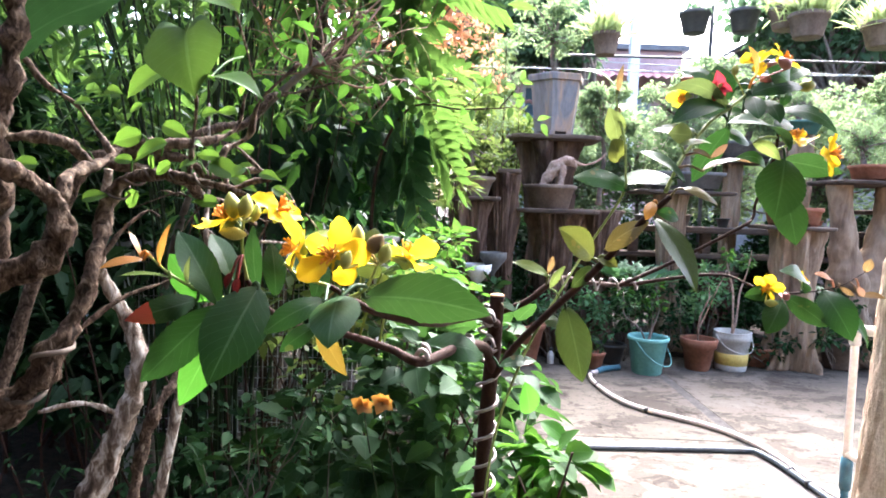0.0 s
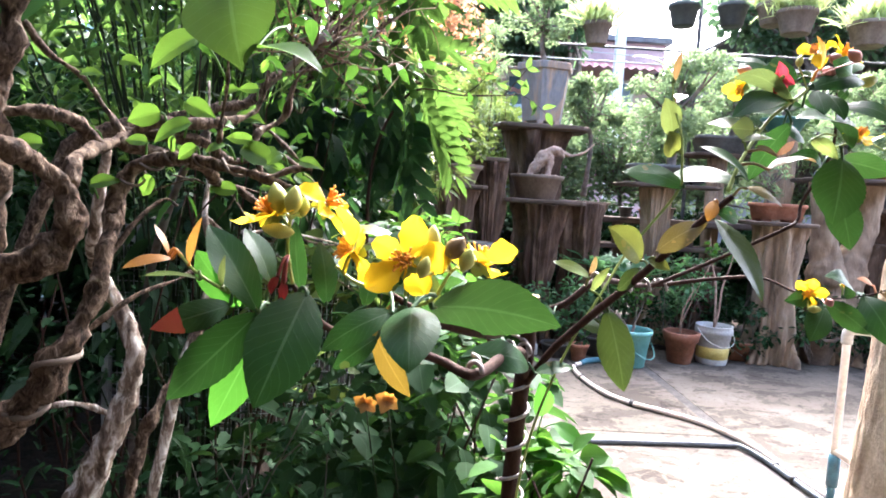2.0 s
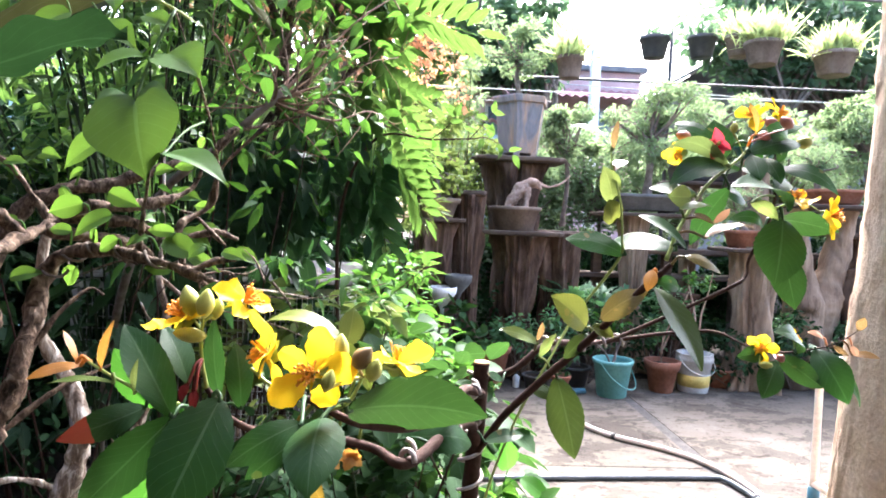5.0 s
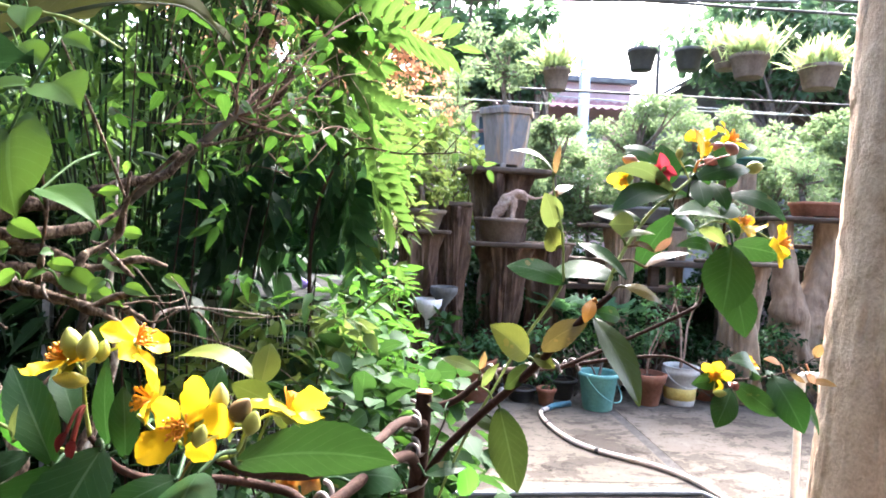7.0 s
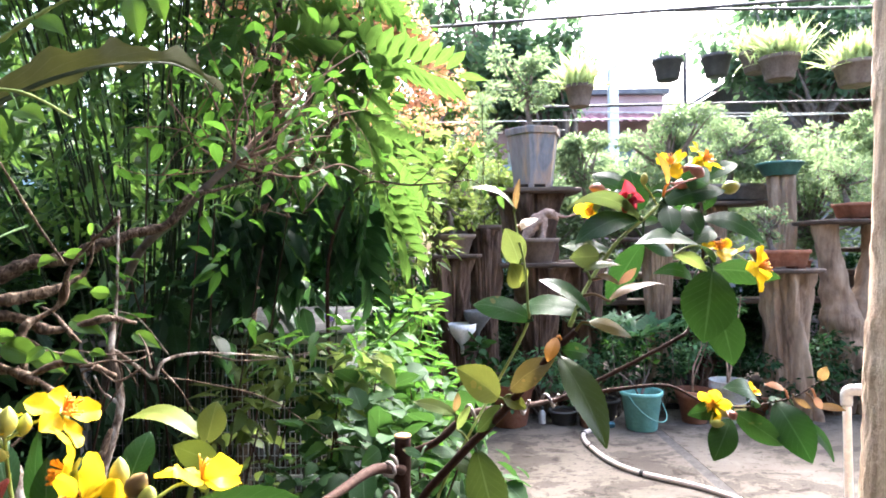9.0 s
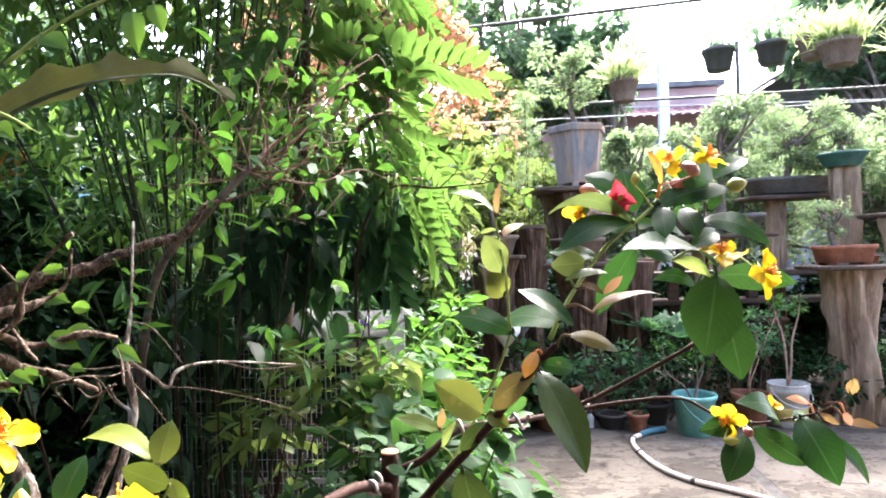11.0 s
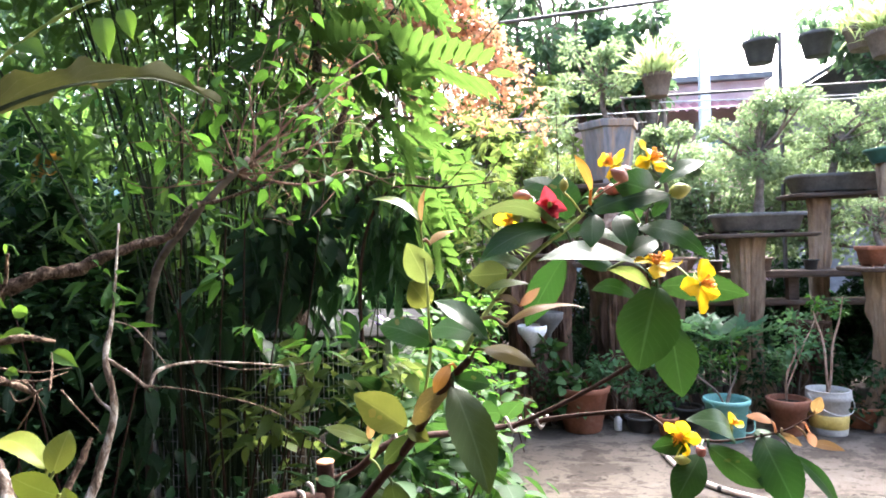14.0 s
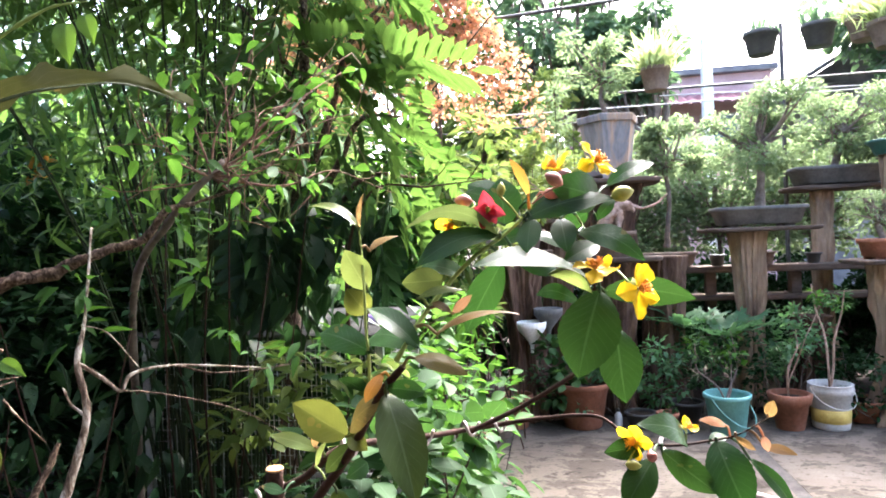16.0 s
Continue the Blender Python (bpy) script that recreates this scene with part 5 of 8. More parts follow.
D = np.stack([rng.normal(0, 0.8, n), rng.normal(-0.2, 0.8, n), rng.normal(-0.5, 0.5, n)], 1)
V, Q, U = scatter(LEAF_BAMBOO, P, frames(D, np.tile((0.0, -0.3, 1.0), (n, 1)), rng, 0.5), rng.uniform(0.07, 0.15, n))
quads_mesh("leaves", V, Q, U, M["bamboo"], bamboo, "stuff")
n = 2300
P = np.stack([rng.uniform(-2.5, -0.5, n), rng.uniform(2.95, 3.4, n), rng.uniform(1.1, 2.75, n)], 1)
P = P[P[:, 0] < -0.5 - 0.35 * np.maximum(0, P[:, 2] - 1.9)]
n = len(P)
D = np.stack([rng.normal(0, 0.8, n), rng.normal(-0.2, 0.8, n), rng.normal(-0.6, 0.5, n)], 1)
V, Q, U = scatter(LEAF_LANCE, P, frames(D, np.tile((0.0, -0.3, 1.0), (n, 1)), rng, 0.6), rng.uniform(0.08, 0.16, n))
quads_mesh("leaves", V, Q, U, M["bamboo"], bamboo, "stuff")
# Leaf layer added above the view, there to shade the plants below.
n = 17000
P = np.stack([rng.uniform(-2.4, 0.05, n), rng.uniform(1.2, 3.7, n), rng.uniform(2.65, 3.5, n)], 1)
D = np.stack([rng.normal(0, 0.8, n), rng.normal(-0.2, 0.8, n), rng.normal(-0.5, 0.5, n)], 1)
V, Q, U = scatter(LEAF_BAMBOO, P, frames(D, np.tile((0.0, -0.3, 1.0), (n, 1)), rng, 0.5), rng.uniform(0.12, 0.22, n))
quads_mesh("canopy", V, Q, U, M["bamboo"], bamboo, "stuff")


def leafy(name, foot, clumps, label, leaf, size, template, per, seed, hang=0.2, stems=10, bark="twig", r=0.005):
    """A shrub of upright stems with a leaf mass."""
    rg = np.random.default_rng(seed)
    ob = thing(name, label, "shrub", foot)
    f = np.array(foot)
    for i in range(stems):
        c = np.array(clumps[i % len(clumps)][:3]) + rg.normal(0, 0.06, 3)
        s = f + np.array((rg.normal(0, 0.1), rg.normal(0, 0.1), 0))
        m = (s + c) / 2 + rg.normal(0, 0.05, 3)
        link_mesh("stem", *tube([(*s, r), (*m, r * 0.8), (*c, r * 0.4)], 6, 5, 0.15, 40), M[bark], ob)
    foliage("leaves", clumps, template, M[leaf], ob, size, seed + 1, per, hang, 1.0)
    return ob


leafy("broadleaf_shrub", (0.0, 1.85, -0.04), [(-0.05, 1.9, 0.75, 0.2), (0.1, 1.8, 0.6, 0.22), (-0.2, 1.85, 0.55, 0.22), (0.0, 1.7, 0.4, 0.25), (0.15, 2.05, 0.7, 0.2), (-0.1, 2.15, 0.8, 0.2), (0.22, 1.95, 0.45, 0.2), (-0.25, 1.75, 0.25, 0.22), (0.05, 1.85, 0.2, 0.22), (0.2, 1.75, 0.2, 0.18), (-0.4, 2.0, 0.35, 0.22)], "round-leaved shrub with large dull green toothed leaves", "broad", 0.066, LEAF_ROUND, 95, 201)
lobed = leafy("broadleaf_shrub", (0.18, 1.5, -0.04), [(0.2, 1.45, 0.62, 0.1), (0.24, 1.42, 0.68, 0.07), (0.15, 1.55, 0.45, 0.15), (0.25, 1.6, 0.35, 0.15)], "low fresh green lobed-leaved shrub beside the concrete", "bush", 0.055, LEAF_ROUND, 40, 203)
# This shrub and the next: leaf colour darkened to stand for shade.
leafy("broadleaf_shrub", (-0.2, 2.55, -0.04), [(-0.2, 2.6, 0.2, 0.2), (-0.45, 2.6, 0.25, 0.22), (0.0, 2.5, 0.18, 0.2), (-0.3, 2.3, 0.2, 0.2), (-0.6, 2.4, 0.25, 0.22), (-0.1, 2.8, 0.25, 0.2), (0.02, 3.1, 0.25, 0.2)], "low shrub with round toothed leaves in shade-darkened green", "understorey_shaded", 0.075, LEAF_ROUND, 75, 202)
leafy("broadleaf_shrub", (-0.45, 1.7, -0.04), [(-0.4, 1.6, 0.6, 0.2), (-0.55, 1.75, 0.5, 0.25), (-0.35, 1.5, 0.4, 0.22), (-0.7, 1.6, 0.4, 0.25), (-0.5, 1.45, 0.25, 0.25), (-0.25, 1.65, 0.7, 0.15)], "shrub of thin twigs with small leaves in shade-darkened green", "understorey_shaded", 0.03, LEAF_OVAL, 110, 205, stems=20, bark="barkfar", r=0.003)
leafy("leafy_shrub", (0.1, 2.6, -0.04), [(0.0, 2.5, 0.82, 0.18), (0.08, 2.6, 0.65, 0.2), (0.0, 2.4, 0.6, 0.22), (0.0, 2.9, 0.65, 0.2), (-0.1, 2.9, 0.9, 0.18), (0.1, 2.7, 0.3, 0.2)], "bright green oval-leaved shrub", "bush", 0.075, LEAF_OVAL, 90, 207)
leafy("leafy_shrub", (-0.3, 2.2, -0.04), [(-0.28, 2.1, 0.95, 0.11), (-0.42, 2.1, 0.85, 0.1), (-0.18, 2.2, 0.85, 0.1), (-0.3, 2.2, 0.6, 0.18), (-0.5, 2.15, 0.75, 0.1), (-0.1, 2.15, 0.95, 0.08)], "bright green oval-leaved shrub", "yellowgreen", 0.064, LEAF_POINTED, 46, 209)
# Tiny leaves, their green darkened to stand for shade.
leafy("small_leaved_shrub", (-0.75, 1.75, -0.04), [(-0.8, 1.7, 0.9, 0.25), (-0.7, 1.75, 0.65, 0.28), (-1.0, 1.8, 0.6, 0.3), (-0.9, 1.7, 1.2, 0.22), (-0.6, 1.9, 1.15, 0.2), (-1.1, 1.9, 1.1, 0.25)], "shrub of thin twigs with tiny leaves in shade-darkened green", "understorey_shaded", 0.02, LEAF_OVAL, 130, 211, stems=9, r=0.004)
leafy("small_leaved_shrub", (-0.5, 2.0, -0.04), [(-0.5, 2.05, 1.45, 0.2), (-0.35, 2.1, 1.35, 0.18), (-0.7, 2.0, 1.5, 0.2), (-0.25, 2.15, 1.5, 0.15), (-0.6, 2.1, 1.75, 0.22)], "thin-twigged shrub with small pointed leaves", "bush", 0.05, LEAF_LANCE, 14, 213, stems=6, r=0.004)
# Hedge mass whose leaf colour holds the thicket's shade.
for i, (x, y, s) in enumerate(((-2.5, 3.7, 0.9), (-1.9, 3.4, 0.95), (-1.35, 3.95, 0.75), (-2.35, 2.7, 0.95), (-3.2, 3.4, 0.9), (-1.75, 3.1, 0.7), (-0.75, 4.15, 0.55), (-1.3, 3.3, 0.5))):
    leafy("hedge_shrub", (x, y, -0.04), [(x + 0.45 * s * math.sin(j * 2.4), y + 0.3 * math.cos(j * 2.4), 0.25 + 0.13 * j * s, 0.3 * s) for j in range(13)], "dense hedge shrub in shade-darkened green", "understorey_shaded", 0.075, LEAF_OVAL, 240, 220 + i, stems=9, r=0.01)

# Drooping leaves in the green that has shade painted in.
leafy("drooping_shrub", (-0.35, 2.5, -0.04), [(-0.42, 2.5, 1.38, 0.13), (-0.2, 2.52, 1.4, 0.11), (-0.3, 2.5, 1.25, 0.12), (-0.5, 2.5, 1.2, 0.13), (-0.65, 2.5, 1.3, 0.14), (-0.75, 2.45, 1.12, 0.14), (-0.5, 2.6, 1.05, 0.12), (-0.7, 2.6, 0.98, 0.14), (-0.36, 2.65, 1.12, 0.1), (-0.9, 2.6, 1.0, 0.15)], "shrub with large drooping leaves, deep shade painted into their green", "drooping", 0.12, LEAF_POINTED, 20, 215, hang=0.8, stems=4, bark="culm")
leafy("drooping_shrub", (-0.9, 2.1, -0.04), [(-0.8, 2.1, 0.95, 0.18), (-1.0, 2.15, 0.7, 0.24), (-0.85, 2.2, 0.75, 0.2), (-0.85, 2.1, 0.45, 0.25), (-1.15, 2.1, 1.0, 0.2)], "shrub with large drooping leaves, deep shade painted into their green", "drooping", 0.11, LEAF_LANCE, 22, 217, hang=0.9, stems=5, bark="culm")

leafy("leafy_shrub", (-0.1, 4.5, -0.04), [(-0.1, 4.5, 1.5, 0.2), (0.0, 4.45, 1.75, 0.18), (-0.25, 4.5, 1.75, 0.2), (0.05, 4.4, 1.3, 0.18), (-0.2, 4.4, 1.2, 0.22), (-0.1, 4.3, 0.9, 0.22), (0.0, 4.5, 2.0, 0.15)], "tall fresh yellow-green shrub with long leaves", "yellowgreen", 0.09, LEAF_LANCE, 70, 219, hang=0.1, stems=12)
leafy("leafy_shrub", (-0.05, 3.6, -0.04), [(-0.05, 3.6, 0.7, 0.2), (-0.15, 3.5, 0.5, 0.22), (0.1, 3.7, 0.5, 0.2), (0.0, 3.5, 0.95, 0.15)], "fresh green oval-leaved shrub beside a cage", "bush", 0.07, LEAF_OVAL, 80, 221, stems=10)

# Every other tall shrub uses the green with shade painted in.
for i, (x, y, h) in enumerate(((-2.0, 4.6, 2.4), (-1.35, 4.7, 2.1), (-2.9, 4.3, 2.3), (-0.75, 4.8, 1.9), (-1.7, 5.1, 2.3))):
    leafy("tall_shrub", (x, y, -0.04), [(x + 0.4 * math.sin(j * 2.4), y + 0.25 * math.cos(j * 2.4), 0.7 + (h - 0.7) * j / 17, 0.34) for j in range(18)], "tall leafy shrub behind the bamboo", ("understorey_shaded", "bush")[i % 2], 0.1, LEAF_OVAL, 170, 260 + i, stems=10, r=0.012)

leafy("wispy_shrub", (0.42, 6.1, -0.04), [(0.42, 6.1, 1.9, 0.14), (0.46, 6.1, 2.15, 0.14), (0.4, 6.08, 2.4, 0.12), (0.5, 6.1, 2.6, 0.1), (0.3, 6.1, 2.2, 0.1), (0.55, 6.1, 2.35, 0.1)], "tall wispy shrub with narrow leaves, their green lightened for haze", "bonsai", 0.07, LEAF_BAMBOO, 160, 223, hang=-0.2, stems=8)

# bare brown twigs fanning out from one crooked limb, with pointed leaves at their ends
twiggy = thing("twiggy_shrub", "fan of thin greyish-brown twigs with sparse pointed leaves", "shrub", (-0.95, 2.3, -0.05))
link_mesh("stem", *tube([(-0.95, 2.3, -0.05, 0.014), (-0.88, 2.2, 0.7, 0.012), (-0.62, 1.85, 1.2, 0.0095), (-0.4, 1.67, 1.36, 0.0085), (-0.305, 1.65, 1.44, 0.008), (-0.27, 1.68, 1.49, 0.006)], 9, 6, 0.35, 40), M["barkfar"], twiggy)
ends = []
for e, r in (((-0.061, 1.95, 1.782), 0.005), ((-0.106, 2.0, 1.749), 0.004), ((-0.158, 1.8, 1.632), 0.004), ((-0.11, 1.9, 1.555), 0.004), ((-0.023, 2.0, 1.45), 0.004), ((-0.144, 1.75, 1.456), 0.003), ((-0.18, 1.7, 1.342), 0.003), ((-0.16, 1.6, 1.417), 0.003), ((-0.28, 1.8, 1.72), 0.0035), ((-0.203, 1.62, 1.578), 0.003), ((-0.337, 1.6, 1.633), 0.0035), ((-0.203, 2.1, 1.672), 0.003), ((-0.4, 1.6, 1.58), 0.003), ((-0.42, 1.55, 1.42), 0.0025), ((-0.36, 1.55, 1.52), 0.0025), ((-0.04, 1.9, 1.62), 0.003), ((-0.22, 1.75, 1.8), 0.003)):
    p, q = np.array((-0.29, 1.66, 1.455)), np.array(e)
    m1 = p + (q - p) * 0.33 + rng.normal(0, 0.014, 3)
    m2 = p + (q - p) * 0.68 + rng.normal(0, 0.014, 3) + np.array((0, 0, 0.015))
    link_mesh("twig", *tube([(*p, r), (*m1, r * 0.7), (*m2, r * 0.5), (*q, 0.001)], 7, 6, 0.2, 60), M["redtwig"], twiggy)
    for k in range(5):
        o = (m1, m2, q, m1, m2)[k] * 0.5 + (m2, q, q, m1, m2)[k] * 0.5
        g = o + rng.normal(0, 0.055, 3) + np.array((0.02, 0, 0.03))
        link_mesh("twig", *tube([(*o, r * 0.4), (*((o + g) / 2 + rng.normal(0, 0.008, 3)), r * 0.3), (*g, 0.0006)], 5, 5), M["redtwig"], twiggy)
        ends.append((*g, 0.035))
foliage("leaves", ends, LEAF_POINTED, M["bush"], twiggy, 0.038, 777, 2, 0.3, 0.9)


def blossom(at, foot, size, label, seed):
    """An orange flower on a thin leafy stem."""
    rg = np.random.default_rng(seed)
    ob = thing("orange_flower", label, "flower", foot)
    link_mesh("stem", *tube([(*foot, 0.0025), ((foot[0] + at[0]) / 2 + 0.04, (foot[1] + at[1]) / 2 + 0.05, (foot[2] + at[2]) / 2, 0.002), (*at, 0.0015)], 6, 6), M["culm"], ob)
    for k in range(7):
        a = 0.9 * k
        D = np.array([(math.cos(a), -0.6, math.sin(a) * 0.7 + 0.3)])
        V, Q, U = scatter(LEAF_ROUND, np.array([at]), frames(D, np.array([(0.0, -1.0, 0.4)]), rg, 0.2), [size * rg.uniform(0.8, 1.2)])
        quads_mesh("petal", V, Q, U, M["orange"], ob)
    return ob


blossom((-2.02, 3.15, 1.73), (-2.0, 3.2, -0.05), 0.1, "bright orange flower among dark leaves", 1)
blossom((-0.095, 1.56, 0.74), (-0.08, 1.6, -0.05), 0.028, "small orange flower low in the shrub", 2)
blossom((-0.14, 1.58, 0.725), (-0.13, 1.62, -0.05), 0.026, "small orange flower low in the shrub", 3)

# orange-bracted climber
climber = thing("bougainvillea", "arching bougainvillea with masses of pale orange bracts", "flowering shrub", (-0.6, 5.6, 0))
pads = []
for i in range(34):
    x0, x1 = -0.9 + 0.5 * rng.random(), -1.9 + 2.15 * rng.random()
    z1 = rng.uniform(2.5, 3.3)
    pts = [(-0.6, 5.6, -0.05, 0.02), ((x0 - 0.6) / 2, 5.6, 1.4, 0.014), (x0, 5.5, 2.6, 0.01), ((x0 + x1) / 2, 5.35, z1 + 0.25, 0.006), (x1, 5.25, z1, 0.004), (x1 + 0.16, 5.2, z1 - 0.55, 0.002)]
    link_mesh("stem", *tube(pts, 5, 5), M["barkfar"], climber)
    for q in smooth_path(pts, 5)[11:]:
        pads.append((q[0], q[1], q[2], 0.1))
foliage("bract_mass", pads, LEAF_HEART, M["bract"], climber, 0.036, 301, 34, 0.2, 0.6)
foliage("leaves", pads[::3], LEAF_OVAL, M["bush"], climber, 0.045, 302, 10, 0.2, 0.8)


# wire cage with a corrugated roof
cage = thing("wire_cage", "galvanised wire mesh cage with a corrugated roof among the leaves", "cage", (-0.7, 3.4, 0))
CX0, CX1, CY0, CY1, CZ0, CZ1 = -1.3, -0.27, 2.85, 3.5, 0.12, 0.93
for x in (CX0, CX1):
    for y in (CY0, CY1):
        link_mesh("post", *box(x - 0.014, y - 0.014, -0.05, x + 0.014, y + 0.014, CZ1, 0.002), M["galv"], cage, smooth=False)
for z in (CZ0, CZ1 - 0.03):
    for y in (CY0, CY1):
        link_mesh("rail", *box(CX0 + 0.016, y - 0.01, z, CX1 - 0.016, y + 0.01, z + 0.024, 0.002), M["galv"], cage, smooth=False)
    for x in (CX0, CX1):
        link_mesh("rail", *box(x - 0.01, CY0 + 0.016, z, x + 0.01, CY1 - 0.016, z + 0.024, 0.002), M["galv"], cage, smooth=False)
for face in range(2):
    bars = []
    for i in range(48 if face == 0 else 34):
        u = (i + 1) / (49 if face == 0 else 35)
        p = (CX0 + (CX1 - CX0) * u, CY0) if face == 0 else (CX1, CY0 + (CY1 - CY0) * u)
        bars.append(tube([(p[0], p[1], CZ0, 0.0016), (p[0], p[1], CZ1, 0.0016)], 4, 1, cap=False))
    for i in range(16):
        z = CZ0 + (CZ1 - CZ0) * (i + 1) / 17
        a, b = ((CX0, CY0), (CX1, CY0)) if face == 0 else ((CX1, CY0), (CX1, CY1))
        bars.append(tube([(*a, z, 0.0014), (*b, z, 0.0014)], 4, 1, cap=False))
    link_mesh("mesh", *join(*bars), M["galv"], cage)
V, F = [], []
for i in range(97):
    y = CY0 - 0.05 + (CY1 - CY0 + 0.1) * i / 96
    z = CZ1 + 0.02 + 0.03 * i / 96 + 0.011 * math.sin(i * math.pi / 3)
    V += [(CX0 - 0.05, y, z), (CX1 + 0.05, y, z), (CX0 - 0.05, y, z - 0.002), (CX1 + 0.05, y, z - 0.002)]
for i in range(96):
    a, b = 4 * i, 4 * i + 4
    F += [(a, a + 1, b + 1, b), (a + 3, a + 2, b + 2, b + 3), (a + 1, a + 3, b + 3, b + 1), (a + 2, a, b, b + 2)]
link_mesh("roof", V, F, M["slat"], cage, "grey corrugated sheet", smooth=False)
ball = thing("plastic_flower", "purple plastic flower lying on the cage roof", "ornament", (-0.345, 3.0, 0.985))
V, F = lathe([(0.0, -0.022), (0.014, -0.018), (0.022, -0.004), (0.02, 0.01), (0.011, 0.019), (0.0, 0.021)], 18, (-0.345, 3.0, 0.99), 0.06)
link_mesh("bloom", V, F, M["purple"], ball)
link_mesh("petal", *tube([(-0.325, 2.995, 0.985, 0.006), (-0.31, 2.99, 0.987, 0.012), (-0.29, 2.985, 0.982, 0.004)], 8, 4), M["whiteplastic"], ball, "white petal")

# ---- distance ----
def big_tree(foot, crown, radii, n, seed, label, leaf="far", size=0.13):
    rg = np.random.default_rng(seed)
    ob = thing("tree", label, "tree", foot)
    f, c = np.array(foot), np.array(crown)
    chunks, pads = [tube([(*f, 0.16), (*(f * 0.5 + c * 0.5 + rg.normal(0, 0.1, 3)), 0.12), (*c, 0.06)], 10, 6, 0.2, 6)], []
    for i in range(n):
        p, _ = cloud(rg, 1, c, radii, 0.3)
        p = p[0]
        s = f * 0.35 + c * 0.65
        chunks.append(tube([(*s, 0.05), (*((s + p) / 2 + rg.normal(0, 0.15, 3)), 0.03), (*p, 0.008)], 6, 4, 0.2, 8))
        pads.append((*p, min(radii) * rg.uniform(0.22, 0.4)))
    link_mesh("trunk", *join(*chunks), M["barkfar"], ob)
    foliage("crown", pads, LEAF_OVAL, M[leaf], ob, size, seed + 1, 150, 0.35, 0.8)
    return ob


big_tree((1.2, 10, -0.05), (0.6, 10, 4.6), (2.2, 1.2, 1.5), 40, 401, "tall dark leafy tree behind the garden")
big_tree((-0.5, 8.4, -0.05), (-0.3, 8.4, 2.75), (1.15, 0.7, 0.75), 30, 407, "leafy tree behind the climber", "yellowgreen", 0.1)
big_tree((-2.5, 9, -0.05), (-2.6, 9, 4.2), (1.6, 1.0, 1.2), 16, 402, "tall dark leafy tree behind the garden")
big_tree((5.9, 10.2, -0.05), (5.9, 10.2, 4.5), (1.3, 1.0, 1.1), 26, 405, "tall dark leafy tree beside a roof")
big_tree((2.2, 9.6, -0.05), (1.7, 9.6, 3.7), (0.9, 0.7, 0.75), 18, 406, "slender leafy tree above the shrubs")
big_tree((7.2, 10.5, -0.05), (7.0, 10.5, 4.7), (2.6, 1.4, 1.5), 44, 403, "tall dark leafy tree beside a roof")
big_tree((-5.5, 8, -0.05), (-5.2, 7.6, 3.4), (2.2, 1.2, 1.6), 30, 404, "tall leafy tree behind a wall")


pink = thing("house", "low pink house with a red corrugated awning", "house", (2.9, 14.5, -0.05))
link_mesh("wall", *box(0.9, 12.6, -0.05, 4.4, 16.0, 4.22, 0.01), M["pinkwall"], pink, smooth=False)
link_mesh("parapet", *box(0.8, 12.5, 4.224, 4.5, 16.1, 4.33, 0.01), M["greyroof"], pink, smooth=False)
V, F = [], []
for i in range(81):
    x = 0.9 + 3.4 * i / 80
    w = 0.022 * math.sin(i * math.pi / 2)
    V += [(x, 12.0, 3.62 + w), (x, 12.59, 3.86 + w), (x, 12.0, 3.60 + w), (x, 12.59, 3.84 + w)]
for i in range(80):
    a, b = 4 * i, 4 * i + 4
    F += [(a, b, b + 1, a + 1), (a + 2, a + 3, b + 3, b + 2), (a, a + 2, b + 2, b)]
link_mesh("awning", V, F, M["redroof"], pink, "red corrugated awning", smooth=False)
for wx in (1.7, 2.6, 3.5):
    w = link_mesh("window", *box(wx - 0.34, 12.55, 2.75, wx + 0.34, 12.597, 3.5, 0.01), M["whiteplastic"], pink, smooth=False)
    link_mesh("pane", *box(wx - 0.28, 12.543, 2.81, wx + 0.28, 12.547, 3.44, 0), M["glassdark"], w, smooth=False)
barn = thing("house", "low house with a dark corrugated gable roof", "house", (6.9, 14.0, -0.05))
link_mesh("wall", *box(4.75, 12.3, -0.05, 9.1, 16.0, 3.85, 0.01), M["greyroof"], barn, smooth=False)
link_mesh("gable", [(4.75, 12.3, 3.854), (9.1, 12.3, 3.854), (6.93, 12.3, 5.15), (4.75, 12.5, 3.854), (9.1, 12.5, 3.854), (6.93, 12.5, 5.15)], [(0, 1, 2), (5, 4, 3), (0, 3, 4, 1), (1, 4, 5, 2), (2, 5, 3, 0)], M["greyroof"], barn, smooth=False)
for s in (-1, 1):
    V, F = [], []
    for i in range(61):
        y = 11.7 + 4.6 * i / 60
        w = 0.02 * math.sin(i * math.pi / 2)
        V += [(6.93, y, 5.22 + w), (6.93 + s * 2.75, y, 3.62 + w), (6.93, y, 5.18 + w), (6.93 + s * 2.75, y, 3.58 + w)]
    for i in range(60):
        a, b = 4 * i, 4 * i + 4
        F += [(a, b, b + 1, a + 1), (a + 2, a + 3, b + 3, b + 2), (a + 1, b + 1, b + 3, a + 3)]
    F.append((0, 1, 3, 2))
    link_mesh("roof", V, F, M["greyroof"], barn, smooth=False)
awning = thing("awning", "grey corrugated awning over a blue tarpaulin", "awning", (0.9, 9.2, 0))
V, F = [], []
for i in range(41):
    x = 0.55 + 1.0 * i / 40
    z = 2.45 + 0.18 * math.sin(math.pi * i / 40) + 0.012 * math.sin(i * math.pi / 2)
    V += [(x, 9.0, z), (x, 9.8, z + 0.1), (x, 9.0, z - 0.01), (x, 9.8, z + 0.09)]
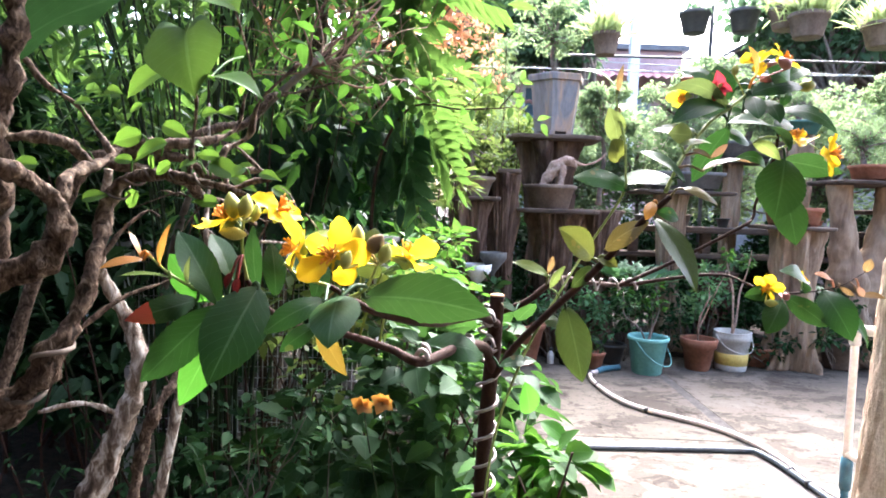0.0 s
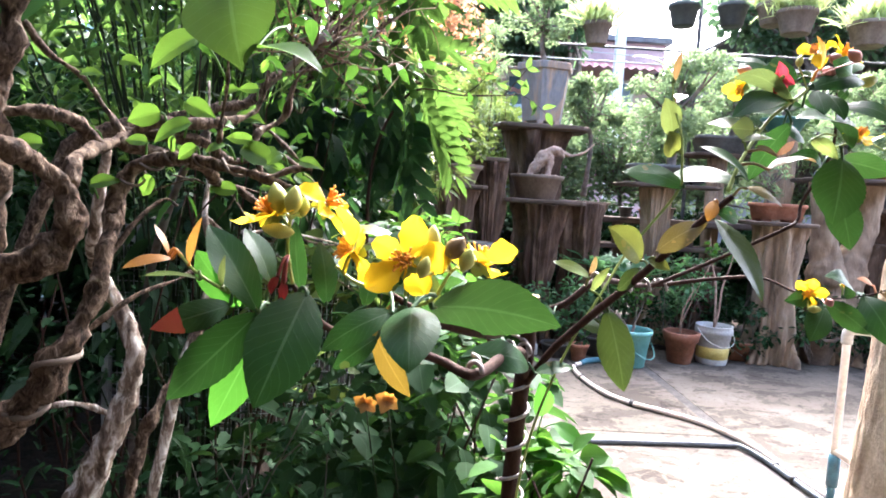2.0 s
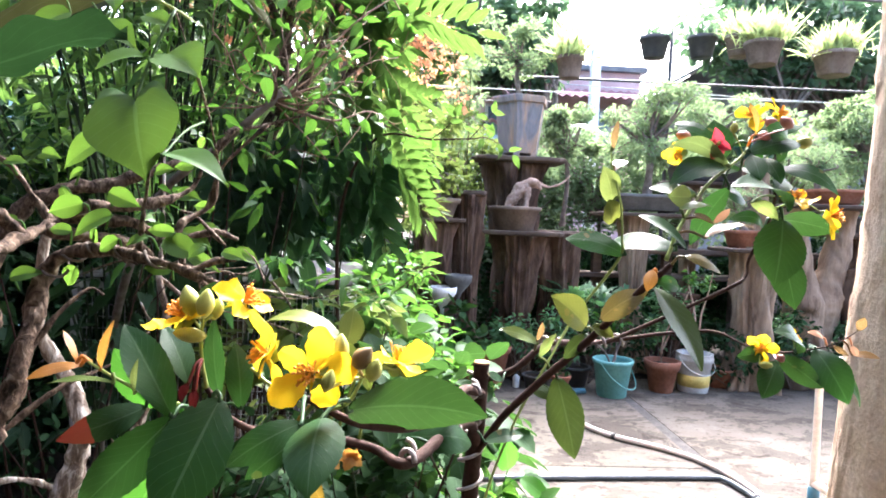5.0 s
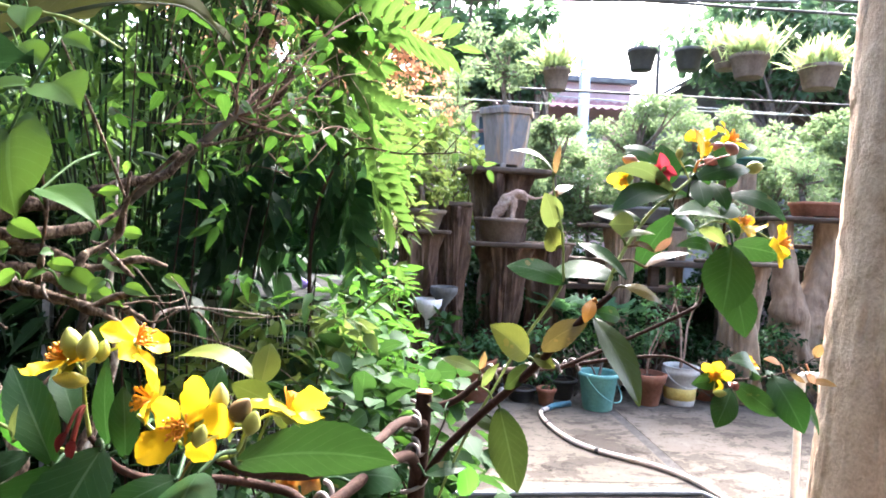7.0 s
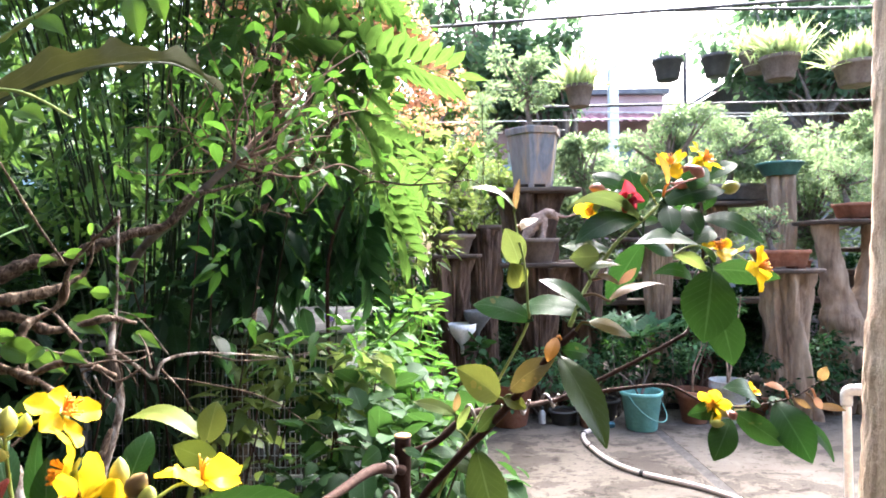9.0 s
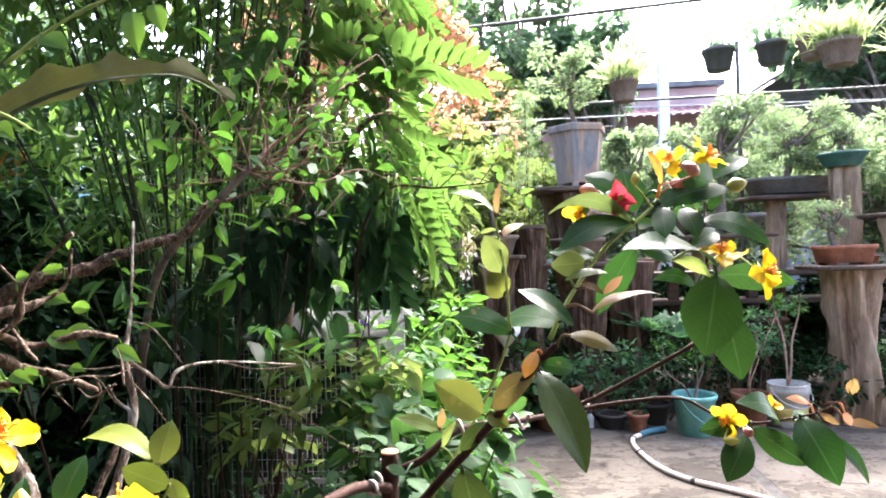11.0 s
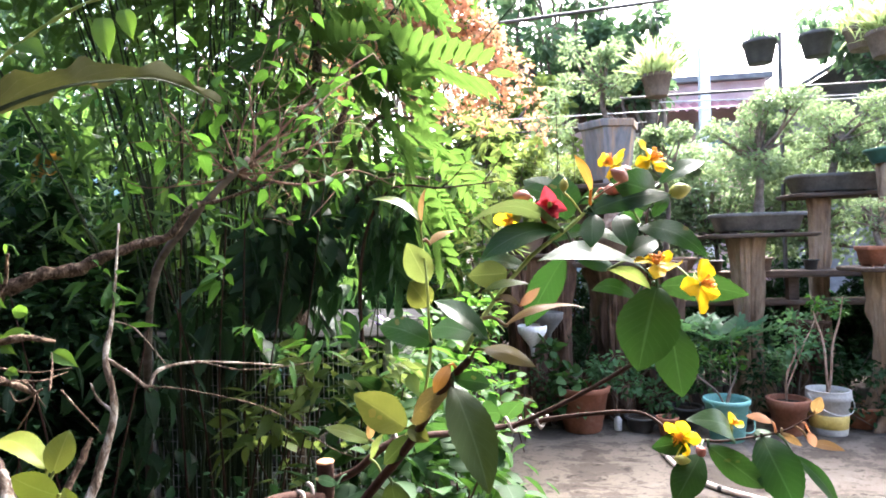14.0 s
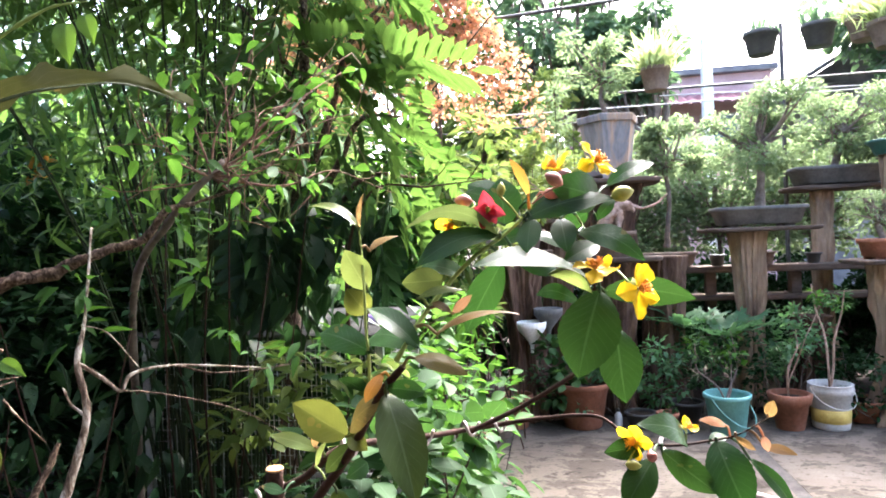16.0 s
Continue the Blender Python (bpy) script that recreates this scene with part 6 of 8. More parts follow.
for i in range(40):
    a, b = 4 * i, 4 * i + 4
    F += [(a, b, b + 1, a + 1), (a + 2, a + 3, b + 3, b + 2), (a, a + 2, b + 2, b)]
link_mesh("roof", V, F, M["redroof"], awning, smooth=False)
link_mesh("sheet", *box(0.65, 9.1, -0.05, 1.5, 9.13, 2.43, 0.01), M["tarp"], awning, "hanging blue-grey tarpaulin", smooth=False)


# ---- gnarled shrub close to the lens ----
gnarl = thing("gnarled_bonsai", "old gnarled shrub with twisted wired limbs and heart-shaped leaves", "bonsai tree", (-0.5, 0.85, -0.05))


def limb(name, material, *pts, rough=0.8, grain=48.0, sides=22, parent=gnarl, per=12):
    return link_mesh(name, *tube([(*p[:3], p[3] * (0.85 if material == "bark" else 1)) for p in pts], sides, per, rough, grain), M[material], parent)


limb("limb", "bark", (-0.50, 0.82, -0.05, 0.036), (-0.47, 0.82, 0.5, 0.03), (-0.416, 0.80, 0.926, 0.022), (-0.371, 0.80, 0.961, 0.0175), (-0.334, 0.80, 1.002, 0.0136), (-0.317, 0.82, 1.046, 0.0112), (-0.307, 0.84, 1.097, 0.0081), (-0.310, 0.87, 1.151, 0.0077), (-0.295, 0.87, 1.177, 0.0074), (-0.268, 0.86, 1.185, 0.0065), (-0.218, 0.84, 1.184, 0.0053), (-0.162, 0.82, 1.172, 0.0040), (-0.125, 0.80, 1.158, 0.0025))
limb("limb", "bark", (-0.384, 0.78, 1.075, 0.0161), (-0.336, 0.79, 1.098, 0.0149), (-0.315, 0.80, 1.119, 0.0130), (-0.310, 0.80, 1.141, 0.0115), (-0.321, 0.79, 1.166, 0.0099), (-0.334, 0.76, 1.184, 0.0087), (-0.359, 0.75, 1.191, 0.0081), (-0.40, 0.76, 1.20, 0.0074))
limb("limb", "bark", (-0.52, 0.80, 0.97, 0.04), (-0.44, 0.79, 1.035, 0.034), (-0.384, 0.78, 1.075, 0.021), (-0.35, 0.785, 1.09, 0.0124))
limb("limb", "bark", (-0.318, 0.81, 1.160, 0.0062), (-0.325, 0.83, 1.182, 0.0062), (-0.332, 0.88, 1.193, 0.0062), (-0.328, 0.92, 1.205, 0.0065), (-0.305, 0.93, 1.221, 0.0050), (-0.285, 0.94, 1.215, 0.0037))
limb("limb", "bark", (-0.328, 0.92, 1.205, 0.0050), (-0.367, 0.92, 1.257, 0.0034), (-0.390, 0.90, 1.277, 0.0034), (-0.406, 0.88, 1.309, 0.0037), (-0.430, 0.86, 1.349, 0.0043), (-0.46, 0.86, 1.42, 0.0043), sides=10)
limb("limb", "bark", (-0.332, 0.88, 1.196, 0.0050), (-0.343, 0.86, 1.214, 0.0050), (-0.358, 0.84, 1.218, 0.0056), (-0.381, 0.82, 1.215, 0.0065), (-0.397, 0.80, 1.209, 0.0068), (-0.43, 0.79, 1.2, 0.0074))
limb("trunk", "bark", (-0.50, 0.84, -0.05, 0.0279), (-0.48, 0.84, 0.5, 0.0217), (-0.45, 0.84, 0.9, 0.0186), (-0.402, 0.84, 1.121, 0.0124), (-0.384, 0.82, 1.211, 0.0105), (-0.375, 0.82, 1.247, 0.0099), (-0.368, 0.82, 1.308, 0.0105), (-0.366, 0.82, 1.378, 0.0105), (-0.37, 0.82, 1.55, 0.0093))
limb("twig", "bark", (-0.176, 0.83, 1.177, 0.0031), (-0.183, 0.84, 1.209, 0.0034), (-0.165, 0.86, 1.228, 0.0031), (-0.155, 0.86, 1.261, 0.0022), (-0.12, 0.87, 1.30, 0.0019), sides=9)
limb("twig", "bark", (-0.168, 0.82, 1.173, 0.0031), (-0.15, 0.825, 1.182, 0.0025), (-0.134, 0.83, 1.185, 0.0022), sides=9)
limb("twig", "bark", (-0.2, 0.89, 1.222, 0.0025), (-0.183, 0.88, 1.217, 0.0022), (-0.163, 0.87, 1.201, 0.0019), (-0.154, 0.87, 1.193, 0.0012), sides=8)
limb("twig", "bark", (-0.215, 0.84, 1.187, 0.0025), (-0.212, 0.84, 1.22, 0.0025), (-0.205, 0.83, 1.25, 0.0019), (-0.195, 0.8, 1.29, 0.0012), sides=8)
limb("twig", "bark", (-0.305, 0.845, 1.10, 0.0031), (-0.29, 0.86, 1.13, 0.0025), (-0.275, 0.88, 1.15, 0.0019), (-0.262, 0.88, 1.145, 0.0012), sides=8)
limb("twig", "bark", (-0.33, 0.85, 1.03, 0.0031), (-0.30, 0.88, 1.06, 0.0028), (-0.27, 0.92, 1.075, 0.0019), (-0.25, 0.95, 1.10, 0.0012), sides=8)
limb("twig", "bark", (-0.155, 0.85, 1.26, 0.0012), (-0.15, 0.80, 1.30, 0.0011), (-0.16, 0.76, 1.36, 0.0010), sides=6)

tangle = np.random.default_rng(91)
for i in range(12):
    u = tangle.random()
    a = np.array((-0.30 + 0.17 * u, 0.93 + 0.1 * tangle.random(), 1.17 - 0.02 * u))
    d = np.array((tangle.uniform(-0.9, 0.9), tangle.uniform(0.0, 0.7), tangle.uniform(-1.0, 0.15)))
    b = a + d * tangle.uniform(0.04, 0.08) / np.linalg.norm(d)
    m = (a + b) / 2 + tangle.normal(0, 0.008, 3)
    limb("twig", "bark", (*a, 0.0017), (*m, 0.0013), (*b, 0.0006), sides=5, per=6, rough=0.2)


def wind(pts, first, last, turns, gap, r, parent, material="wire"):
    """A wire wound round a limb, over the stretch from first to last of its length."""
    P = smooth_path(pts, 30)
    P = P[int(first * len(P)):int(last * len(P))]
    T = np.gradient(P[:, :3], axis=0)
    out = []
    for k, (p, t) in enumerate(zip(P, T)):
        t = t / np.linalg.norm(t)
        x = np.cross(t, (0.2, 0.9, 0.1))
        x /= np.linalg.norm(x)
        a = 2 * math.pi * turns * k / len(P)
        q = p[:3] + (x * math.cos(a) + np.cross(t, x) * math.sin(a)) * (p[3] + gap)
        out.append((*q, r))
    return link_mesh("wire", *tube(out[::2], 7, 1), M[material], parent)


wind([(-0.47, 0.82, 0.5, 0.0186), (-0.413, 0.80, 0.930, 0.0145), (-0.371, 0.80, 0.961, 0.014), (-0.334, 0.80, 1.002, 0.0125), (-0.317, 0.82, 1.046, 0.010)], 0.15, 0.98, 4, 0.001, 0.0026, gnarl, "barkfar")
wind([(-0.304, 0.87, 1.16, 0.0066), (-0.268, 0.86, 1.185, 0.0056), (-0.218, 0.84, 1.184, 0.0046), (-0.162, 0.82, 1.172, 0.0035)], 0.0, 0.9, 5, 0.0008, 0.0013, gnarl, "barkfar")
wind([(-0.48, 0.84, 0.5, 0.0185), (-0.45, 0.84, 0.9, 0.0158), (-0.402, 0.84, 1.121, 0.011), (-0.384, 0.82, 1.211, 0.009)], 0.3, 0.98, 4, 0.001, 0.002, gnarl, "barkfar")

pale = thing("pale_barked_shrub", "peeling pale-barked slender shrub", "shrub", (-0.6, 1.25, -0.05))
limb("trunk", "barkpale", (-0.64, 1.25, -0.05, 0.03), (-0.60, 1.25, 0.3, 0.026), (-0.566, 1.25, 0.582, 0.024), (-0.533, 1.25, 0.691, 0.022), (-0.495, 1.25, 0.788, 0.018), (-0.471, 1.25, 0.855, 0.015), (-0.469, 1.25, 0.921, 0.013), (-0.504, 1.25, 0.995, 0.010), (-0.512, 1.22, 1.044, 0.009), (-0.475, 1.15, 1.094, 0.008), (-0.45, 1.13, 1.2, 0.006), parent=pale, rough=0.35)
limb("stem", "bark", (-0.56, 1.2, -0.05, 0.013), (-0.50, 1.2, 0.3, 0.012), (-0.460, 1.2, 0.614, 0.011), (-0.437, 1.2, 0.763, 0.010), (-0.411, 1.2, 0.836, 0.009), (-0.388, 1.25, 0.896, 0.007), (-0.36, 1.3, 1.0, 0.005), parent=pale)
limb("twig", "barkpale", (-0.49, 1.25, 0.80, 0.005), (-0.54, 1.22, 0.83, 0.004), (-0.60, 1.2, 0.82, 0.003), parent=pale, sides=8)

forked = thing("forked_shrub", "grey forked bare-stemmed shrub in the shade", "shrub", (-0.45, 1.4, -0.05))
limb("trunk", "barkpale", (-0.60, 1.38, -0.05, 0.0132), (-0.53, 1.38, 0.4, 0.0106), (-0.455, 1.38, 0.79, 0.0096), (-0.433, 1.40, 0.893, 0.0079), (-0.409, 1.42, 1.010, 0.0066), (-0.424, 1.42, 1.105, 0.0053), (-0.430, 1.45, 1.182, 0.0030), (-0.450, 1.50, 1.349, 0.0023), parent=forked, rough=0.25, sides=12)
limb("fork", "barkpale", (-0.424, 1.42, 1.105, 0.0040), (-0.396, 1.45, 1.069, 0.0040), (-0.370, 1.46, 1.046, 0.0033), (-0.359, 1.48, 1.073, 0.0033), (-0.317, 1.55, 1.075, 0.0026), (-0.213, 1.70, 1.041, 0.0017), parent=forked, rough=0.2, sides=9)
limb("fork", "barkpale", (-0.409, 1.42, 1.01, 0.0033), (-0.44, 1.42, 1.03, 0.0020), (-0.455, 1.42, 1.06, 0.0013), parent=forked, sides=8)
limb("limb", "bark", (-0.98, 1.45, -0.05, 0.022), (-0.88, 1.44, 0.6, 0.018), (-0.70, 1.43, 1.14, 0.016), (-0.614, 1.45, 1.243, 0.0155), (-0.549, 1.50, 1.261, 0.0145), (-0.474, 1.53, 1.296, 0.0115), (-0.396, 1.58, 1.327, 0.0095), (-0.357, 1.60, 1.382, 0.0075), (-0.32, 1.65, 1.40, 0.0045), (-0.22, 1.7, 1.44, 0.0025), parent=forked, rough=0.5)
limb("twig", "bark", (-0.317, 1.55, 1.075, 0.0022), (-0.25, 1.6, 1.05, 0.002), (-0.15, 1.72, 1.045, 0.0016), (-0.05, 1.86, 1.06, 0.001), parent=forked, sides=7)
limb("twig", "bark", (-0.37, 1.46, 1.046, 0.002), (-0.31, 1.5, 1.03, 0.0018), (-0.2, 1.6, 0.97, 0.0014), (-0.1, 1.7, 0.86, 0.001), (-0.02, 1.75, 0.82, 0.0007), parent=forked, sides=7)
limb("twig", "bark", (-0.445, 1.38, 0.78, 0.002), (-0.47, 1.37, 0.82, 0.0015), (-0.49, 1.37, 0.87, 0.0008), parent=forked, sides=7)
limb("twig", "barkpale", (-0.43, 1.44, 1.17, 0.0018), (-0.40, 1.47, 1.15, 0.0015), (-0.36, 1.5, 1.08, 0.001), parent=forked, sides=7)
foliage("leaves", [(-0.213, 1.7, 1.06, 0.05), (-0.15, 1.74, 1.07, 0.05), (-0.08, 1.82, 1.08, 0.04), (-0.26, 1.66, 1.12, 0.04), (-0.45, 1.45, 1.25, 0.04), (-0.33, 1.6, 1.36, 0.04), (-0.3, 1.62, 1.25, 0.04), (-0.5, 1.5, 1.16, 0.05)], LEAF_LANCE, M["bush"], forked, 0.05, 991, 9, 0.1, 0.8)
limb("limb", "bark", (-0.33, 0.91, 1.2, 0.007), (-0.270, 0.95, 1.185, 0.007), (-0.260, 0.98, 1.168, 0.006), (-0.239, 1.00, 1.158, 0.0055), (-0.210, 1.03, 1.133, 0.003))
limb("limb", "bark", (-0.34, 0.93, 1.21, 0.008), (-0.269, 0.95, 1.208, 0.0055), (-0.247, 0.98, 1.191, 0.005), (-0.204, 1.00, 1.200, 0.004), (-0.187, 1.03, 1.192, 0.003))
limb("limb", "bark", (-0.30, 0.93, 1.222, 0.006), (-0.25, 0.97, 1.23, 0.005), (-0.225, 1.0, 1.25, 0.003), (-0.215, 1.0, 1.29, 0.002))


def grown_leaf(parent, base, tip, width, up, material, shape=oval, rows=15, cols=7, fold=0.14, curl=0.10, teeth=0.0, wave=0.006, name="leaf", stalk=None, thick=0.0012, lobes=0.0):
    """One curved leaf from base to tip, with a stalk to the point it grows from."""
    b, t = np.array(base, dtype=float), np.array(tip, dtype=float)
    L = float(np.linalg.norm(t - b))
    y = (t - b) / L
    z = np.array(up, dtype=float)
    z -= y * (z @ y)
    z /= np.linalg.norm(z) + 1e-9
    x = np.cross(y, z)
    tv, tq, tu = blade(rows, shape, width, fold, 0.0, cols, teeth, wave)
    V = []
    for px, py, pz in tv:
        arch = curl * (1 - (2 * py - 1) ** 2)
        q = min(1.0, abs(px) / width)
        py -= lobes * math.sin(math.pi * min(1, q * 1.15)) * (1 - py) ** 4
        V.append(b + L * (x * px + y * py + z * (pz + arch)))
    V, F, U = [tuple(v) for v in V], [tuple(q) for q in tq], [tuple(u) for u in tu]
    if stalk is not None:
        s = np.array(stalk, dtype=float)
        m = (s + b) / 2 + np.array((0, 0, 0.004))
        sv, sf = tube([(*s, thick * 1.2), (*m, thick), (*b, thick), (*(b + y * L * 0.04 + z * curl * L * 0.1), thick * 0.6)], 6, 4)
        n = len(V)
        V += [tuple(v) for v in sv]
        F += [tuple(i + n for i in f) for f in sf]
        U += [(0.5, 0.5)] * len(sv)
    return link_mesh(name, V, F, M[material], parent, uv=U)


grown_leaf(lobed, (0.213, 1.45, 0.693), (0.222, 1.43, 0.613), 0.37, (0.1, -0.95, 0.2), "green", oval, 19, 7, 0.08, 0.05, 0.09, stalk=(0.2, 1.47, 0.72))
grown_leaf(lobed, (0.228, 1.46, 0.745), (0.285, 1.44, 0.705), 0.28, (0.1, -0.6, 0.75), "green", oval, 19, 7, 0.08, 0.1, 0.14, stalk=(0.2, 1.47, 0.72))
grown_leaf(lobed, (0.205, 1.46, 0.76), (0.19, 1.44, 0.83), 0.33, (0.2, -0.85, 0.4), "green", oval, 19, 7, 0.08, 0.08, 0.14, stalk=(0.2, 1.47, 0.72))


def heart_leaf(base, tip, up=(0, -0.8, 0.6), w=0.42, material="heart", stalk=None, parent=gnarl, lobes=0.03):
    return grown_leaf(parent, base, tip, w, up, material, ovate, 17, 9, 0.14, 0.08, 0.0, 0.012, "leaf", stalk, 0.0009, lobes)


heart_leaf((-0.175, 0.735, 1.294), (-0.161, 0.720, 1.240), (0, -1, 0.2), 0.52, "heartold", lobes=0.26, stalk=(-0.16, 0.76, 1.36))
heart_leaf((-0.156, 0.735, 1.259), (-0.104, 0.700, 1.238), (0, -0.3, 1), 0.2, stalk=(-0.152, 0.80, 1.29))
heart_leaf((-0.218, 0.80, 1.278), (-0.255, 0.80, 1.249), (0.3, -0.6, 0.7), 0.3, stalk=(-0.205, 0.83, 1.25))
heart_leaf((-0.205, 0.80, 1.285), (-0.185, 0.78, 1.262), (0, -0.8, 0.6), 0.4, stalk=(-0.195, 0.8, 1.29))
heart_leaf((-0.165, 0.76, 1.33), (-0.135, 0.74, 1.31), (0, -0.7, 0.7), 0.45, stalk=(-0.16, 0.76, 1.345))
heart_leaf((-0.185, 0.77, 1.33), (-0.215, 0.76, 1.315), (0, -0.5, 0.8), 0.35, stalk=(-0.16, 0.76, 1.345))
for i, (x, y, z) in enumerate(((-0.237, 0.84, 1.216), (-0.232, 0.84, 1.197), (-0.209, 0.84, 1.200), (-0.192, 0.83, 1.198), (-0.183, 0.83, 1.204), (-0.255, 0.85, 1.205), (-0.30, 0.85, 1.265), (-0.265, 0.85, 1.252), (-0.336, 0.88, 1.208), (-0.176, 0.84, 1.186), (-0.334, 0.80, 1.19), (-0.31, 0.9, 1.24), (-0.36, 0.9, 1.26), (-0.205, 1.01, 1.205), (-0.22, 1.0, 1.165), (-0.235, 0.99, 1.2), (-0.245, 1.0, 1.24), (-0.19, 1.03, 1.18), (-0.225, 1.0, 1.27), (-0.26, 0.97, 1.215), (-0.215, 1.0, 1.3), (-0.24, 0.98, 1.16), (-0.255, 0.97, 1.26), (-0.21, 1.02, 1.225), (-0.27, 0.86, 1.225), (-0.29, 0.88, 1.20), (-0.25, 0.86, 1.235), (-0.41, 0.82, 1.27), (-0.2, 0.83, 1.215), (-0.16, 0.83, 1.195), (-0.145, 0.83, 1.19), (-0.28, 0.87, 1.17), (-0.33, 0.86, 1.16))):
    r = random.Random(i + 40)
    a = r.uniform(0, 6.28)
    L = r.uniform(0.022, 0.036)
    heart_leaf((x, y, z), (x + L * math.cos(a), y + 0.4 * L * math.sin(a), z + r.uniform(-0.6, 0.15) * L), (r.uniform(-0.5, 0.5), -1, r.uniform(0.2, 0.9)), r.uniform(0.22, 0.32), stalk=(x + r.uniform(-0.01, 0.01), y + 0.005, z - 0.012))
for b, t, w in (((-0.32, 1.3, 1.66), (-0.305, 1.29, 1.588), 0.24), ((-0.285, 1.3, 1.67), (-0.27, 1.3, 1.62), 0.28), ((-0.47, 1.3, 1.63), (-0.415, 1.29, 1.6), 0.3), ((-0.30, 0.95, 1.40), (-0.262, 0.94, 1.375), 0.34), ((-0.26, 0.95, 1.41), (-0.225, 0.94, 1.395), 0.3), ((-0.33, 0.95, 1.41), (-0.365, 0.94, 1.385), 0.3), ((-0.28, 0.93, 1.43), (-0.27, 0.91, 1.40), 0.36)):
    heart_leaf(b, t, (0.2, -0.8, 0.6), w, stalk=(b[0] - 0.01, b[1], b[2] + 0.02))
limb("twig", "stemgreen", (-0.55, 1.32, 1.60, 0.004), (-0.46, 1.32, 1.655, 0.003), (-0.36, 1.31, 1.69, 0.002), (-0.28, 1.3, 1.69, 0.001), sides=7)
limb("twig", "stemgreen", (-0.37, 0.86, 1.43, 0.004), (-0.31, 0.93, 1.43, 0.003), (-0.25, 0.94, 1.425, 0.002), (-0.2, 0.94, 1.40, 0.001), sides=7)

# long arching bird's-nest leaf
nest = thing("nest_fern", "long arching leathery fern leaf with a pale midrib", "fern", (-0.55, 1.0, -0.05))
path = smooth_path([(-0.56, 1.02, 1.30), (-0.50, 1.08, 1.40), (-0.439, 1.15, 1.461), (-0.396, 1.20, 1.508), (-0.354, 1.25, 1.542), (-0.333, 1.30, 1.563), (-0.306, 1.40, 1.592), (-0.297, 1.50, 1.598), (-0.287, 1.60, 1.588)], 5)
V, F, U = [], [], []
for i, p in enumerate(path):
    u = i / (len(path) - 1)
    w = 0.031 * math.sin(math.pi * min(1, 0.12 + u * 0.9)) ** 0.7 * (1 - 0.35 * u)
    for k in range(7):
        s = k / 3 - 1
        V.append((p[0] + 0.25 * s * w, p[1] - s * w * 0.65, p[2] + s * w * 0.55 + 0.012 * abs(s) + (0.008 * math.sin(u * 31 + 2 * s) + 0.004 * math.sin(u * 67)) * abs(s)))
        U.append((0.5 + 0.5 * s, u))
for i in range(len(path) - 1):
    for k in range(6):
        F.append((i * 7 + k, i * 7 + k + 1, i * 7 + k + 8, i * 7 + k + 7))
link_mesh("frond", V, F, M["nest"], nest, uv=U)
path = smooth_path([(-0.56, 0.96, 1.05), (-0.50, 0.90, 1.22), (-0.43, 0.87, 1.285), (-0.356, 0.85, 1.325), (-0.31, 0.85, 1.345), (-0.27, 0.86, 1.362), (-0.245, 0.88, 1.368)], 5)
V2, F2, U2 = [], [], []
for i, p in enumerate(path):
    u = i / (len(path) - 1)
    w = 0.025 * math.sin(math.pi * min(1, 0.1 + u * 0.9)) ** 0.7
    for k in range(7):
        s = k / 3 - 1
        V2.append((p[0] + 0.3 * s * w, p[1] - s * w * 0.25, p[2] + s * w * 0.9 + 0.008 * abs(s) + (0.005 * math.sin(u * 29 + 2 * s)) * abs(s)))
        U2.append((0.5 + 0.5 * s, u))
for i in range(len(path) - 1):
    for k in range(6):
        F2.append((i * 7 + k, i * 7 + k + 1, i * 7 + k + 8, i * 7 + k + 7))
link_mesh("frond", V2, F2, M["understorey_shaded"], nest, uv=U2)
path = smooth_path([(-0.56, 1.02, 1.30), (-0.50, 1.08, 1.40), (-0.439, 1.15, 1.461), (-0.396, 1.20, 1.508), (-0.354, 1.25, 1.542), (-0.333, 1.30, 1.563), (-0.306, 1.40, 1.592), (-0.297, 1.50, 1.598), (-0.287, 1.60, 1.588)], 5)
link_mesh("midrib", *tube([(p[0], p[1] - 0.002, p[2] - 0.003, 0.004 * (1 - i / len(path)) + 0.0008) for i, p in enumerate(path)], 6, 1), M["culm"], nest)
link_mesh("crown", *tube([(-0.6, 0.98, -0.05, 0.03), (-0.6, 0.99, 0.8, 0.025), (-0.56, 1.02, 1.31, 0.01)], 9, 6, 0.2, 20), M["bark"], nest)

# ---- yellow-flowered shrub in the foreground ----
ochna = thing("ochna_bonsai", "wired flowering shrub with glossy leaves and yellow five-petalled flowers", "flowering shrub", (0.1, 1.1, -0.05))
GROWN = []


def twig(name, material, *pts, rough=0.14, sides=12, grain=60.0):
    GROWN.extend(tuple(p[:3]) for p in smooth_path(pts, 8))
    return link_mesh(name, *tube(pts, sides, 8, rough, grain), M[material], ochna)


def nearest(p, far=0.09):
    q = min(GROWN, key=lambda g: (g[0] - p[0]) ** 2 + (g[1] - p[1]) ** 2 + (g[2] - p[2]) ** 2)
    d = math.dist(q, p)
    return q if d < far else tuple(p[i] + (q[i] - p[i]) * 0.03 / d for i in range(3))


twig("trunk", "twig", (0.095, 1.10, -0.05, 0.0112), (0.085, 1.10, 0.4, 0.0109), (0.092, 1.095, 0.8, 0.0106), (0.100, 1.09, 0.98, 0.0102), (0.102, 1.088, 1.046, 0.0096), rough=0.1, sides=18, grain=90)
link_mesh("cut_face", *lathe([(0.0098, 0), (0.0103, 0.0012), (0.009, 0.0025), (0.004, 0.0034)], 20, (0.102, 1.088, 1.0455), 0.03), M["cutwood"], ochna, "pale sawn top of the trunk")
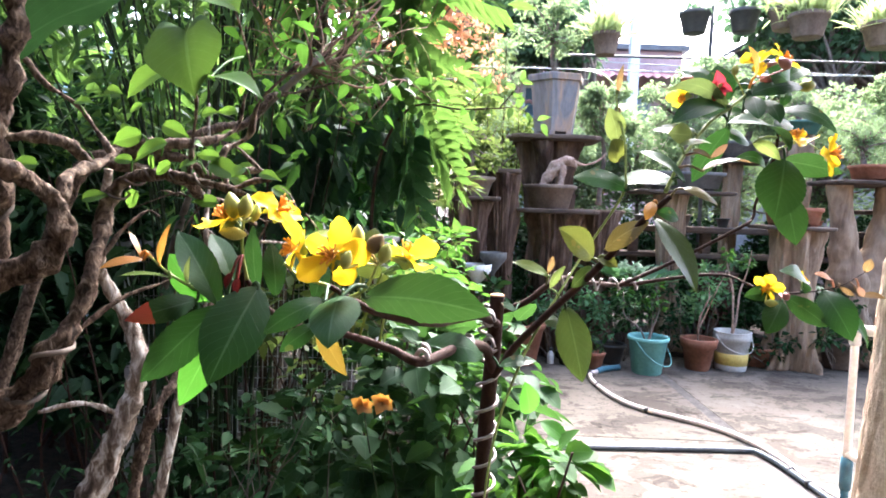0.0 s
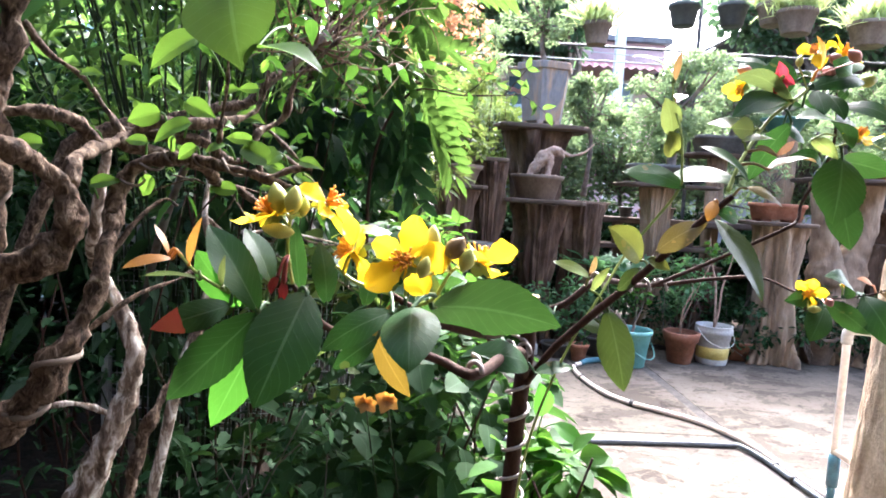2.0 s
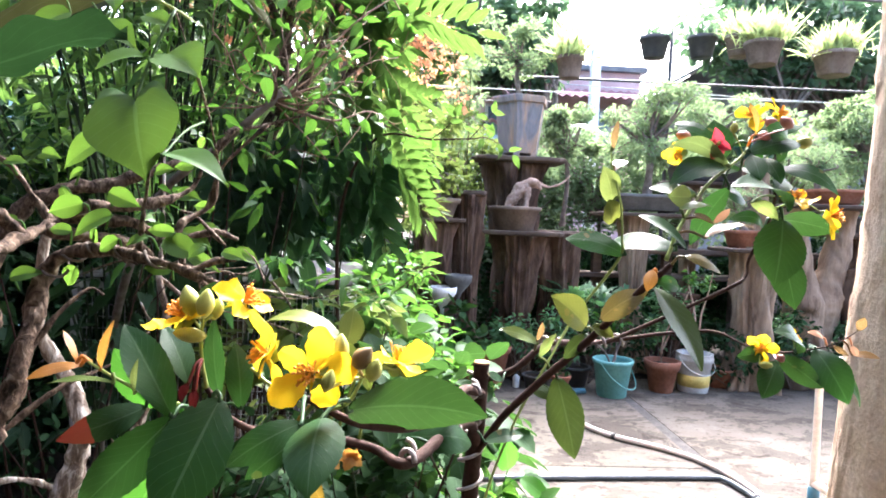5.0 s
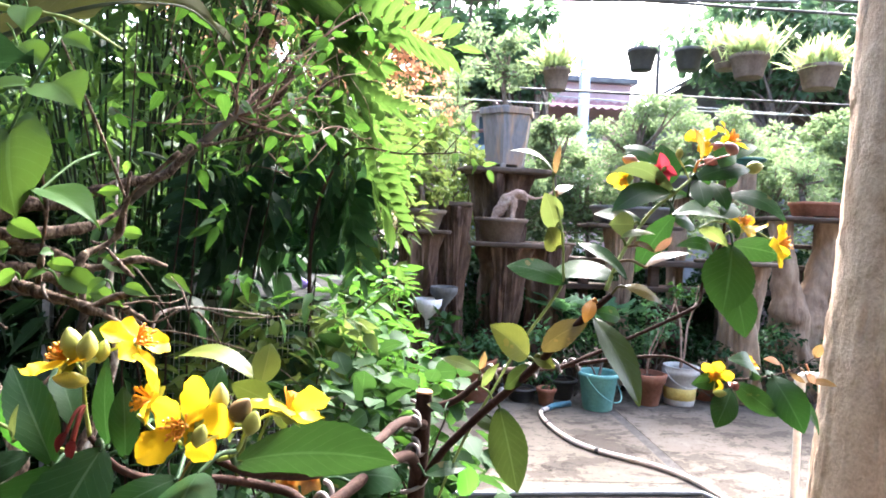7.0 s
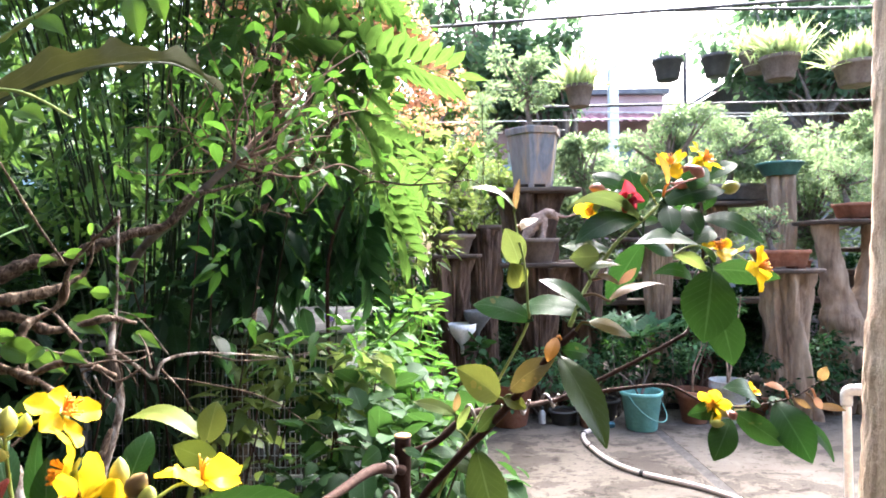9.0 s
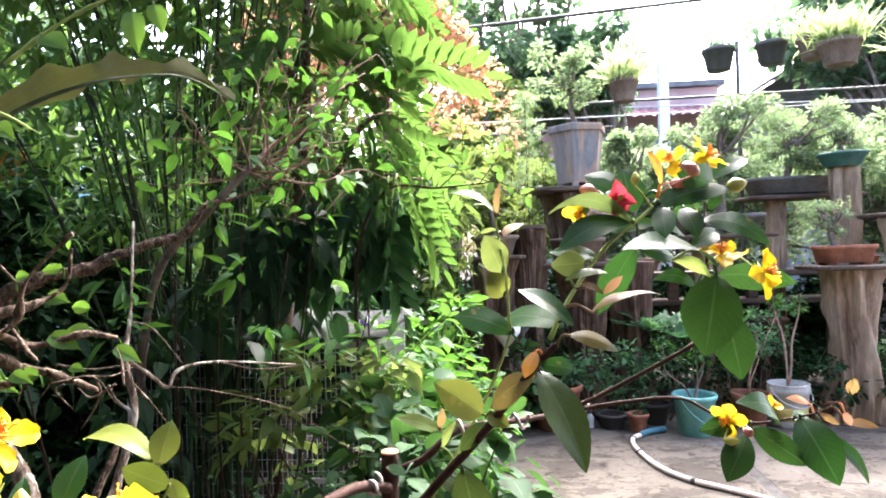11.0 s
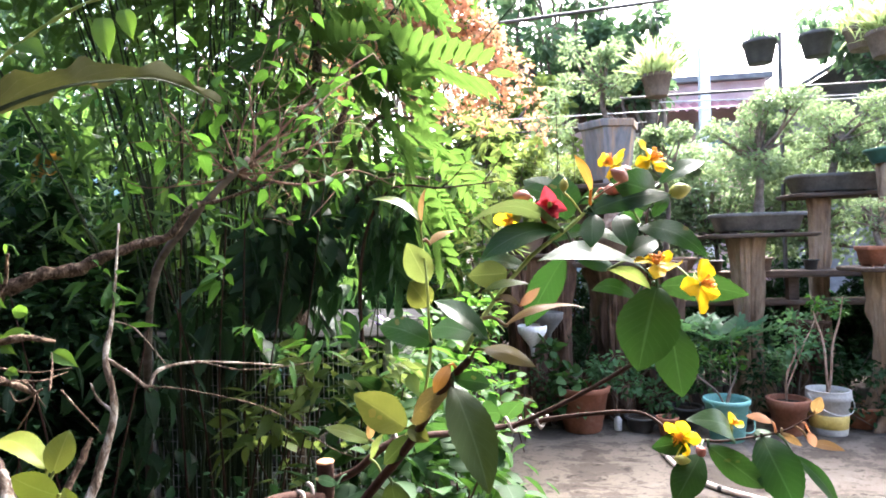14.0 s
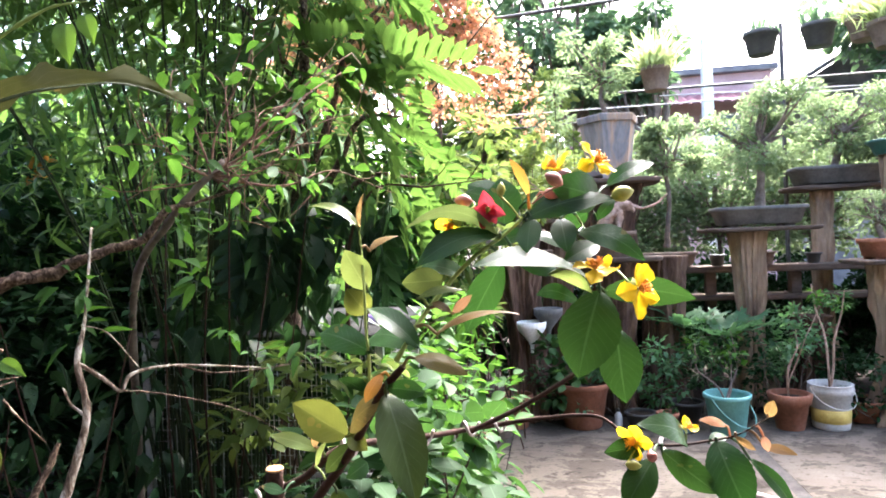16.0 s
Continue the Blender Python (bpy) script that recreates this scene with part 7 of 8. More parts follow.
pts = [(0.094 + 0.0150 * math.cos(a), 1.094 + 0.0150 * math.sin(a), 0.55 + 0.0062 * a, 0.0024) for a in [i * 0.5 for i in range(156)]]
link_mesh("wire", *tube(pts, 7, 1), M["wire"], ochna, "thick training wire wound round the trunk")
# low limb to the left cluster
twig("branch", "twig", (0.100, 1.09, 0.94, 0.0066), (0.085, 1.04, 0.985, 0.0066), (0.05, 0.93, 1.01, 0.0056), (0.011, 0.835, 1.016, 0.0050), (-0.02, 0.849, 1.024, 0.0040), (-0.066, 0.822, 1.044, 0.0033), (-0.095, 0.79, 1.055, 0.0030), (-0.115, 0.76, 1.075, 0.0026), (-0.13, 0.75, 1.10, 0.0020))
twig("branch", "twig", (0.102, 1.075, 1.01, 0.0059), (0.075, 1.02, 1.03, 0.0056), (0.05, 0.90, 1.047, 0.0040), (0.02, 0.80, 1.06, 0.0033), (-0.02, 0.755, 1.075, 0.0030), (-0.045, 0.74, 1.09, 0.0026), (-0.06, 0.735, 1.10, 0.0020))
twig("shoot", "stemgreen", (-0.115, 0.76, 1.075, 0.0018), (-0.155, 0.775, 1.08, 0.0017), (-0.18, 0.78, 1.085, 0.0015), (-0.205, 0.775, 1.10, 0.0012), (-0.208, 0.745, 1.118, 0.0009))
twig("shoot", "stemgreen", (-0.13, 0.75, 1.10, 0.0015), (-0.135, 0.752, 1.125, 0.0013), (-0.132, 0.745, 1.15, 0.0011))
twig("shoot", "stemgreen", (-0.045, 0.74, 1.09, 0.0017), (-0.03, 0.725, 1.10, 0.0015), (-0.02, 0.715, 1.12, 0.0012))
twig("shoot", "stemgreen", (-0.06, 0.735, 1.10, 0.0015), (-0.085, 0.745, 1.105, 0.0013), (-0.10, 0.75, 1.115, 0.0011))
# right-hand limbs
twig("branch", "twig", (0.104, 1.10, 1.02, 0.0044), (0.142, 1.077, 1.042, 0.0044), (0.185, 1.093, 1.071, 0.0041), (0.26, 1.19, 1.055, 0.0037), (0.329, 1.265, 1.047, 0.0034), (0.40, 1.25, 1.062, 0.0030), (0.465, 1.225, 1.072, 0.0022), (0.50, 1.19, 1.058, 0.0017), (0.54, 1.175, 1.053, 0.0015), (0.594, 1.18, 1.059, 0.0013), (0.619, 1.17, 1.07, 0.0009), (0.645, 1.165, 1.089, 0.0006))
twig("branch", "twig", (0.304, 1.24, 1.046, 0.0034), (0.38, 1.22, 1.088, 0.0028), (0.446, 1.15, 1.145, 0.0025), (0.468, 1.15, 1.162, 0.0023), (0.473, 1.153, 1.185, 0.0022), (0.465, 1.11, 1.22, 0.0021), (0.457, 1.075, 1.253, 0.0019), (0.454, 1.07, 1.295, 0.0015), (0.463, 1.09, 1.33, 0.0010))
twig("branch", "twig", (0.098, 1.085, 0.93, 0.0044), (0.13, 1.07, 0.985, 0.0047), (0.17, 1.05, 1.035, 0.0047), (0.215, 1.02, 1.09, 0.0044), (0.262, 0.975, 1.16, 0.0039), (0.285, 0.965, 1.185, 0.0030))
twig("shoot", "stemgreen", (0.279, 0.965, 1.19, 0.0024), (0.302, 0.985, 1.229, 0.0022), (0.339, 1.01, 1.273, 0.002), (0.37, 1.024, 1.296, 0.0019), (0.392, 1.03, 1.315, 0.0016), (0.405, 1.045, 1.335, 0.0012))
twig("shoot", "stemgreen", (0.088, 1.09, 0.6, 0.0016), (0.092, 1.065, 0.75, 0.0016), (0.102, 1.06, 0.85, 0.0016), (0.121, 1.06, 0.925, 0.0016), (0.15, 1.062, 0.998, 0.0016), (0.185, 1.07, 1.06, 0.0016), (0.215, 1.08, 1.11, 0.0016), (0.241, 1.008, 1.184, 0.0016), (0.242, 1.0, 1.21, 0.0015), (0.24, 1.005, 1.25, 0.0013), (0.234, 1.02, 1.287, 0.0011), (0.231, 1.022, 1.315, 0.0008))
twig("shoot", "stemgreen", (0.457, 1.075, 1.253, 0.0015), (0.475, 1.05, 1.262, 0.0011), (0.488, 1.03, 1.25, 0.0008))
twig("shoot", "stemgreen", (0.37, 1.024, 1.296, 0.0013), (0.358, 1.035, 1.31, 0.0011), (0.345, 1.045, 1.328, 0.0008))
twig("shoot", "stemgreen", (0.454, 1.07, 1.295, 0.0013), (0.44, 1.075, 1.325, 0.0011), (0.432, 1.08, 1.355, 0.0008))
for x, y, z, r in ((0.185, 1.093, 1.071, 0.0073), (0.25, 1.18, 1.056, 0.0069), (0.30, 1.24, 1.05, 0.0066), (0.335, 1.265, 1.048, 0.0063)):
    pts = [(x - 0.008 + 0.003 * i, y + (r + 0.002) * math.cos(i * 0.9), z + (r + 0.002) * math.sin(i * 0.9), 0.0022) for i in range(9)]
    link_mesh("wire", *tube(pts, 7, 3), M["wire"], ochna)
for x, y, z, r in ((0.09, 1.05, 0.985, 0.0083), (0.06, 0.955, 1.005, 0.0073), (0.012, 0.84, 1.018, 0.0066), (0.09, 1.045, 1.02, 0.0073)):
    pts = [(x + (r + 0.002) * math.cos(i * 0.9) * 0.7, y - 0.008 + 0.0035 * i, z + (r + 0.002) * math.sin(i * 0.9), 0.0024) for i in range(10)]
    link_mesh("wire", *tube(pts, 7, 3), M["wire"], ochna)


def ochna_leaf(base, tip, w, up, material, curl):
    """A stiff toothed blade with its face towards up; w: half its width over its length."""
    r = random.Random(int(base[0] * 7919 + tip[2] * 104729))
    up = tuple(v + r.uniform(-0.08, 0.08) for v in up)
    return grown_leaf(ochna, base, tip, w, up, material, acute, 27, 9, r.uniform(-0.1, 0.1), curl * r.uniform(0.8, 1.2), 0.045, r.uniform(0.003, 0.012), "leaf", nearest(base), 0.0011 + 0.006 * math.dist(base, tip))


ochna_leaf((0.237, 1.025, 1.250), (0.220, 1.010, 1.290), 0.32, (0.27, -0.93, -0.24), "lime", 0.08)
ochna_leaf((0.238, 1.020, 1.227), (0.224, 1.000, 1.253), 0.39, (0.43, -0.81, -0.39), "limeold", 0.06)
ochna_leaf((0.233, 1.020, 1.310), (0.180, 1.020, 1.334), 0.15, (0.38, -0.38, 0.84), "lime", 0.18)
ochna_leaf((0.233, 1.020, 1.310), (0.238, 1.020, 1.344), 0.12, (-0.56, -0.82, 0.08), "bronze", 0.1)
ochna_leaf((0.239, 1.030, 1.288), (0.262, 1.060, 1.302), 0.20, (-0.03, -0.40, 0.91), "bronze", 0.15)
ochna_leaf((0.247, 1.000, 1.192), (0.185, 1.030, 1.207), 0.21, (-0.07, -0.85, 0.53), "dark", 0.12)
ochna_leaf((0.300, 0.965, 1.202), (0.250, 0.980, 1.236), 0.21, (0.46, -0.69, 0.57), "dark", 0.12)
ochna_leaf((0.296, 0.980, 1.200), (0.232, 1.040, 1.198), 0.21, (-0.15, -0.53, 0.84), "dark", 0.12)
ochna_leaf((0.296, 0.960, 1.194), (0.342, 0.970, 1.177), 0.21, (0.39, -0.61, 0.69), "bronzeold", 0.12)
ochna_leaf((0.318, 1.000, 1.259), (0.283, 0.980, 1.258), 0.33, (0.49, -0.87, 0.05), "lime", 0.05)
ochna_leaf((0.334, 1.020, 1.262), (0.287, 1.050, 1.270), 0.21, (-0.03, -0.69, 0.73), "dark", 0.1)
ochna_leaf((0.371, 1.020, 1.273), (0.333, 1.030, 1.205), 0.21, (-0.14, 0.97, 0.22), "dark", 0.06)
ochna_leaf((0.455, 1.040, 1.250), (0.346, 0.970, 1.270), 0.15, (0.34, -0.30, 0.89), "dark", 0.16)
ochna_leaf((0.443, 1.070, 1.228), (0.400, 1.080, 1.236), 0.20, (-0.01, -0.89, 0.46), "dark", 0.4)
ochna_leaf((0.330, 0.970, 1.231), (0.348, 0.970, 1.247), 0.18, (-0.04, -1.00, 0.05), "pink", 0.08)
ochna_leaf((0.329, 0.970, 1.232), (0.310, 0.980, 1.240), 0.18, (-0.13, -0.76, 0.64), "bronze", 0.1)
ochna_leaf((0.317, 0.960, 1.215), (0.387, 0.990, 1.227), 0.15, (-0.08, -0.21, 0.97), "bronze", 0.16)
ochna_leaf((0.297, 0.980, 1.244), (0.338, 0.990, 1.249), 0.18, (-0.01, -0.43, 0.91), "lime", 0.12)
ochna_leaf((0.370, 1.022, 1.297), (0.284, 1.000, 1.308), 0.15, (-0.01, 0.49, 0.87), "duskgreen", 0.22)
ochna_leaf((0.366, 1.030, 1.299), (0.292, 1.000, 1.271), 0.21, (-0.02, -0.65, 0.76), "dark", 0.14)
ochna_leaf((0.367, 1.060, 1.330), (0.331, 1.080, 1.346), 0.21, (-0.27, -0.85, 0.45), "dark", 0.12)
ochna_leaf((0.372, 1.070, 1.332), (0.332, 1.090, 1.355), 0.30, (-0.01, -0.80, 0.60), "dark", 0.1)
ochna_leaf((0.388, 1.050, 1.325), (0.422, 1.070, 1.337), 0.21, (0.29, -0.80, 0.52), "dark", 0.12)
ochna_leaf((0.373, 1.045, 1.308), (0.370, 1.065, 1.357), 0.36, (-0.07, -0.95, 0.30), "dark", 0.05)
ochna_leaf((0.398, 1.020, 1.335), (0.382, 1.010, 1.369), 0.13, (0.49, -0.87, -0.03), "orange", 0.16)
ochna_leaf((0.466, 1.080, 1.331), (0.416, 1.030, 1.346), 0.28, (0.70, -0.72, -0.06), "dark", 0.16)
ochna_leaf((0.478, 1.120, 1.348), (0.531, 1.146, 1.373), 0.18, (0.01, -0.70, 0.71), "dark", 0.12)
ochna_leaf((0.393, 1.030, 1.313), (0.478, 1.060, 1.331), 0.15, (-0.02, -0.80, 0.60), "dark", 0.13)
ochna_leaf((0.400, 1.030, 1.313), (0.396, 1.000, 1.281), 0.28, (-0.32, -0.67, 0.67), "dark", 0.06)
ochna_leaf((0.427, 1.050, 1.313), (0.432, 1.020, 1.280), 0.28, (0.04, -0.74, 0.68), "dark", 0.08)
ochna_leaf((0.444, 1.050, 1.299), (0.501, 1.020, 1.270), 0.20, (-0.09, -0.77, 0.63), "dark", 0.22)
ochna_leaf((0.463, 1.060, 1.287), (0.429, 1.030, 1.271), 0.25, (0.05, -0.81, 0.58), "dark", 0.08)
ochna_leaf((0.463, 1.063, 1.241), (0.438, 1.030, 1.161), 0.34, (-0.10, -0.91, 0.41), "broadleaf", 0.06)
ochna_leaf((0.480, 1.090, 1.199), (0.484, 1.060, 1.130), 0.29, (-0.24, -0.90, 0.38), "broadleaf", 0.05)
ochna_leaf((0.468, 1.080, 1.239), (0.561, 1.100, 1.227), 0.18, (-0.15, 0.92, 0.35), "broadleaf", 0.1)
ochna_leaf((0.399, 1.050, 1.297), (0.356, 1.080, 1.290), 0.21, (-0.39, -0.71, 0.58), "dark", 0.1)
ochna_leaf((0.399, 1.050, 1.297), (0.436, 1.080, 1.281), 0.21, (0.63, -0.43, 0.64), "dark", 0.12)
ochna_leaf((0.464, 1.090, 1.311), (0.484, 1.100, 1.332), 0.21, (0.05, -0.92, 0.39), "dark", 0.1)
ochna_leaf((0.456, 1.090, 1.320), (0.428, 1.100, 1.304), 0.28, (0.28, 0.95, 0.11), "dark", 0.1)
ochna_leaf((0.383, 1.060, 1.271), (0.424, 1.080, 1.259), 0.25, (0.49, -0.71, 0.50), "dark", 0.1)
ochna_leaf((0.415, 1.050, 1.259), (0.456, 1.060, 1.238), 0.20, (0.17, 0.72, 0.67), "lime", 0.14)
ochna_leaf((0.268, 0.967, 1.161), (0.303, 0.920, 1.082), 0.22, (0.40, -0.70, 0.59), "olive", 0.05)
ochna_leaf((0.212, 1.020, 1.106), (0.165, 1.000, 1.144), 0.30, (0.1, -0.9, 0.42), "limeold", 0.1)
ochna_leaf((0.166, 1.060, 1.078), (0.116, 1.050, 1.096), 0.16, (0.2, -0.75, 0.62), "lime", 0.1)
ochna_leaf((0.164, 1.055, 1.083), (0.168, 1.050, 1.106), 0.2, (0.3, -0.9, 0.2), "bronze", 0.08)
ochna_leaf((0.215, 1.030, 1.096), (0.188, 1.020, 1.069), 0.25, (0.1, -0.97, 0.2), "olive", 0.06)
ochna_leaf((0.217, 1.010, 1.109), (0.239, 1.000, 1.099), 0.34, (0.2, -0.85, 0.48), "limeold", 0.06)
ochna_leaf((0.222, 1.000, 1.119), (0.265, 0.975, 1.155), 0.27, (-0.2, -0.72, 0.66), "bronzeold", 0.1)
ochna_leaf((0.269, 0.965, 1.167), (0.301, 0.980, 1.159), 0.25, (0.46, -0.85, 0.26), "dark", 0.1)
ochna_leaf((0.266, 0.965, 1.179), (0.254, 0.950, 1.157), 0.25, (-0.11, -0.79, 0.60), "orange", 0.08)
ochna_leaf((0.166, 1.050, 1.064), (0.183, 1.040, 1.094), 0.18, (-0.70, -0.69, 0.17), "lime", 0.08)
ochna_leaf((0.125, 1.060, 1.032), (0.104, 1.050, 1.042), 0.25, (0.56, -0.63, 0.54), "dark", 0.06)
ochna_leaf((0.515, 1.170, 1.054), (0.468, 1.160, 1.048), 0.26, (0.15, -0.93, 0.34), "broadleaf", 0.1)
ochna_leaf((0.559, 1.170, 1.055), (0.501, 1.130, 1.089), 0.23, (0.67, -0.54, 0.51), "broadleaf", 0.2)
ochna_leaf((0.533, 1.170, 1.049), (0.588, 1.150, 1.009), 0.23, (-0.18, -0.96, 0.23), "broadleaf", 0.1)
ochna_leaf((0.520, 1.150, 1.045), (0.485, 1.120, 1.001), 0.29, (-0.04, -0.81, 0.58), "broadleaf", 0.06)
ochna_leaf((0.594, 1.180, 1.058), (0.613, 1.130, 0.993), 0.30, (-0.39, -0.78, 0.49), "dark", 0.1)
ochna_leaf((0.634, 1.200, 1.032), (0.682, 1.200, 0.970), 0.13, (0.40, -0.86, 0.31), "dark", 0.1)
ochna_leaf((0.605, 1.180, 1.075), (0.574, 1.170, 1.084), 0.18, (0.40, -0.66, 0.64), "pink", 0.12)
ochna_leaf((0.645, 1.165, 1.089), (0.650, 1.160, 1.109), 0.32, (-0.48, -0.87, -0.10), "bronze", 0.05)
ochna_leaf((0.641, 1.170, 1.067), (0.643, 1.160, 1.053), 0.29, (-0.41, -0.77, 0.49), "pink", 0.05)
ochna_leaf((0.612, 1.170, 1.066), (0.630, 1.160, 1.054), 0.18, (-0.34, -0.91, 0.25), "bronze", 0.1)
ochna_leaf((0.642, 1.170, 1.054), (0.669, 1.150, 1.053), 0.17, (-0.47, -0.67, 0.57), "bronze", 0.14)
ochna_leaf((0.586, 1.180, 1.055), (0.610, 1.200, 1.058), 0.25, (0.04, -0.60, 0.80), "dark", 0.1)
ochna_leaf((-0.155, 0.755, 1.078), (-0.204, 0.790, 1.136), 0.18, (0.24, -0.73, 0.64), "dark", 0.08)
ochna_leaf((-0.151, 0.775, 1.096), (-0.179, 0.800, 1.134), 0.21, (0.42, -0.59, 0.69), "dark", 0.08)
ochna_leaf((-0.178, 0.785, 1.075), (-0.216, 0.800, 1.115), 0.23, (-0.15, -0.96, 0.22), "green", 0.06)
ochna_leaf((-0.173, 0.780, 1.076), (-0.200, 0.790, 1.109), 0.15, (-0.20, -0.97, 0.13), "green", 0.06)
ochna_leaf((-0.181, 0.775, 1.078), (-0.223, 0.735, 1.066), 0.19, (0.60, -0.73, 0.32), "redtip", 0.14)
ochna_leaf((-0.156, 0.760, 1.076), (-0.213, 0.740, 1.015), 0.20, (0.18, -0.97, 0.15), "dark", 0.1)
ochna_leaf((-0.156, 0.775, 1.062), (-0.185, 0.750, 0.993), 0.20, (0.24, -0.94, 0.24), "green", 0.05)
ochna_leaf((-0.118, 0.742, 1.096), (-0.139, 0.690, 1.030), 0.28, (0.30, -0.79, 0.53), "dark", 0.06)
ochna_leaf((-0.127, 0.770, 1.086), (-0.138, 0.790, 1.143), 0.15, (-0.27, -0.92, 0.27), "dark", 0.05)
ochna_leaf((-0.105, 0.745, 1.088), (-0.114, 0.760, 1.131), 0.21, (0.38, -0.84, 0.37), "dark", 0.1)
ochna_leaf((-0.056, 0.700, 1.094), (-0.099, 0.690, 1.069), 0.21, (-0.14, -0.81, 0.57), "dark", 0.14)
ochna_leaf((-0.043, 0.700, 1.098), (-0.043, 0.645, 1.071), 0.30, (-0.07, -0.77, 0.63), "dark", 0.12)
ochna_leaf((-0.070, 0.740, 1.072), (-0.042, 0.720, 1.032), 0.18, (-0.43, -0.89, 0.14), "olddead", 0.06)
ochna_leaf((-0.031, 0.728, 1.093), (0.073, 0.790, 1.071), 0.20, (-0.40, 0.82, 0.41), "broadleaf", 0.1)
ochna_leaf((0.003, 0.900, 1.013), (0.077, 0.940, 0.995), 0.20, (0.40, -0.70, 0.60), "dark", 0.22)
ochna_leaf((-0.064, 0.770, 1.110), (-0.058, 0.790, 1.140), 0.30, (0.14, -0.84, 0.53), "dark", 0.05)
ochna_leaf((-0.049, 0.860, 1.113), (-0.123, 0.880, 1.124), 0.18, (0.08, -0.24, 0.97), "lemon", 0.2)
ochna_leaf((-0.045, 0.860, 1.109), (-0.041, 0.875, 1.141), 0.34, (0.35, -0.87, 0.36), "limeold", 0.06)
ochna_leaf((-0.031, 0.850, 1.096), (-0.064, 0.840, 1.114), 0.30, (0.40, -0.88, 0.25), "lemon", 0.12)
ochna_leaf((-0.024, 0.860, 1.071), (-0.035, 0.860, 1.099), 0.25, (0.55, -0.81, 0.22), "lemon", 0.08)
ochna_leaf((-0.095, 0.770, 1.100), (-0.104, 0.790, 1.125), 0.20, (0.23, -0.72, 0.66), "dark", 0.08)
ochna_leaf((-0.081, 0.780, 1.081), (-0.076, 0.800, 1.113), 0.23, (0.15, -0.85, 0.51), "dark", 0.06)
ochna_leaf((-0.049, 0.735, 1.093), (-0.055, 0.720, 1.062), 0.20, (0.12, -0.90, 0.41), "dark", 0.06)
ochna_leaf((-0.215, 0.750, 1.114), (-0.243, 0.735, 1.107), 0.15, (0.15, -0.63, 0.76), "orange", 0.12)
ochna_leaf((-0.215, 0.745, 1.117), (-0.230, 0.755, 1.137), 0.12, (0.69, -0.30, 0.66), "orange", 0.05)
ochna_leaf((-0.207, 0.760, 1.108), (-0.200, 0.765, 1.143), 0.12, (-0.39, -0.90, 0.21), "orange", 0.06)
ochna_leaf((-0.181, 0.755, 1.094), (-0.181, 0.760, 1.117), 0.12, (-0.32, -0.93, 0.20), "lime", 0.1)
ochna_leaf((-0.202, 0.770, 1.097), (-0.242, 0.760, 1.098), 0.10, (0.10, -0.30, 0.95), "lime", 0.1)
ochna_leaf((0.105, 1.050, 0.959), (0.155, 1.060, 0.965), 0.20, (-0.09, -0.58, 0.81), "dark", 0.1)
ochna_leaf((0.188, 1.050, 1.041), (0.211, 1.035, 0.946), 0.24, (0.12, -0.97, 0.2), "olive", 0.06)
ochna_leaf((0.192, 1.060, 1.012), (0.160, 1.075, 1.022), 0.28, (0.1, -0.85, 0.5), "olive", 0.06)
ochna_leaf((-0.144, 0.770, 1.147), (-0.137, 0.790, 1.170), 0.25, (-0.90, 0.42, -0.09), "dark", 0.1)
ochna_leaf((-0.067, 0.730, 1.070), (-0.095, 0.720, 1.049), 0.22, (0.11, -0.95, 0.30), "dark", 0.1)


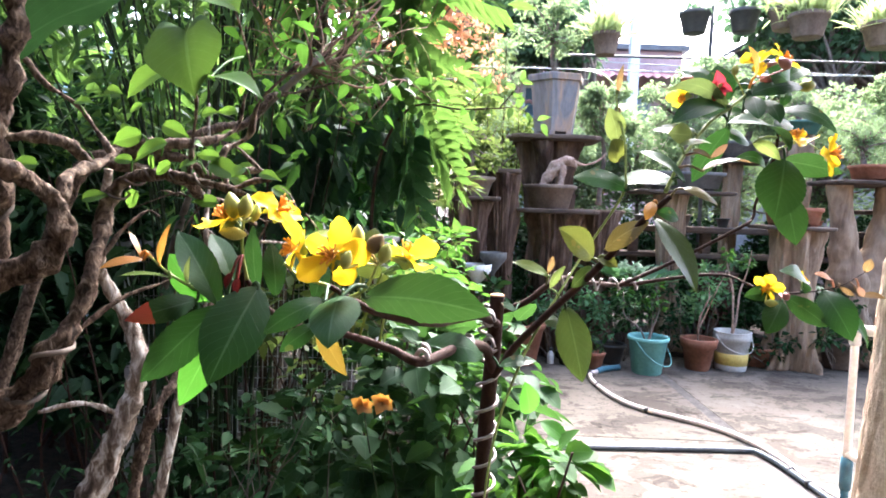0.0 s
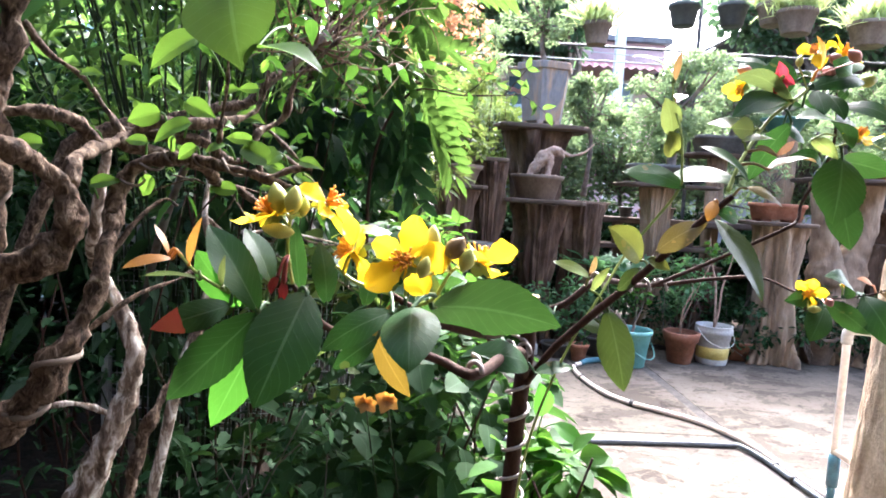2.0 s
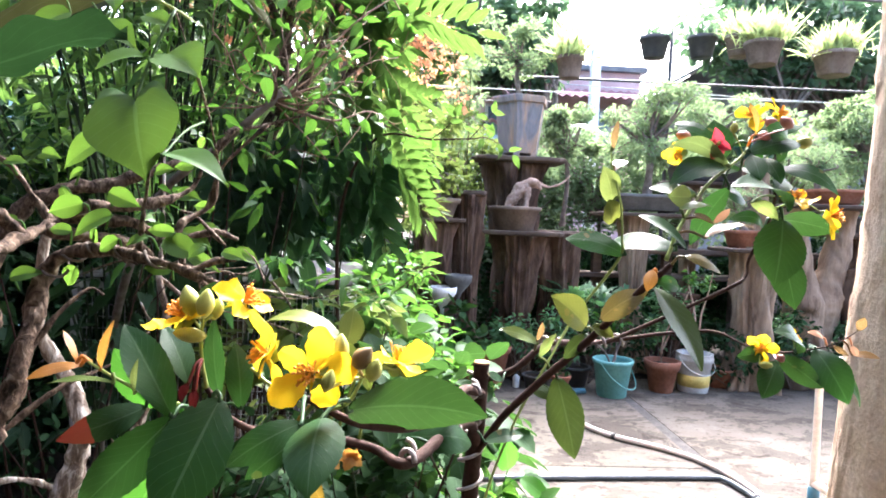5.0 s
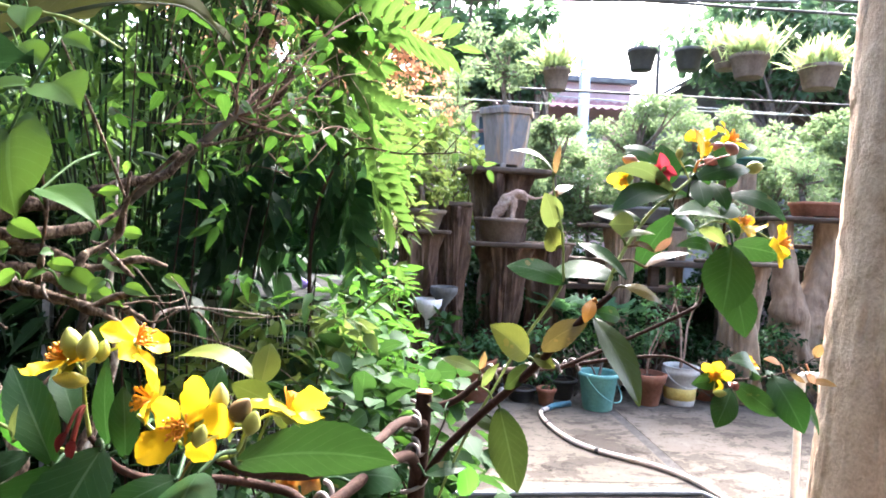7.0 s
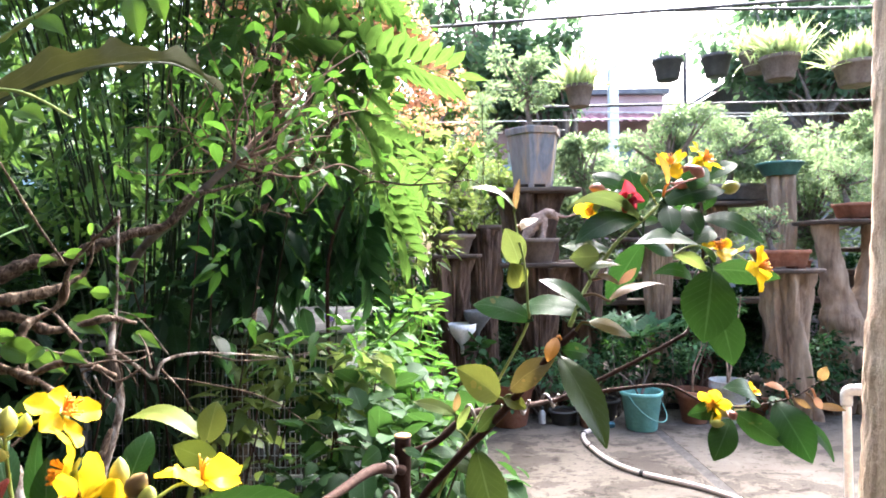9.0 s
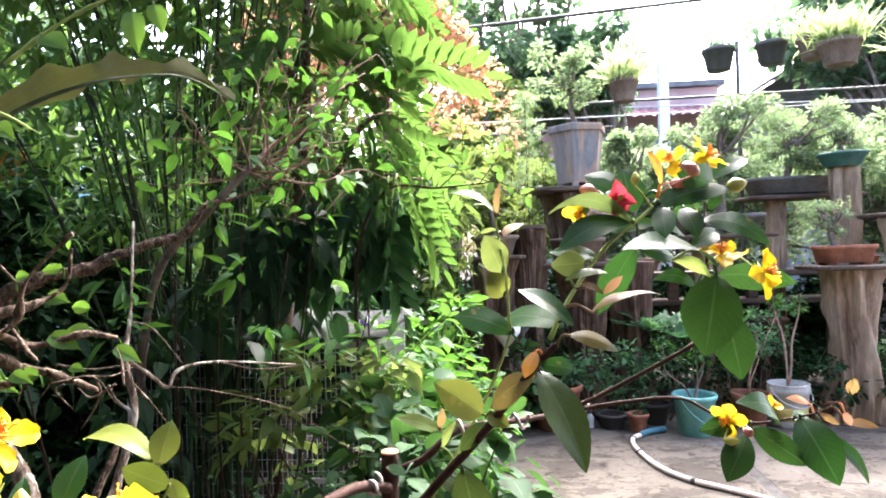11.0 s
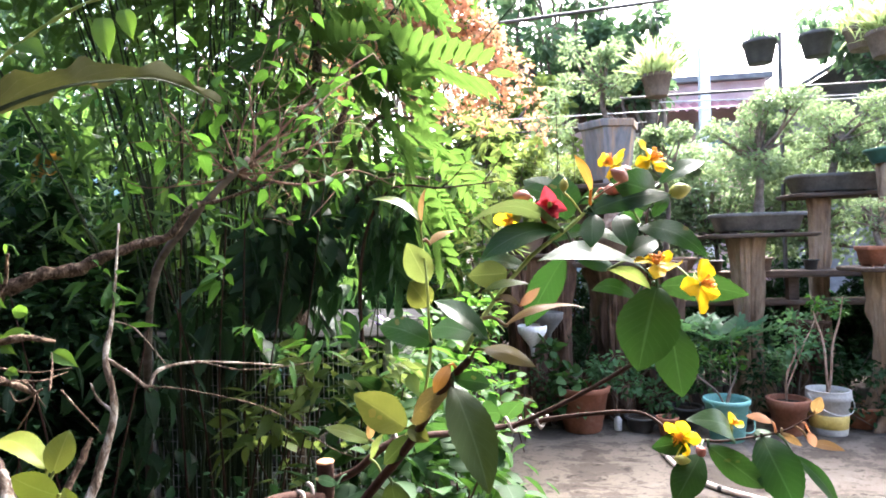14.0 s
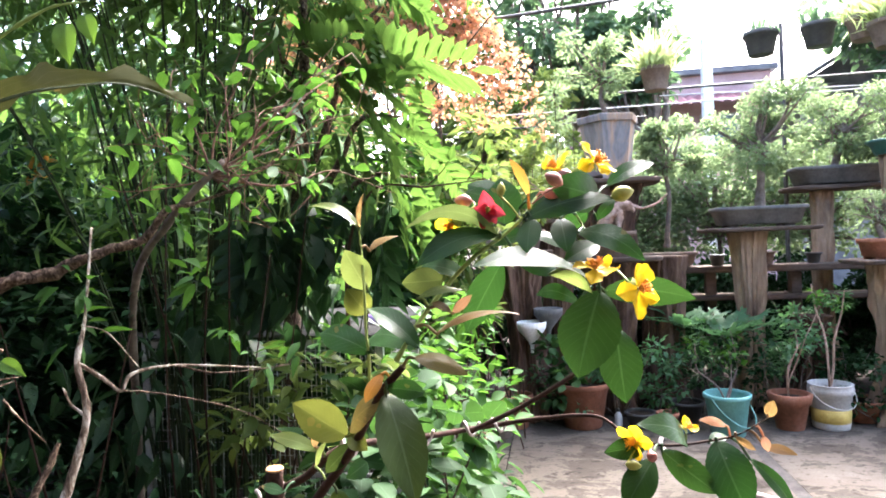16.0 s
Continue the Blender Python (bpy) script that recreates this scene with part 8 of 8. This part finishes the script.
def flower(at, facing, size, seed, petals=5, spread=0.35):
    """Five ruffled petals, a brush of stamens, sepals and a stalk."""
    r = random.Random(seed)
    c, z = Vector(at), Vector(facing).normalized()
    x = z.orthogonal().normalized()
    y = z.cross(x)
    V, F = [], []
    for k in range(5):
        a = 2 * math.pi * k / 5 + 0.6
        d = x * math.cos(a) + y * math.sin(a)
        n = len(V)
        side = z.cross(d)
        for u, w, h in ((0.0, 0.12, -0.03), (0.35, 0.2, -0.1), (0.7, 0.15, -0.16), (1.0, 0.01, -0.2)):
            p = c + size * (d * u * 0.45 + z * h)
            V += [tuple(p - side * size * w), tuple(p + side * size * w)]
        F += [(n + 2 * i, n + 2 * i + 1, n + 2 * i + 3, n + 2 * i + 2) for i in range(3)]
    s = nearest(tuple(c - z * size * 0.2), 0.12)
    sv, sf = tube([(*s, 0.0012), (*((Vector(s) + c) / 2 + Vector((0, 0, 0.003))), 0.0011), (*(c - z * size * 0.12), 0.0013), (*c, 0.002)], 6, 4)
    V, F = join((V, F), (sv, sf))
    fl = link_mesh("flower", V, F, M["stemgreen"], ochna, "yellow five-petalled flower with orange stamens")
    for k in range(petals):
        a = 2 * math.pi * k / 5 + r.uniform(-0.12, 0.12)
        d = x * math.cos(a) + y * math.sin(a)
        b = c + d * size * 0.08
        t = c + d * size * r.uniform(0.84, 1.12) + z * size * r.uniform(-0.4, spread + 0.25)
        grown_leaf(fl, tuple(b), tuple(t), r.uniform(0.33, 0.42), tuple(z + 0.35 * d.cross(z) * r.uniform(-1, 1)), "petal", lambda u: math.sin(math.pi * min(1, u ** 1.35 * 0.91 + 0.05)) ** 0.75 * (1 + 0.07 * math.sin(u * 23 + k)), 15, 9, r.uniform(0.05, 0.3), r.uniform(-0.22, 0.1), 0.0, 0.05, "petal")
    chunks = []
    for k in range(38):
        a, q = r.uniform(0, 6.28), r.uniform(0.05, 0.42)
        d = (x * math.cos(a) + y * math.sin(a)) * q + z * r.uniform(0.35, 0.6)
        e = c + d * size * 0.75
        chunks.append(tube([(*c, 0.0005), (*(c + (e - c) * 0.6), 0.00045), (*e, 0.0005), (*(e + d * size * 0.1), 0.0011), (*(e + d * size * 0.14), 0.0004)], 4, 1))
    link_mesh("stamen_brush", *join(*chunks), M["stamen"], fl)
    return fl


flower((-0.049, 0.689, 1.128), (-0.2, -1, 0.15), 0.026, 1)
flower((-0.087, 0.741, 1.128), (-0.85, -0.55, 0.15), 0.025, 2)
flower((-0.113, 0.775, 1.157), (0.8, -0.25, 0.6), 0.026, 3, 5, 0.05)
flower((-0.147, 0.752, 1.149), (-0.45, -0.35, 0.85), 0.025, 4, 5, 0.2)
flower((0.000, 0.735, 1.124), (0.35, 0.5, 0.75), 0.026, 5)
flower((0.494, 1.020, 1.245), (0.75, -0.6, 0.15), 0.026, 6)
flower((0.458, 1.030, 1.263), (-0.1, -0.35, 0.9), 0.024, 7)
flower((0.464, 1.090, 1.371), (0.75, -0.45, 0.45), 0.025, 8)
flower((0.426, 1.080, 1.366), (-0.75, -0.35, 0.5), 0.024, 9, 4)
flower((0.503, 1.160, 1.062), (-0.7, -0.7, 0.1), 0.023, 10)
flower((0.562, 1.180, 1.072), (0.6, -0.2, 0.6), 0.015, 11, 3)
flower((0.322, 1.045, 1.312), (-0.4, -0.6, -0.6), 0.02, 12, 3)


def bud(at, up, length, width, material):
    c, z = Vector(at), Vector(up).normalized()
    prof = [(0.18, 0.0), (0.62, 0.12), (0.92, 0.3), (1.0, 0.45), (0.86, 0.66), (0.5, 0.86), (0.14, 0.98), (0.02, 1.0)]
    width, length = 0.85 * width, 0.85 * length
    V, F = lathe([(r * width, h * length) for r, h in prof], 12)
    R = z.to_track_quat("Z", "Y").to_matrix()
    V = [tuple(c + R @ Vector((v[0] * (1 + 0.12 * math.cos(5 * math.atan2(v[1], v[0]))), v[1], v[2]))) for v in V]
    s = nearest(at, 0.1)
    sv, sf = tube([(*s, 0.001), (*((Vector(s) + c) / 2 + Vector((0, 0, 0.002))), 0.0009), (*c, 0.0012)], 6, 4)
    return link_mesh("bud", *join((V, F), (sv, sf)), M[material], ochna)


bud((-0.140, 0.750, 1.150), (-0.25, 0, 1), 0.026, 0.0085, "budgreen")
bud((-0.132, 0.745, 1.150), (0.15, 0, 1), 0.024, 0.0075, "budgreen")
bud((-0.127, 0.755, 1.148), (0.2, 0, 1), 0.018, 0.0055, "budgreen")
bud((-0.130, 0.745, 1.137), (-0.95, 0, 0.1), 0.026, 0.0065, "budgreen")
bud((-0.034, 0.700, 1.132), (0.05, 0, 1), 0.022, 0.0065, "budgreen")
bud((-0.024, 0.693, 1.131), (0.6, -0.2, 0.8), 0.020, 0.0075, "budbrown")
bud((-0.014, 0.690, 1.124), (0.3, -0.2, 1), 0.018, 0.006, "budgreen")
bud((-0.040, 0.680, 1.120), (0.3, -0.1, 0.9), 0.016, 0.005, "budgreen")
bud((0.478, 1.070, 1.333), (1, 0, 0.25), 0.026, 0.0095, "budgreen")
bud((0.426, 1.050, 1.358), (0.8, 0, -0.45), 0.022, 0.008, "budred")
bud((0.412, 1.040, 1.338), (0.9, 0, -0.2), 0.020, 0.0075, "budred")
bud((0.340, 1.060, 1.334), (-1, 0, 0.15), 0.022, 0.008, "budred")
bud((0.372, 1.020, 1.335), (0.1, 0, 1), 0.016, 0.005, "budgreen")
bud((0.514, 1.140, 1.050), (0.5, -0.4, 0.4), 0.013, 0.0075, "budred")
bud((0.490, 1.140, 1.042), (0.95, -0.3, 0.05), 0.02, 0.0065, "budgreen")
bud((0.429, 1.000, 1.342), (-0.75, 0, 0.5), 0.021, 0.0075, "budred")
bud((0.3585, 1.03, 1.322), (0.1, -0.6, 0.5), 0.008, 0.003, "budgreen")
for a, L in ((1.75, 0.021), (-0.25, 0.018), (-1.9, 0.019), (2.9, 0.014), (-1.0, 0.015)):
    grown_leaf(ochna, (0.3585, 1.038, 1.322), (0.3585 + L * math.cos(a), 1.03, 1.322 + L * math.sin(a)), 0.36, (0, -1, 0.2), "redleaf", oval, 9, 5, 0.3, 0.15, name="sepal")
for i, (x, y, z) in enumerate(((-0.137, 0.735, 1.108), (-0.132, 0.733, 1.104), (-0.135, 0.733, 1.093), (-0.136, 0.735, 1.085))):
    grown_leaf(ochna, (x, y, z), (x + 0.004 * (i - 1), y - 0.003, z - 0.013), 0.26, (0.4 * (i - 1), -1, 0.2), "withered", oval, 7, 5, name="withered_sepal", stalk=(-0.134, 0.75, 1.12))
